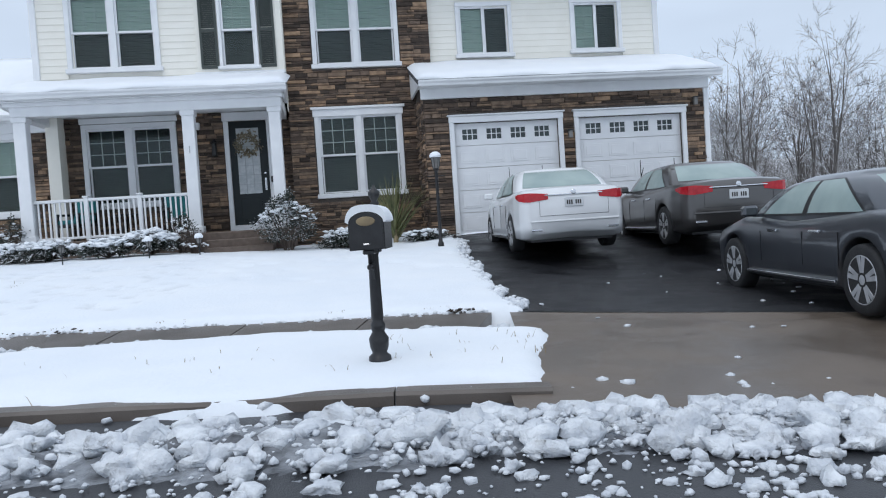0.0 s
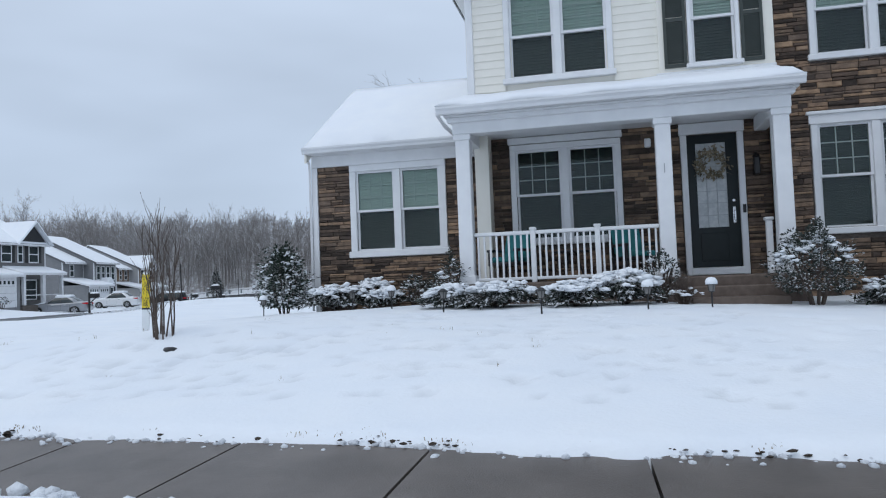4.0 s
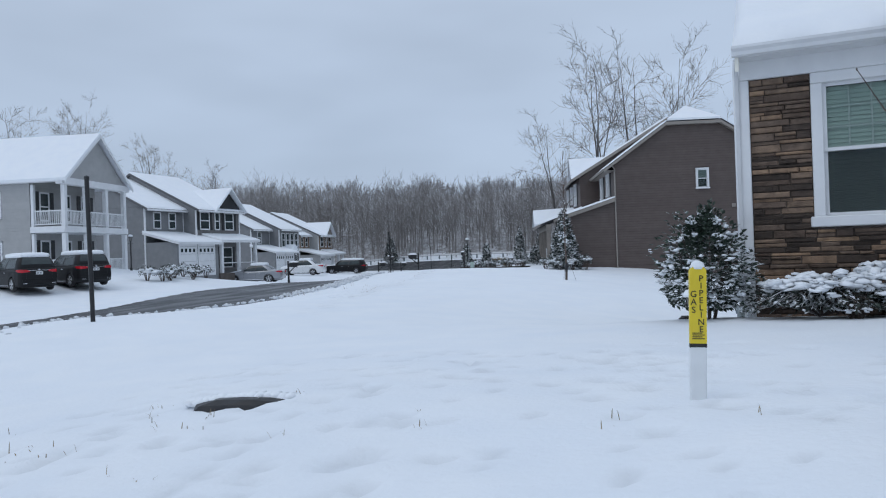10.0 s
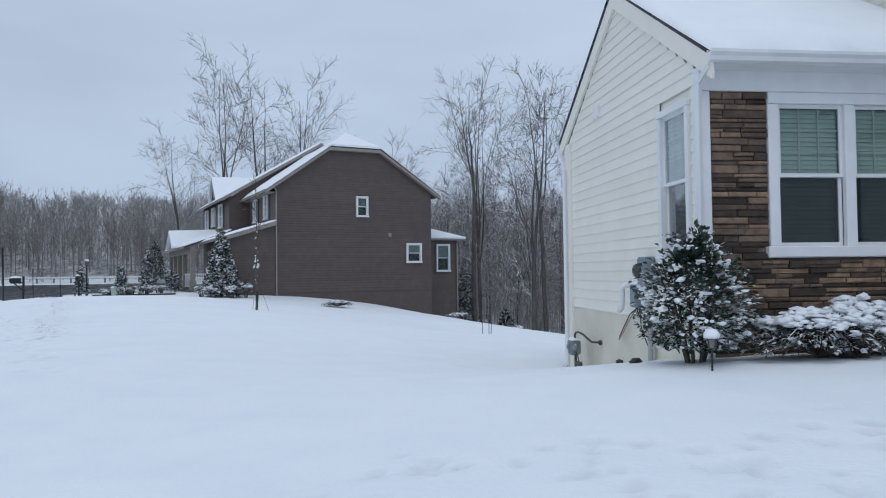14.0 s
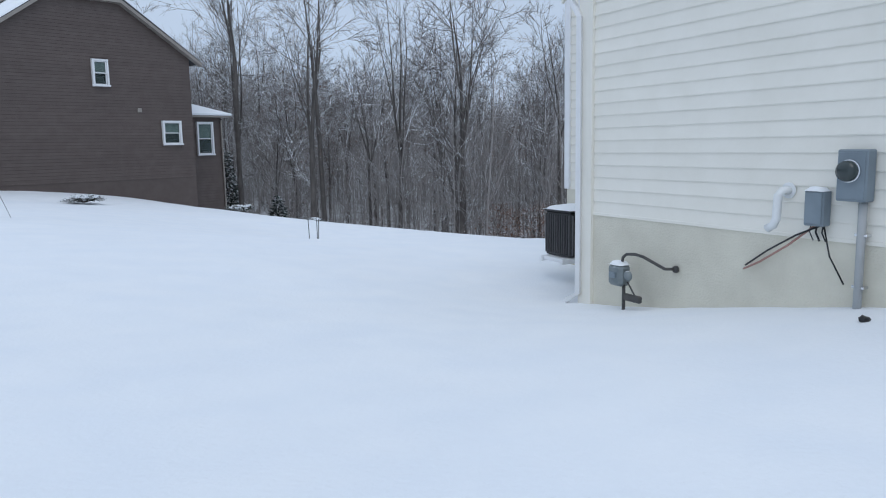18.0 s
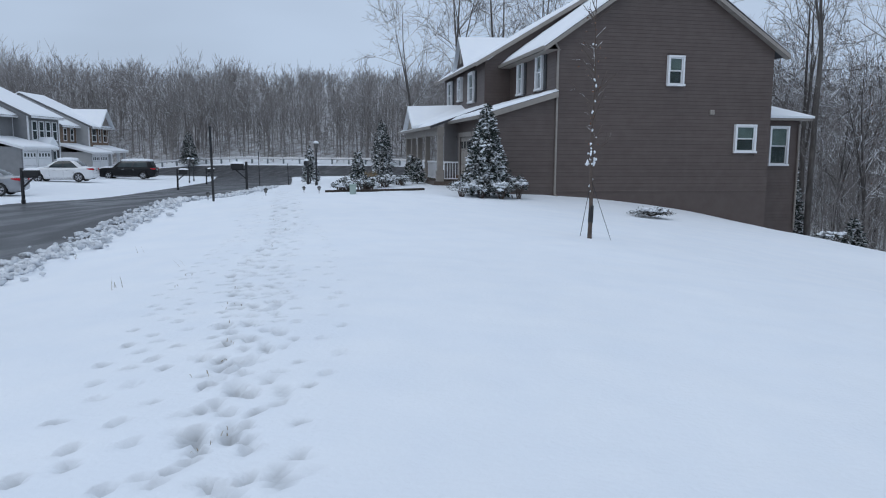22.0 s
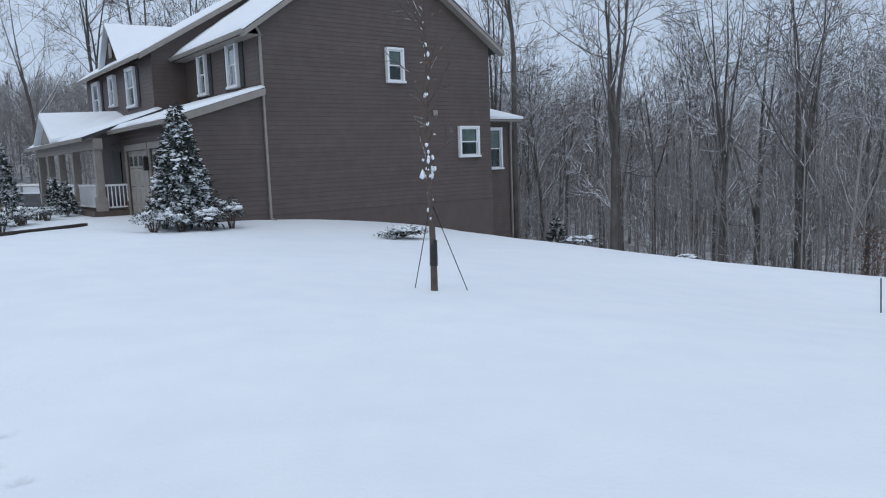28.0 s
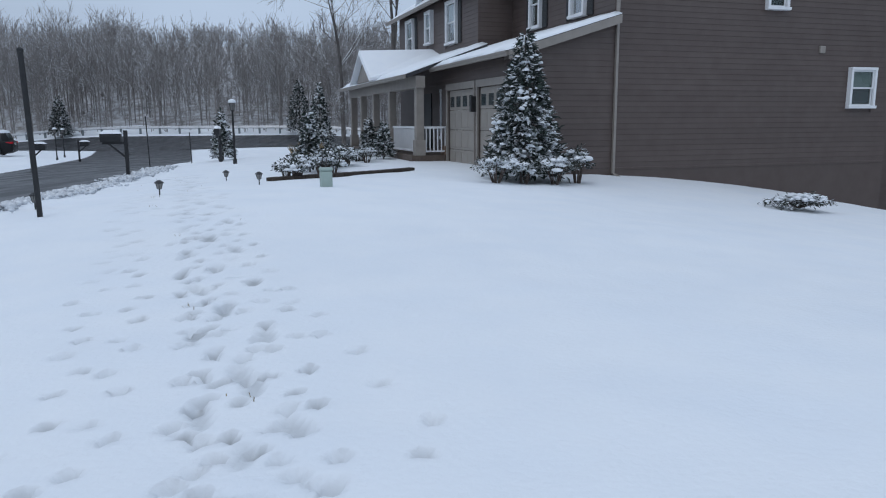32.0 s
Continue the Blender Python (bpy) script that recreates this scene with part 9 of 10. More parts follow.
    for side in (1, 3):
        pts = ((0.10, 0.46), (0.50, 0.86)) if side == 1 else ((0.54, 0.90), (0.14, 0.50))
        for i, (a, b) in enumerate(pts):
            lean = (0.0, 0.0) if tall else ((0.05, 0.0) if i == 0 else (0.0, -0.10)) if side == 1 else ((0.0, -0.05) if i == 0 else (0.10, 0.0))
            pane("window_trim", side + a - 0.02, side + b + 0.02, 0.07, 0.90, M_BLACK, 6, lean, 0.003)
            pane("side_window", side + a, side + b, 0.11, 0.86, glass if not snow else M_CARGLASS, 6, lean, 0.007)
    # wheels
    for ax in axles:
        for sx in (-1, 1):
            M = Matrix.Translation((sx * (hw - 0.115), ax, hub)) @ Matrix.Rotation(radians(90) * sx, 4, "Y")
            wh = P("wheel", MB().lathe([(0.225, -0.105), (0.30, -0.11), (0.33, -0.09), (0.337, -0.03), (0.337, 0.03), (0.33, 0.09), (0.30, 0.11), (0.225, 0.10)], 28).moved(M), M_RUBBER, "black tyre", smooth=True)
            rim = MB().lathe([(0.232, 0.0), (0.236, 0.098), (0.222, 0.104), (0.212, 0.085), (0.205, 0.02)], 28)
            for k in range(10):
                t = 2 * math.pi * (k // 2) / 5 + (0.17 if k % 2 else -0.17)
                c, s = math.cos(t), math.sin(t)
                q = lambda a, b, z: (a * c - b * s, a * s + b * c, z)
                rim.add([q(0.03, -0.026, 0.07), q(0.218, -0.03, 0.085), q(0.218, 0.03, 0.085), q(0.03, 0.026, 0.07), q(0.03, -0.018, 0.098), q(0.218, -0.022, 0.108), q(0.218, 0.022, 0.108), q(0.03, 0.018, 0.098)], [(4, 5, 6, 7), (0, 1, 5, 4), (2, 3, 7, 6), (1, 2, 6, 5)])
            rim.lathe([(0.055, 0.06), (0.055, 0.098), (0.03, 0.104)], 14)
            part("rim", rim.moved(M), M_ALLOY, wh, "bright split-spoke rim", world_space=False)
            part("hub_disc", MB().lathe([(0.22, 0.0), (0.22, 0.035)], 20).moved(M), M_BLACK, wh, world_space=False)
    # details
    for sx in (-1, 1):
        zl = tail - 0.12
        way = [(hw * 0.46, back - 0.006, -0.045, 0.045), (hw * 0.64, back - 0.010, -0.065, 0.06), (half(back) + 0.004, back - 0.004, -0.08, 0.07), (half(back + 0.06) + 0.010, back + 0.06, -0.075, 0.07), (half(back + 0.22) + 0.010, back + 0.22, -0.05, 0.065), (half(back + 0.40) + 0.008, back + 0.40, 0.01, 0.045)]
        tl = MB()
        for a, b, lo, hi in way:
            f = 0.955
            tl.v.extend([(sx * a, b, zl + lo), (sx * a, b, zl + hi), (sx * a * f, b + 0.05, zl + hi), (sx * a * f, b + 0.05, zl + lo)])
        for k in range(5):
            for c in range(4):
                tl.f.append((4 * k + c, 4 * k + (c + 1) % 4, 4 * k + 4 + (c + 1) % 4, 4 * k + 4 + c))
        tl.f += [(0, 1, 2, 3), (20, 21, 22, 23)]
        P("tail_light", tl, M_TAIL)
        P("headlight", MB().add([(sx * hw * 0.55, front - 0.06, nose - 0.24), (sx * hw * 0.86, front - 0.30, nose - 0.20), (sx * hw * 0.93, front - 0.62, nose - 0.05), (sx * hw * 0.80, front - 0.30, nose - 0.08), (sx * hw * 0.55, front - 0.10, nose - 0.13), (sx * hw * 0.7, front - 0.5, nose - 0.15)],
                                [(0, 1, 3, 4), (1, 2, 3), (0, 4, 5), (0, 5, 1), (1, 5, 2), (2, 5, 3), (3, 5, 4)]), M_LENS)
        P("mirror", MB().bevel_box(sx * hw * 0.98, yf[0] - 0.52, belt + 0.03, sx * (hw + 0.16), yf[0] - 0.40, belt + 0.16, 0.035).box(sx * hw * 0.9, yf[0] - 0.48, belt + 0.02, sx * (hw + 0.02), yf[0] - 0.43, belt + 0.06), paint)
        for v in (0.28, -0.62):
            P("door_handle", MB().bevel_box(sx * (hw * 0.992), v - 0.10, belt - 0.15, sx * (hw + 0.028), v + 0.10, belt - 0.12, 0.012), M_CHROME)
        for v in (0.62, -0.34, -1.02):
            P("door_gap", MB().box(sx * (hw - 0.004), v, 0.42, sx * (hw + 0.0035), v + 0.008, belt - 0.14), M_BLACK)
        P("sill_trim", MB().bevel_box(sx * (hw * 0.965), axles[0] + 0.42, 0.27, sx * (hw + 0.006), axles[1] - 0.42, 0.30, 0.006), M_CHROME)
        P("exhaust_tip", MB().bevel_box(sx * hw * 0.58, back - 0.012, 0.36, sx * hw * 0.78, back + 0.08, 0.40, 0.015), M_CHROME)
        if wipers:
            P("wiper", MB().tube([(sx * 0.36 - 0.15, yf[0] + 0.02, belt + 0.03), (sx * 0.36 - 0.10, yf[0] + 0.10, belt + 0.30), (sx * 0.36 - 0.02, yf[0] + 0.10, belt + 0.56)], [0.014, 0.012, 0.008], 5).box(sx * 0.36 - 0.085, yf[0] + 0.095, belt + 0.22, sx * 0.36 - 0.075, yf[0] + 0.12, belt + 0.72), M_BLACK)
    P("bumper_lip", MB().bevel_box(-hw * 0.80, back - 0.018, 0.50, hw * 0.80, back + 0.05, 0.53, 0.012), paint)
    P("trunk_chrome", MB().bevel_box(-hw * 0.52, back - 0.012, tail - 0.105, hw * 0.52, back + 0.03, tail - 0.088, 0.006), M_CHROME)
    P("trunk_gap", MB().box(-hw * 0.62, back - 0.004, 0.60, hw * 0.62, back + 0.02, 0.606).box(-hw * 0.62, back - 0.004, 0.606, -hw * 0.615, back + 0.02, tail - 0.10).box(hw * 0.615, back - 0.004, 0.606, hw * 0.62, back + 0.02, tail - 0.10), M_BLACK)
    P("emblem", MB().lathe([(0.045, 0), (0.045, 0.014), (0.03, 0.02)], 14).moved(Matrix.Translation((0, back + 0.004, tail - 0.065)) @ Matrix.Rotation(radians(90), 4, "X")), M_CHROME, "round chrome badge")
    pl = P("number_plate", MB().bevel_box(-0.155, back - 0.022, tail - 0.30, 0.155, back + 0.02, tail - 0.15, 0.006), M_PLATE)
    for i in range(7):
        if i != 3:
            part("plate_bar", MB().box(-0.122 + i * 0.036, back - 0.0245, tail - 0.265, -0.100 + i * 0.036, back - 0.02, tail - 0.195), M_INK, pl, world_space=False)
    P("grille", MB().bevel_box(-hw * 0.42, front - 0.06, nose - 0.34, hw * 0.42, front + 0.012, nose - 0.20, 0.02), M_BLACK)
    if snow:
        sn = MB()
        lv = [(0.97, -0.05), (1.02, 0.06), (0.97, 0.17), (0.75, 0.22), (0.2, 0.24)]
        for k, up in lv:
            for j in range(m):
                a = cab(1.0, 4 * j / m, 0.02)
                sn.v.append((a[0] * k, cy + (a[1] - cy) * k, a[2] + up))
        for i in range(len(lv) - 1):
            for j in range(m):
                sn.f.append((i * m + j, i * m + (j + 1) % m, (i + 1) * m + (j + 1) % m, (i + 1) * m + j))
        sn.f.append(tuple((len(lv) - 1) * m + j for j in range(m)))
        P("roof_snow", sn, M_SNOWCAP, smooth=True)
        hs = MB()
        ys_ = np.linspace(yf[0] - 0.05, front - 0.22, 9)
        for v in ys_:
            w = half(float(v)) * 0.86
            hs.v.extend([(-w, v, deck(float(v)) - 0.02), (-w * 0.9, v, deck(float(v)) + 0.07), (0, v, deck(float(v)) + 0.10), (w * 0.9, v, deck(float(v)) + 0.07), (w, v, deck(float(v)) - 0.02)])
        for i in range(8):
            hs.f += [(i * 5 + j, i * 5 + j + 1, i * 5 + j + 6, i * 5 + j + 5) for j in range(4)]
        hs.f += [(0, 1, 2, 3, 4)[::-1], (40, 41, 42, 43, 44)]
        P("hood_snow", hs, M_SNOWCAP, smooth=True)
    return ob


car("sedan", "white sedan with misted windows and raised wipers on the driveway", M_CARWHITE, 2.49, 12.92, -4.2, 4.85, 1.86, 0.98, 1.475, axles=(-1.38, 1.46), wipers=True, group="cars on the driveway", k=0.86)
car("sedan", "warm grey sedan with raised wipers parked before the garage", M_CARGREY, 4.82, 12.50, -6.2, 4.80, 1.83, 0.96, 1.435, axles=(-1.36, 1.44), wipers=True, group="cars on the driveway", k=0.87)
car("sedan", "slate grey sedan with split-spoke rims across the apron", M_CARBLUE, 4.04, 7.20, -6.9, 4.80, 1.84, 0.91, 1.365, axles=(-1.36, 1.44), group="cars on the driveway", k=0.87)
for x, y, t in ((-41.6, 30.6, 74), (-41.3, 33.2, 76)):
    car("suv", "black sport utility car under fresh snow in a driveway", M_CARBLACK, x, y, t, 4.7, 1.9, 1.05, 1.72, axles=(-1.4, 1.4), tall=True, snow=True, glass=M_CARGLASS, group="cars across the street", k=0.9)
car("sedan", "silver sedan dusted with snow before the grey house", M_CARSILVER, -48.6, 55.6, 112, 4.7, 1.82, 0.93, 1.46, snow=True, glass=M_CARGLASS, group="cars across the street")
car("suv", "white sport utility car parked in a snowy driveway", M_CARWHITE, -54.93, 70.96, 108, 4.7, 1.86, 1.0, 1.6, snow=True, glass=M_CARGLASS, group="cars across the street")
car("pickup", "dark snow-covered pickup before the last house", M_CARBLACK, -59.22, 86.14, 108, 5.2, 1.9, 1.05, 1.75, axles=(-1.5, 1.6), tall=True, snow=True, glass=M_CARGLASS, group="cars across the street")

# ---------------------------------------------------------------- small things outdoors
def dome(mb, x0, y0, x1, y1, z, h, seed, n=8):
    """A rounded pillow of snow over a rectangle."""
    rng = random.Random(seed)
    k = len(mb.v)
    for j in range(n + 1):
        for i in range(n + 1):
            a, b = 2 * i / n - 1, 2 * j / n - 1
            e = max(0.0, 1 - abs(a) ** 3.2) * max(0.0, 1 - abs(b) ** 3.2)
            s = 1 + 0.06 * (1 - e)
            mb.v.append((x0 + (x1 - x0) * (a * s + 1) / 2 + rng.gauss(0, 0.004), y0 + (y1 - y0) * (b * s + 1) / 2 + rng.gauss(0, 0.004), z - 0.012 + h * e ** 0.5 * rng.uniform(0.93, 1.05)))
    for j in range(n):
        for i in range(n):
            a = k + j * (n + 1) + i
            mb.f.append((a, a + 1, a + n + 2, a + n + 1))
    return mb


# ornate letter box by the pavement
mx, my = -0.74, 5.70
mz = land(mx, my) + 0.06
MBX = thing("mailbox", "black ornate letter box on a turned post, capped with snow", "mailbox", pose(mx, my, mz, 0, 0, -11) @ Matrix.Scale(0.745, 4))
P = lambda n, mb, m, lab="", parent=None, **k: part(n, mb, m, parent or MBX, lab, world_space=False, **k)
P("post", MB().lathe([(0.10, -0.15), (0.105, 0.0), (0.10, 0.05), (0.065, 0.08), (0.085, 0.14), (0.09, 0.21), (0.055, 0.27), (0.065, 0.30), (0.066, 0.34), (0.048, 0.37), (0.056, 0.40), (0.052, 0.62), (0.047, 0.95), (0.055, 0.98), (0.06, 1.0), (0.045, 1.02)], 18), M_BLACK, smooth=True)
P("bracket", MB().bevel_box(-0.05, -0.25, 0.97, 0.05, 0.22, 1.01, 0.01).prism([(-0.22, 0.98), (-0.04, 0.98), (-0.04, 0.72)], -0.016, 0.016, "x").bevel_box(-0.02, -0.26, 0.84, 0.02, -0.02, 0.88, 0.008), M_BLACK)
outline = [(-0.155, 1.01), (0.155, 1.01), (0.155, 1.24)] + [(0.155 * math.cos(t), 1.24 + 0.10 * math.sin(t)) for t in [math.pi * i / 12 for i in range(1, 12)]] + [(-0.155, 1.24)]
P("box", MB().prism(outline, -0.28, 0.19, "y"), M_BLACK)
dr = P("door", MB().prism([(a * 0.93, 1.175 + (b - 1.175) * 0.93) for a, b in outline], -0.298, -0.279, "y"), M_BLACK)
part("medallion", MB().lathe([(0.075, 0.0), (0.07, 0.010), (0.03, 0.014)], 18).moved(Matrix.Translation((0, -0.297, 1.255)) @ Matrix.Rotation(radians(90), 4, "X") @ Matrix.Diagonal((1.1, 0.55, 1, 1))), M_STRAW, dr, "faded oval plaque", world_space=False)
part("pull", MB().tube([(-0.03, -0.30, 1.06), (-0.02, -0.325, 1.06), (0.02, -0.325, 1.06), (0.03, -0.30, 1.06)], 0.007, 6), M_CHROME, dr, world_space=False)
cap_out = [(0.178 * math.cos(t), 1.255 + (0.155 + 0.012 * math.sin(3 * t)) * math.sin(t)) for t in [math.pi * i / 14 for i in range(15)]]
cap_in = [(0.152 * math.cos(t), 1.24 + 0.097 * math.sin(t)) for t in [math.pi * i / 14 for i in range(14, -1, -1)]]
P("snow_cap", MB().prism(cap_out + cap_in, -0.292, 0.20, "y"), M_SNOWCAP)
P("finial", MB().lathe([(0.03, 1.30), (0.03, 1.40), (0.045, 1.42), (0.025, 1.44), (0.055, 1.50), (0.055, 1.53), (0.02, 1.56), (0.012, 1.59)], 12, (0.0, 0.30, 0)).tube([(0, 0.2, 1.0), (0, 0.30, 1.05), (0, 0.30, 1.32)], 0.022, 8), M_BLACK, smooth=True)


def lamp_post(x, y, h, label, snow=True, group="lamp posts", k=1.0):
    z = land(x, y) + 0.04
    ob = thing("lamp_post", label, "lamp post", pose(x, y, z) @ Matrix.Scale(k, 4), group)
    P = lambda n, mb, m, parent=None, **k: part(n, mb, m, parent or ob, world_space=False, **k)
    P("pole", MB().lathe([(0.075, -0.1), (0.07, 0.12), (0.045, 0.16), (0.04, 0.5), (0.036, h - 0.40), (0.05, h - 0.38), (0.03, h - 0.35)], 12), M_BLACK, smooth=True)
    P("cross_bar", MB().tube([(-0.20, 0, h - 0.50), (0.20, 0, h - 0.50)], 0.010, 6), M_BLACK)
    lan = P("lantern", MB().lathe([(0.06, h - 0.36), (0.07, h - 0.33)], 6).lathe([(0.13, h - 0.09), (0.12, h - 0.07), (0.04, h - 0.01)], 6), M_BLACK)
    part("lamp_glass", MB().lathe([(0.065, h - 0.33), (0.105, h - 0.09)], 6), M_BULB, lan, world_space=False)
    for i in range(6):
        t = 2 * math.pi * i / 6
        part("lantern_bar", MB().tube([(0.068 * math.cos(t), 0.068 * math.sin(t), h - 0.33), (0.11 * math.cos(t), 0.11 * math.sin(t), h - 0.09)], 0.007, 4), M_BLACK, lan, world_space=False)
    if snow:
        P("snow_cap", MB().lathe([(0.13, h - 0.085), (0.135, h - 0.04), (0.11, h + 0.01), (0.05, h + 0.045), (0.01, h + 0.05)], 10), M_SNOWCAP, smooth=True)
    return ob


lamp_post(0.70, 13.05, 2.15, "black garden lamp post with a snow-capped lantern beside the driveway", k=0.74)
lamp_post(-30.6, 57.2, 2.15, "black garden lamp post at the edge of the brown house's lawn")
for x, y in ((-50.0, 80.5), (-52.5, 86.0), (-45.6, 40.5)):
    lamp_post(x, y, 2.1, "black garden lamp post across the street")
for x, y, h, r in ((-20.27, 16.7, 2.4, 0.036), (-27.9, 40.65, 2.05, 0.034), (-34.4, 59.0, 1.9, 0.022), (-33.4, 60.6, 1.2, 0.02)):
    z = land(x, y)
    ob = thing("marker_pole", "thin black pole standing in the snow by the street", "pole", pose(x, y, z, 0, -1.2, 0), "poles along the street")
    part("pole", MB().tube([(0, 0, -0.2), (0, 0, h)], [r, r], 10), M_BLACK, ob, world_space=False)
    part("pole_cap", MB().lathe([(r * 1.15, h - 0.03), (r * 1.15, h + 0.01), (r * 0.4, h + 0.03)], 10), M_BLACK, ob, world_space=False)


def arm_mailbox(x, y, turn, label, h=1.28, post_up=1.34):
    ob = thing("mailbox", label, "mailbox", pose(x, y, land(x, y) + 0.03, 0, 0, turn), "letter boxes along the street")
    P = lambda n, mb, m, **k: part(n, mb, m, ob, world_space=False, **k)
    P("post", MB().bevel_box(-0.05, -0.05, -0.2, 0.05, 0.05, post_up, 0.012).lathe([(0.08, 0.0), (0.08, 0.12), (0.05, 0.14)], 10), M_BLACK)
    P("arm", MB().bevel_box(-0.62, -0.035, h - 0.32, -0.05, 0.035, h - 0.26, 0.008).add([(-0.42, -0.02, h - 0.3), (-0.05, -0.02, h - 0.62), (-0.05, -0.02, h - 0.70), (-0.5, -0.02, h - 0.3), (-0.42, 0.02, h - 0.3), (-0.05, 0.02, h - 0.62), (-0.05, 0.02, h - 0.70), (-0.5, 0.02, h - 0.3)], [(0, 1, 2, 3), (7, 6, 5, 4), (0, 4, 5, 1), (2, 6, 7, 3)]), M_BLACK)
    o2 = [(-0.10, h - 0.26), (0.10, h - 0.26), (0.10, h - 0.10)] + [(0.10 * math.cos(t), h - 0.10 + 0.09 * math.sin(t)) for t in [math.pi * i / 8 for i in range(1, 8)]] + [(-0.10, h - 0.10)]
    P("box", MB().prism([(p, q) for p, q in o2], -0.66, -0.12, "x"), M_BLACK)
    P("snow_cap", dome(MB(), -0.67, -0.11, -0.11, 0.11, h - 0.02, 0.10, 5, 6), M_SNOWCAP, smooth=True)


arm_mailbox(-32.0, 52.0, 12, "black letter box on an arm, capped with snow")
arm_mailbox(-42.2, 64.5, 190, "black letter box across the street in the snow")
arm_mailbox(-47.4, 78.5, 190, "black letter box across the street in the snow")
arm_mailbox(-38.6, 46.6, 190, "black letter box across the street before the grey house")
arm_mailbox(-31.9, 59.6, 100, "black letter box near the lamp post at the junction")


def glyphs(text, size, depth=0.0012):
    c = bpy.data.curves.new("letter", "FONT")
    c.body, c.size, c.extrude, c.align_x, c.align_y = text, size, depth, "CENTER", "CENTER"
    o = bpy.data.objects.new("letter", c)
    me_ = bpy.data.meshes.new_from_object(o)
    bpy.data.objects.remove(o)
    return me_


# gas pipeline marker
gx_, gy_ = -10.60, 12.78
GM = thing("pipeline_marker", "white and yellow gas pipeline marker post in the lawn", "marker post", pose(gx_, gy_, land(gx_, gy_) + 0.03, 0, 1.5, 18))
slab_ = lambda z0, z1, w=0.047, d=0.016: MB().bevel_box(-w, -d, z0, w, d, z1, 0.008)
part("lower_post", slab_(-0.2, 0.36), M_WHITEPL, GM, "white lower post", world_space=False)
part("band", MB().bevel_box(-0.0485, -0.0175, 0.345, 0.0485, 0.0175, 0.37, 0.004), M_BLACK, GM, "black band", world_space=False)
up_ = [(-0.047, 0.37), (0.047, 0.37), (0.047, 0.785)] + [(0.047 * math.cos(t), 0.785 + 0.035 * math.sin(t)) for t in [math.pi * i / 8 for i in range(1, 8)]] + [(-0.047, 0.785)]
upper = part("upper_post", MB().prism(up_, -0.016, 0.016, "y"), M_YELLOW, GM, "yellow rounded upper post", world_space=False)
part("snow_cap", MB().lathe([(0.036, 0.80), (0.042, 0.815), (0.034, 0.838), (0.01, 0.85)], 12).moved(Matrix.Diagonal((1.0, 0.55, 1, 1))), M_SNOWCAP, GM, smooth=True, world_space=False)
for word, px, top, step, sz in (("GAS", -0.026, 0.655, 0.046, 0.052), ("PIPELINE", 0.016, 0.745, 0.042, 0.050)):
    for i, ch in enumerate(word):
        q = glyphs(ch, sz)
        q.materials.append(M_INK)
        o = new("letter", q)
        o.parent = upper
        o.matrix_basis = pose(px, -0.0172, top - i * step, 90, 0, 0)
for i in range(4):
    part("small_print", MB().box(-0.034, -0.0172, 0.395 + i * 0.011, 0.034 - 0.012 * (i % 2), -0.0158, 0.400 + i * 0.011), M_INK, upper, world_space=False)
# black cap in the lawn, a lump by the path light, the drain's mouth
rng = random.Random(21)
for x, y, r, nm, lb in ((-9.18, 11.15, 0.075, "drain_cap", "small black drain cap poking out of the snow"), (-11.3, 18.4, 0.07, "rock", "small dark stone in the snow"), (-11.15, 19.3, 0.05, "rock", "small dark stone in the snow")):
    mb = MB()
    lump(mb, (x, y, land(x, y) + 0.055), (r, r * 0.8, r * 0.6), rng, 0.2, True)
    tagged(part(nm, mb, M_BLACK, smooth=True), lb, "stone" if nm == "rock" else "drain cap")
a, b = Vector((-13.72, 11.98, 0)), Vector((-13.08, 12.30, 0))
d = (b - a).normalized()
zc = land(-13.5, 12.2) + 0.03
DR = thing("storm_drain", "dark slot of a storm drain under a lip of snow", "drain", Matrix.Translation((a.x, a.y, zc)) @ Matrix.Rotation(math.atan2(d.y, d.x), 4, "Z"))
# no hole is cut: a solid black lump stands for the slot's shade
slot = MB()
lump(slot, (0.36, 0.02, 0.0), (0.37, 0.10, 0.085), rng, 0.08, True)
part("opening", slot, M_BLACK, DR, "black lump standing for the shade in the slot", world_space=False)
lip = MB()
for i in range(16):
    lump(lip, (0.0 + 0.05 * i, 0.13, 0.035 + 0.03 * math.sin(math.pi * i / 15)), (0.07, 0.13, 0.03), rng, 0.2)
part("snow_cap", lip, M_SNOWCAP, DR, smooth=True, world_space=False)

# ---------------------------------------------------------------- meters on the side wall (its face at x = -10.50)
W = -10.52
EM = thing("electric_meter", "grey electric meter box with a glass dial on the siding", "meter")
part("box", MB().bevel_box(W - 0.13, 19.65, 1.60, W, 19.92, 2.04, 0.012), M_GREYBOX, EM)
part("cover", MB().bevel_box(W - 0.142, 19.665, 1.62, W - 0.125, 19.905, 2.02, 0.008), M_GREYBOX, EM)
dial = part("dial", MB().lathe([(0.09, 0.0), (0.09, 0.05), (0.08, 0.085), (0.04, 0.10)], 20).moved(Matrix.Translation((W - 0.14, 19.79, 1.86)) @ Matrix.Rotation(radians(-90), 4, "Y")), M_CARGLASS, EM, "round glass dial", smooth=True)
part("ring", MB().lathe([(0.098, 0.0), (0.098, 0.02), (0.088, 0.024)], 20).moved(Matrix.Translation((W - 0.142, 19.79, 1.86)) @ Matrix.Rotation(radians(-90), 4, "Y")), M_CHROME, dial)
part("conduit", MB().tube([(W - 0.06, 19.71, 1.62), (W - 0.06, 19.71, 0.3)], 0.035, 10), M_CONDUIT, EM, smooth=True)
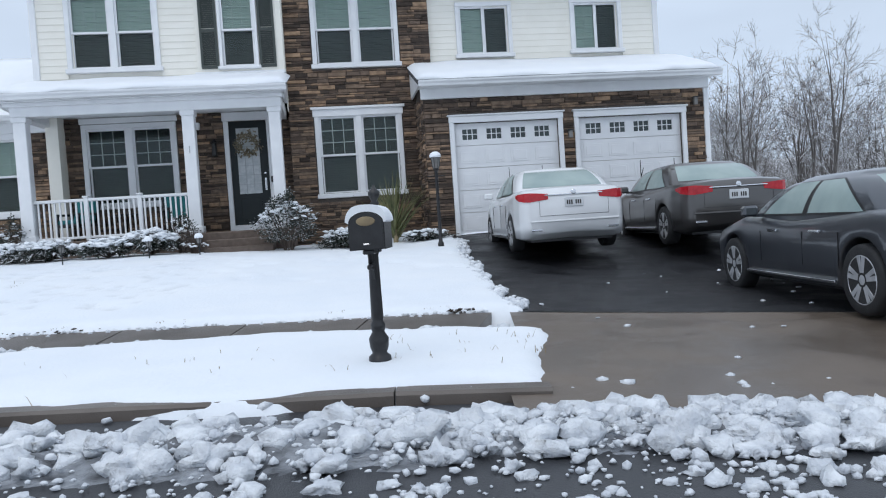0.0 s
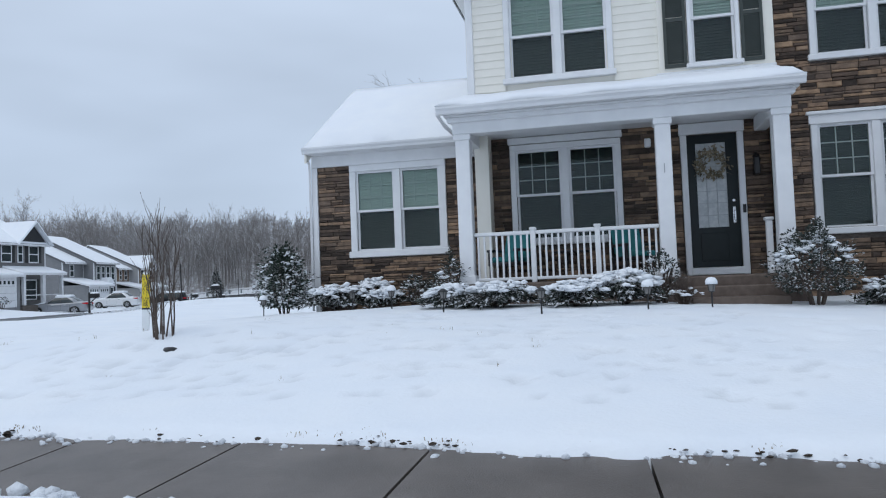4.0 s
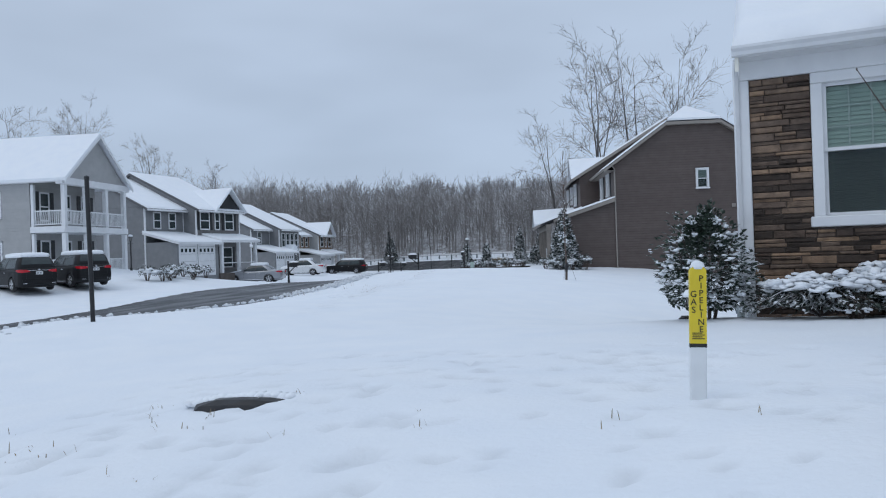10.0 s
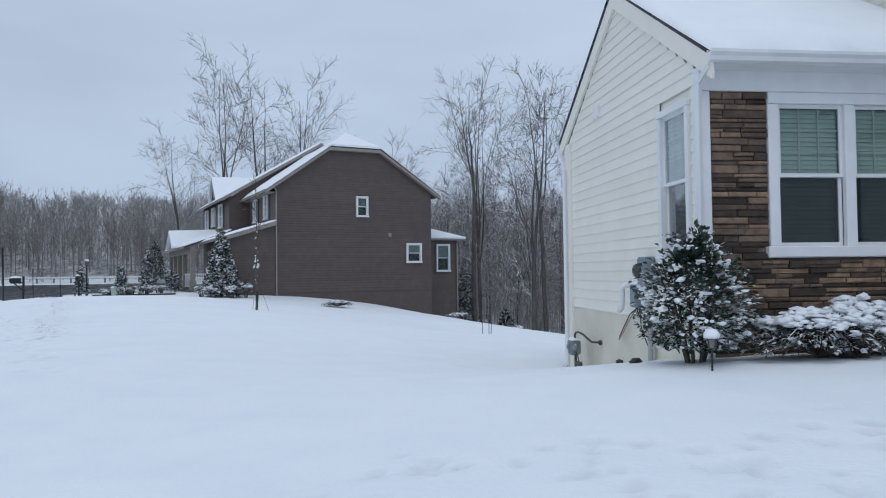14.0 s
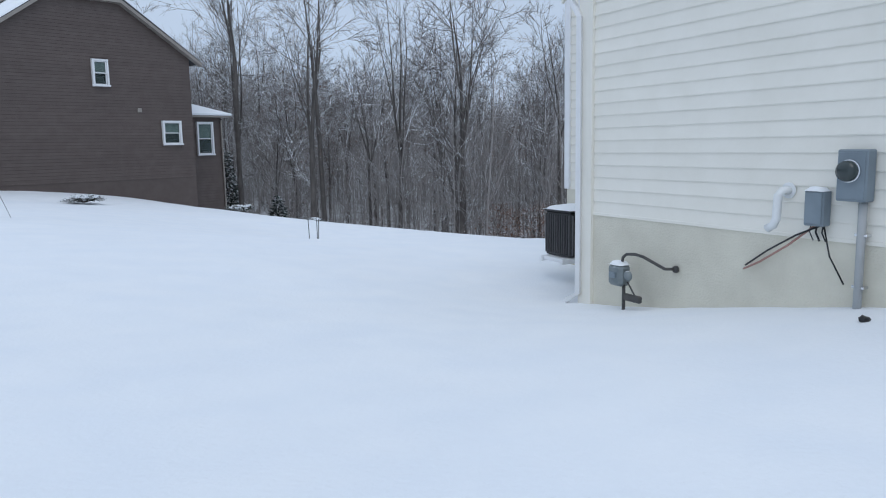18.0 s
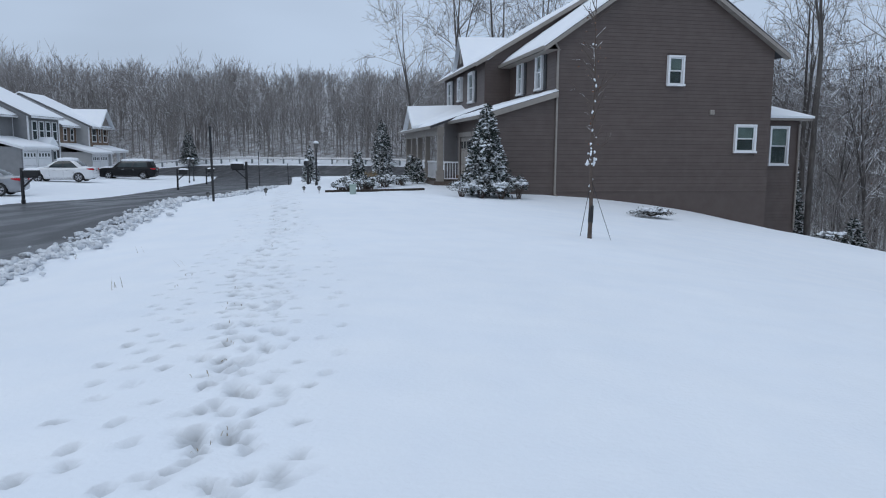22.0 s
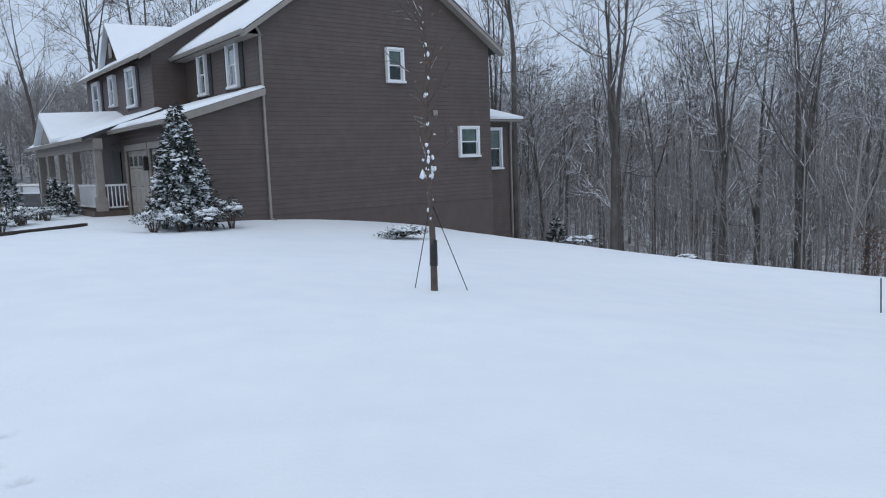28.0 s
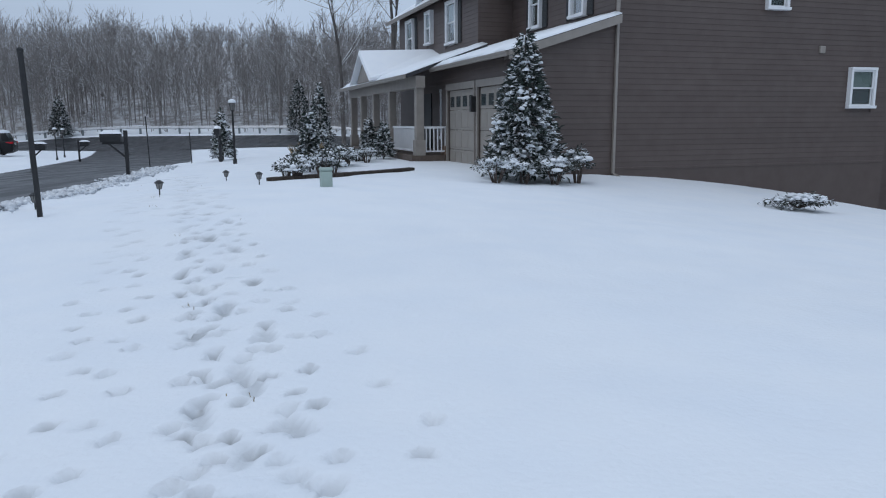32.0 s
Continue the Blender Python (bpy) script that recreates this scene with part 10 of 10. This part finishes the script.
for z in (1.3, 0.85):
    part("strap", MB().bevel_box(W - 0.075, 19.655, z, W, 19.765, z + 0.025, 0.004), M_CHROME, EM)
JB = thing("junction_box", "small grey junction box with snow on top", "junction box")
part("box", MB().bevel_box(W - 0.12, 20.03, 1.36, W, 20.22, 1.68, 0.012), M_GREYBOX, JB)
part("cover", MB().bevel_box(W - 0.135, 20.04, 1.38, W - 0.115, 20.20, 1.66, 0.006), M_GREYBOX, JB)
part("snow_cap", dome(MB(), W - 0.13, 20.03, W, 20.22, 1.685, 0.04, 11, 5), M_SNOWCAP, JB, smooth=True)
for i, (yy, rr) in enumerate(((20.06, 0.012), (20.12, 0.016), (20.18, 0.010))):
    part("cable", MB().tube([(W - 0.06, yy, 1.37), (W - 0.06, yy + 0.01, 1.3), (W - 0.03, yy - 0.01, 1.22)], rr * 0.6, 6), M_BLACK, JB)
PV = thing("vent_pipe", "white plastic vent elbow on the siding", "vent")
part("elbow", MB().tube([(W, 20.46, 1.66), (W - 0.10, 20.46, 1.66), (W - 0.14, 20.47, 1.62), (W - 0.14, 20.48, 1.40), (W - 0.14, 20.51, 1.34), (W - 0.15, 20.57, 1.30)], 0.04, 12), M_PVC, PV, smooth=True)
part("flange", MB().lathe([(0.075, 0), (0.075, 0.012)], 16).moved(Matrix.Translation((W, 20.46, 1.66)) @ Matrix.Rotation(radians(-90), 4, "Y")), M_PVC, PV)
CB = thing("service_cable", "loose black and pink cables hanging along the foundation", "cable")
for i, (pts_, m_, r_) in enumerate((([(W - 0.06, 20.14, 1.36), (W - 0.09, 20.38, 1.16), (W - 0.06, 20.70, 0.96), (W - 0.04, 20.90, 0.86)], M_PINK, 0.010), ([(W - 0.07, 20.09, 1.36), (W - 0.10, 20.30, 1.26), (W - 0.06, 20.62, 1.08), (W - 0.04, 20.88, 0.90)], M_BLACK, 0.009), ([(W - 0.05, 20.06, 1.36), (W - 0.07, 19.98, 1.1), (W - 0.03, 19.86, 0.86)], M_BLACK, 0.008))):
    part("cable", MB().tube(pts_, r_, 6), m_, CB, smooth=True)
GMt = thing("gas_meter", "grey gas meter on a pipe riser beside the foundation", "meter")
gx2 = W - 0.24
g0 = land(gx2, 22.45)
part("meter_body", MB().bevel_box(gx2 - 0.09, 22.36, 0.46, gx2 + 0.09, 22.60, 0.72, 0.04), M_GASGREY, GMt, "rounded grey meter case")
part("index", MB().bevel_box(gx2 - 0.115, 22.44, 0.56, gx2 - 0.085, 22.54, 0.63, 0.012), M_GREYBOX, GMt)
part("pipe", MB().tube([(W, 21.82, 0.72), (gx2 + 0.10, 21.86, 0.73), (gx2 + 0.03, 22.12, 0.84), (gx2, 22.22, 0.86), (gx2, 22.36, 0.845), (gx2, 22.42, 0.80), (gx2, 22.44, 0.70)], 0.018, 8), M_PIPE, GMt, smooth=True)
part("wall_flange", MB().lathe([(0.04, 0), (0.04, 0.03), (0.025, 0.04)], 10).moved(Matrix.Translation((W, 21.82, 0.72)) @ Matrix.Rotation(radians(-90), 4, "Y")), M_PIPE, GMt)
part("regulator", MB().lathe([(0.03, 0), (0.06, 0.02), (0.06, 0.045), (0.03, 0.07)], 14).moved(Matrix.Translation((gx2, 22.30, 0.60)) @ Matrix.Rotation(radians(-90), 4, "Y")), M_GASGREY, GMt, smooth=True)
part("riser", MB().tube([(gx2, 22.40, 0.48), (gx2, 22.40, g0 - 0.2)], 0.022, 8), M_PIPE, GMt, smooth=True)
part("brace", MB().bevel_box(gx2 - 0.03, 22.12, 0.30, gx2 + 0.03, 22.38, 0.38, 0.012).tube([(gx2, 22.34, 0.52), (gx2, 22.22, 0.38)], 0.010, 6), M_PIPE, GMt)
part("snow_cap", dome(MB(), gx2 - 0.08, 22.38, gx2 + 0.08, 22.58, 0.722, 0.05, 14, 5), M_SNOWCAP, GMt, smooth=True)
AC = thing("air_conditioner", "black-grilled condenser on a white wall bracket with snow on it", "air conditioner")
part("case", MB().bevel_box(-9.78, 24.62, 0.42, -9.12, 25.24, 1.10, 0.02), M_BLACK, AC)
for i in range(11):
    x, y = -9.75 + i * 0.060, 24.65 + i * 0.057
    part("grille_bar", MB().box(x - 0.005, 24.60, 0.46, x + 0.005, 24.62, 1.06), M_GREYDK, AC)
    part("grille_bar", MB().box(-9.80, y - 0.005, 0.46, -9.78, y + 0.005, 1.06), M_GREYDK, AC)
part("lid", MB().bevel_box(-9.80, 24.60, 1.10, -9.10, 25.26, 1.14, 0.015), M_BLACK, AC)
for y in (24.64, 25.14):
    part("bracket", MB().bevel_box(-9.92, y, 0.33, -8.62, y + 0.06, 0.415, 0.01), M_TRIM, AC)
part("bracket_tray", MB().bevel_box(-9.90, 24.70, 0.35, -8.62, 25.14, 0.412, 0.01), M_TRIM, AC)
part("snow_cap", dome(MB(), -9.80, 24.60, -9.10, 25.26, 1.145, 0.07, 12), M_SNOWCAP, AC, smooth=True)

# ---------------------------------------------------------------- path lights, porch furniture
def path_light(x, y, snow=True, h=0.36):
    z = land(x, y) + 0.05
    ob = thing("path_light", "small black garden path light in the snow" if not snow else "small black garden path light with a snow cap", "path light", pose(x, y, z, 0, 0, 20), "path lights along the beds")
    P = lambda n, mb, m, **k: part(n, mb, m, ob, world_space=False, **k)
    P("stake", MB().tube([(0, 0, -0.1), (0, 0, h - 0.14)], 0.011, 6), M_BLACK)
    P("lantern", MB().lathe([(0.03, h - 0.15), (0.036, h - 0.14)], 8), M_BLACK)
    P("lens", MB().lathe([(0.032, h - 0.14), (0.05, h - 0.05)], 8), M_BULB)
    for i in range(4):
        t = math.pi * i / 2
        P("lantern_bar", MB().tube([(0.034 * math.cos(t), 0.034 * math.sin(t), h - 0.14), (0.053 * math.cos(t), 0.053 * math.sin(t), h - 0.05)], 0.005, 4), M_BLACK)
    P("hood", MB().lathe([(0.075, h - 0.055), (0.07, h - 0.04), (0.02, h - 0.005)], 8), M_BLACK)
    if snow:
        P("snow_cap", MB().lathe([(0.074, h - 0.05), (0.075, h - 0.01), (0.05, h + 0.03), (0.01, h + 0.04)], 10), M_SNOWCAP, smooth=True)


for i, (x, y) in enumerate(((-11.08, 17.07), (-9.0, 16.25), (-8.1, 15.6), (-6.95, 14.3), (-5.52, 13.6), (-4.21, 13.84), (-3.42, 14.07))):
    path_light(x, y, i not in (1, 3, 4))
for x, y in ((-27.4, 43.1), (-27.8, 47.6), (-26.4, 45.2), (-28.7, 41.9)):
    path_light(x, y, False, 0.21)


def porch_chair(x, y, turn, base):
    ob = thing("porch_chair", "dark wicker porch chair with teal cushions", "chair", pose(x, y, base, 0, 0, turn) @ Matrix.Scale(0.88, 4), "chairs on the porch")
    P = lambda n, mb, m, **k: part(n, mb, m, ob, world_space=False, **k)
    for sx in (-0.30, 0.30):
        for sy in (-0.28, 0.28):
            P("leg", MB().tube([(sx, sy, 0), (sx * 0.98, sy * 0.98, 0.38)], 0.024, 6), M_BLACK)
        P("arm", MB().bevel_box(sx - 0.05, -0.32, 0.60, sx + 0.05, 0.30, 0.65, 0.02).bevel_box(sx - 0.03, -0.31, 0.36, sx + 0.03, -0.24, 0.62, 0.015), M_BLACK)
    P("seat", MB().bevel_box(-0.33, -0.32, 0.33, 0.33, 0.32, 0.40, 0.02), M_BLACK)
    P("backrest", MB().add([(-0.33, 0.26, 0.38), (0.33, 0.26, 0.38), (0.31, 0.42, 1.02), (-0.31, 0.42, 1.02), (-0.33, 0.32, 0.38), (0.33, 0.32, 0.38), (0.31, 0.48, 1.02), (-0.31, 0.48, 1.02)], [(0, 1, 2, 3)[::-1], (4, 5, 6, 7), (0, 4, 7, 3)[::-1], (1, 2, 6, 5)[::-1], (3, 7, 6, 2)[::-1], (0, 1, 5, 4)]), M_BLACK)
    P("seat_cushion", MB().bevel_box(-0.27, -0.31, 0.40, 0.27, 0.25, 0.50, 0.035), M_TEAL, smooth=False)
    P("back_cushion", MB().add([(-0.26, 0.15, 0.48), (0.26, 0.15, 0.48), (0.26, 0.30, 0.96), (-0.26, 0.30, 0.96), (-0.28, 0.26, 0.47), (0.28, 0.26, 0.47), (0.28, 0.40, 0.98), (-0.28, 0.40, 0.98)], [(0, 1, 2, 3)[::-1], (0, 4, 7, 3)[::-1], (1, 2, 6, 5)[::-1], (3, 7, 6, 2)[::-1], (0, 1, 5, 4)]), M_TEAL)


for x, y, t in ((-6.30, 16.75, -25), (-4.25, 16.75, 25)):
    porch_chair(x, y, t, PF)
ob = thing("porch_table", "small dark round table between the porch chairs", "table", pose(-5.28, 16.7, PF), "")
part("tabletop", MB().lathe([(0.30, 0.46), (0.32, 0.47), (0.32, 0.49), (0.30, 0.50)], 20), M_BLACK, ob, world_space=False)
for i in range(3):
    t = 2.1 * i
    part("leg", MB().tube([(0.22 * math.cos(t), 0.22 * math.sin(t), 0), (0.08 * math.cos(t), 0.08 * math.sin(t), 0.46)], 0.018, 6), M_BLACK, ob, world_space=False)

# utility box, cedar fence, guard rail
ux, uy = -25.0, 44.4
UB = thing("utility_box", "pale green utility pedestal in the snow near the bed", "utility box", pose(ux, uy, land(ux, uy) + 0.03, 0, 0, 20))
part("cabinet", MB().bevel_box(-0.10, -0.09, -0.1, 0.10, 0.09, 0.27, 0.02), M_GREENBOX, UB, world_space=False)
part("lid", MB().bevel_box(-0.11, -0.10, 0.27, 0.11, 0.10, 0.32, 0.03), M_GREENBOX, UB, world_space=False)
FN = thing("cedar_fence", "reddish cedar board fence with a white-capped top at the wood's edge", "fence")
fa, fb = np.array([22.5, 51.0]), np.array([19.6, 40.6])
fd = (fb - fa) / np.hypot(*(fb - fa))
fn_ = np.array([-fd[1], fd[0]])
za, zb_ = -4.85, -2.95
ln_ = 26.0
slope = (zb_ - za) / np.hypot(*(fb - fa))
for i in range(int(ln_ / 0.15)):
    s = i * 0.15
    p = fa + fd * s
    q = p + fd * 0.142
    zt_ = za + slope * min(s, 12.5)
    zl = min(land(*p), zt_ - 1.6)
    part("board", MB().add([(p[0], p[1], zl), (q[0], q[1], zl), (q[0] + fn_[0] * 0.02, q[1] + fn_[1] * 0.02, zl), (p[0] + fn_[0] * 0.02, p[1] + fn_[1] * 0.02, zl), (p[0], p[1], zt_), (q[0], q[1], zt_), (q[0] + fn_[0] * 0.02, q[1] + fn_[1] * 0.02, zt_), (p[0] + fn_[0] * 0.02, p[1] + fn_[1] * 0.02, zt_)],
                           [(0, 1, 5, 4), (1, 2, 6, 5), (2, 3, 7, 6), (3, 0, 4, 7), (4, 5, 6, 7)]), M_FENCE, FN)
    if i % 16 == 0:
        part("post", MB().box(p[0] - 0.05, p[1] - 0.05, zl - 0.2, p[0] + 0.05, p[1] + 0.05, zt_ + 0.06), M_FENCE, FN)
cap_ = MB()
for s0, s1 in ((0, 12.5), (12.5, ln_)):
    p, q = fa + fd * s0, fa + fd * s1
    z0_, z1_ = za + slope * min(s0, 12.5), za + slope * min(s1, 12.5)
    cap_.tube([(p[0], p[1], z0_ + 0.03), (q[0], q[1], z1_ + 0.03)], 0.075, 6)
part("snow_cap", cap_, M_SNOWCAP, FN)
GR = thing("guard_rail", "steel guard rail along the far side of the cross road", "guard rail")
xs_ = np.linspace(-110, -24, 44)
rl_ = lambda x: 97.3 - 0.1 * x
for a_, b_ in zip(xs_[:-1], xs_[1:]):
    part("rail", MB().tube([(a_, rl_(a_), land(a_, rl_(a_)) + 0.62), (b_ - 0.03, rl_(b_), land(b_, rl_(b_)) + 0.62)], 0.15, 4), M_ALLOY, GR)
    part("post", MB().box(a_ - 0.08, rl_(a_) - 0.08, land(a_, rl_(a_)) - 0.3, a_ + 0.08, rl_(a_) + 0.08, land(a_, rl_(a_)) + 0.75), M_GASGREY, GR)

# ---------------------------------------------------------------- snow clods, heaps and grass
rng = random.Random(31)
cl = MB()
for line, off, n_, r0 in ((WALK_FAR, 0.05, 900, 0.022), (WALK_NEAR, 0.08, 360, 0.045), (KERB, 0.10, 130, 0.035)):
    keep = line[(line[:, 0] > -12.5) & (line[:, 0] < (0.9 if line is not KERB else 7.0))]
    for i in range(n_):
        k = rng.uniform(0, len(keep) - 1.001)
        p = keep[int(k)] * (1 - k % 1) + keep[int(k) + 1] * (k % 1)
        x, y = p[0] + rng.gauss(0, 0.08), p[1] + rng.gauss(off, 0.10)
        if 0.5 < x < 7.4 and y > 4.4:
            if line is not KERB:
                continue
        r = r0 * rng.uniform(0.4, 1.5)
        lump(cl, (x, y, land(x, y) + r * 0.35), (r, r * rng.uniform(0.7, 1.2), r * 0.7), rng, 0.3)
for i in range(40):
    x, y = rng.uniform(1.0, 6), rng.uniform(5.0, 10)
    r = rng.uniform(0.008, 0.03)
    lump(cl, (x, y, land(x, y) + 0.022), (r * 1.3, r, r * 0.6), rng, 0.35)
# ragged bank along the driveway's edge
for i in range(220):
    y = rng.uniform(8.1, 15.0)
    x = np.interp(y, [7.97, 9, 12, 14, 16], [0.89, 0.85, 0.95, 1.25, 1.4]) + rng.gauss(-0.06, 0.06)
    r = rng.uniform(0.02, 0.06)
    lump(cl, (x, y, land(x, y) + 0.04), (r, r * 1.2, r * 0.8), rng, 0.3)
tagged(part("snow_clods", cl, M_CLOD, smooth=True), "loose clods of snow along the cleared edges", "snow", kind="stuff")
hp = MB()
side_kerb = KERB[(KERB[:, 0] < -19.5) & (KERB[:, 0] > -33.5)]
for i in range(1500):
    k = rng.uniform(0, len(side_kerb) - 1.001)
    p = side_kerb[int(k)] * (1 - k % 1) + side_kerb[int(k) + 1] * (k % 1)
    x, y = p[0] + 0.30 + rng.gauss(0, 0.30), p[1] + rng.gauss(0, 0.3)
    big = 0.5 + 0.5 * math.sin(k * 2.1) * math.sin(k * 0.77 + 1)
    if y < 30:
        if rng.random() < 0.72:
            continue
        big *= 0.4
    r = rng.uniform(0.02, 0.055) + 0.05 * big * rng.random() ** 2
    lump(hp, (x, y, land(x, y) + 0.06 + 0.05 * big * rng.random()), (r * rng.uniform(1.0, 1.6), r, r * rng.uniform(0.6, 0.9)), rng, 0.42, r > 0.05)
tagged(part("snow_heap", hp, M_CLOD, smooth=True), "lumpy bank of ploughed snow along the side street", "snow", kind="stuff")
# the street's edge: a bare gutter, a ploughed ridge of snow, slush thinning out
street = KERB[(KERB[:, 0] > -6.5) & (KERB[:, 0] < 8.5)]


def edge_at(k, w):
    i_ = min(int(k), len(street) - 2)
    d_ = street[i_ + 1] - street[i_]
    d_ = d_ / np.hypot(*d_)
    p_ = street[i_] + (street[i_ + 1] - street[i_]) * (k - i_)
    return p_ + w * np.array([-d_[1], d_[0]])


sl = MB()
nk, nw = 400, 84
for i in range(nk + 1):
    k = (len(street) - 1.001) * i / nk
    for j in range(nw + 1):
        w = 0.05 + 3.2 * j / nw
        p = edge_at(k, w)
        v = Vector((p[0], p[1], 0.0))
        f = noise.noise(v * 1.1) * 0.5 + noise.noise(v * 3.1) * 0.45 + noise.noise(v * 7.5) * 0.35
        ridge = math.exp(-((w - 0.62 - 0.16 * noise.noise(v * 0.6)) / 0.22) ** 2)
        f += noise.noise(v * 16) * 0.35 + noise.noise(v * 29) * 0.2
        h_ = -0.045 + 0.085 * ridge + 0.06 * f * (0.45 + ridge) + 0.02 * max(-0.5, 1 - w / 1.5) * (w > 0.4)
        if w < 0.25:
            h_ = -0.05
        sl.v.append((p[0], p[1], land(p[0], p[1]) + 0.02 + max(h_, -0.05)))
for i in range(nk):
    for j in range(nw):
        a = i * (nw + 1) + j
        sl.f.append((a, a + 1, a + nw + 2, a + nw + 1))
tagged(part("slush", sl, M_SLUSH, smooth=True), "trodden grey slush over the wet street", "slush", kind="stuff")
rg = MB()
for i in range(9000):
    k = rng.uniform(0, len(street) - 1.01)
    spur = noise.noise(Vector((k * 0.9, 4.0, 0)))
    w = abs(rng.gauss(0.58 + 0.12 * spur, 0.17)) if i < 4000 else 0.5 + 1.9 * rng.random() ** 1.1
    p = edge_at(k, max(w, 0.26))
    big = max(0.0, 1 - abs(w - 0.64) / 0.45)
    r = 0.006 + 0.020 * rng.random() ** 2 + (0.080 * rng.random() ** 8 if big > 0.25 else 0.040 * rng.random() ** 9)
    lump(rg, (p[0], p[1], land(p[0], p[1]) + 0.015 + 0.09 * big * rng.random()), (r * rng.uniform(0.9, 1.5), r, r * rng.uniform(0.6, 0.95)), rng, 0.40, r > 0.03)
tagged(part("snow_ridge", rg, M_CLOD, smooth=True), "ploughed ridge of broken snow along the kerb", "snow", kind="stuff")
gr_ = MB()


def blades(x, y, n_, h, spread):
    z = land(x, y) + 0.05
    for i in range(n_):
        t, a = rng.uniform(0, 2 * math.pi), rng.uniform(0.05, 0.9)
        d_ = Vector((math.cos(t) * a, math.sin(t) * a, 1)).normalized() * h * rng.uniform(0.5, 1.2)
        s_ = Vector((-math.sin(t), math.cos(t), 0)) * 0.003
        b_ = Vector((x + rng.gauss(0, spread), y + rng.gauss(0, spread), z))
        gr_.add([tuple(b_ - s_), tuple(b_ + s_), tuple(b_ + d_ * 0.6 + s_ * 0.7), tuple(b_ + d_ * 0.6 - s_ * 0.7), tuple(b_ + d_ - Vector((0, 0, 0.02)))], [(0, 1, 2, 3), (3, 2, 4)])


far_edge = WALK_FAR[(WALK_FAR[:, 0] > -9.5) & (WALK_FAR[:, 0] < 0.8)]
for i in range(22):
    k = len(far_edge) * (0.5 + 0.49 * math.sin(i * i * 0.37 + int(i / 6)))
    k = min(max(k, 0), len(far_edge) - 1.001)
    p = far_edge[int(k)] * (1 - k % 1) + far_edge[int(k) + 1] * (k % 1)
    blades(p[0], p[1] + rng.gauss(0.08, 0.04), rng.randint(4, 12), 0.032, 0.05)
for i in range(24):
    blades(rng.uniform(-13.5, -5), rng.uniform(10.0, 13.5), rng.randint(1, 4), 0.08, 0.03)
for i in range(40):
    blades(rng.uniform(-3.5, 0.5), rng.uniform(5.4, 6.6), rng.randint(1, 3), 0.09, 0.02)
for i in range(8):
    blades(rng.uniform(-26, -22.5), rng.uniform(27, 38), rng.randint(2, 4), 0.16, 0.05)
for i in range(18):
    blades(-14.0 + rng.gauss(0, 0.7), 11.2 + rng.gauss(0, 0.4), rng.randint(2, 6), 0.08, 0.04)
for sx, sy in deep_prints:
    if sy > 20 and rng.random() < 0.08:
        blades(sx + rng.gauss(0, 0.04), sy + rng.gauss(0, 0.04), rng.randint(1, 4), 0.04, 0.04)
lt_ = MB()
for i in range(520):
    k = len(far_edge) * (0.5 + 0.5 * math.sin(i * 0.713 + 2.0 * noise.noise(Vector((i * 0.05, 1.0, 0)))))
    k = min(max(k, 0), len(far_edge) - 1.001)
    p = far_edge[int(k)] * (1 - k % 1) + far_edge[int(k) + 1] * (k % 1)
    x, y = p[0] + rng.gauss(0, 0.05), p[1] + rng.gauss(0.03, 0.035)
    if noise.noise(Vector((x * 0.9, 7.0, 0))) < 0.05:
        continue
    r = rng.uniform(0.006, 0.022)
    lump(lt_, (x, y, land(x, y) + rng.uniform(0.0, 0.045)), (r * 1.4, r, r * 0.5), rng, 0.4)
tagged(part("leaf_litter", lt_, M_SOIL), "dark soil and dead leaves under the lip of snow along the pavement", "leaf litter", kind="stuff")
tagged(part("grass_blades", gr_, M_STRAW), "dead grass blades poking through the snow", "grass", kind="stuff")
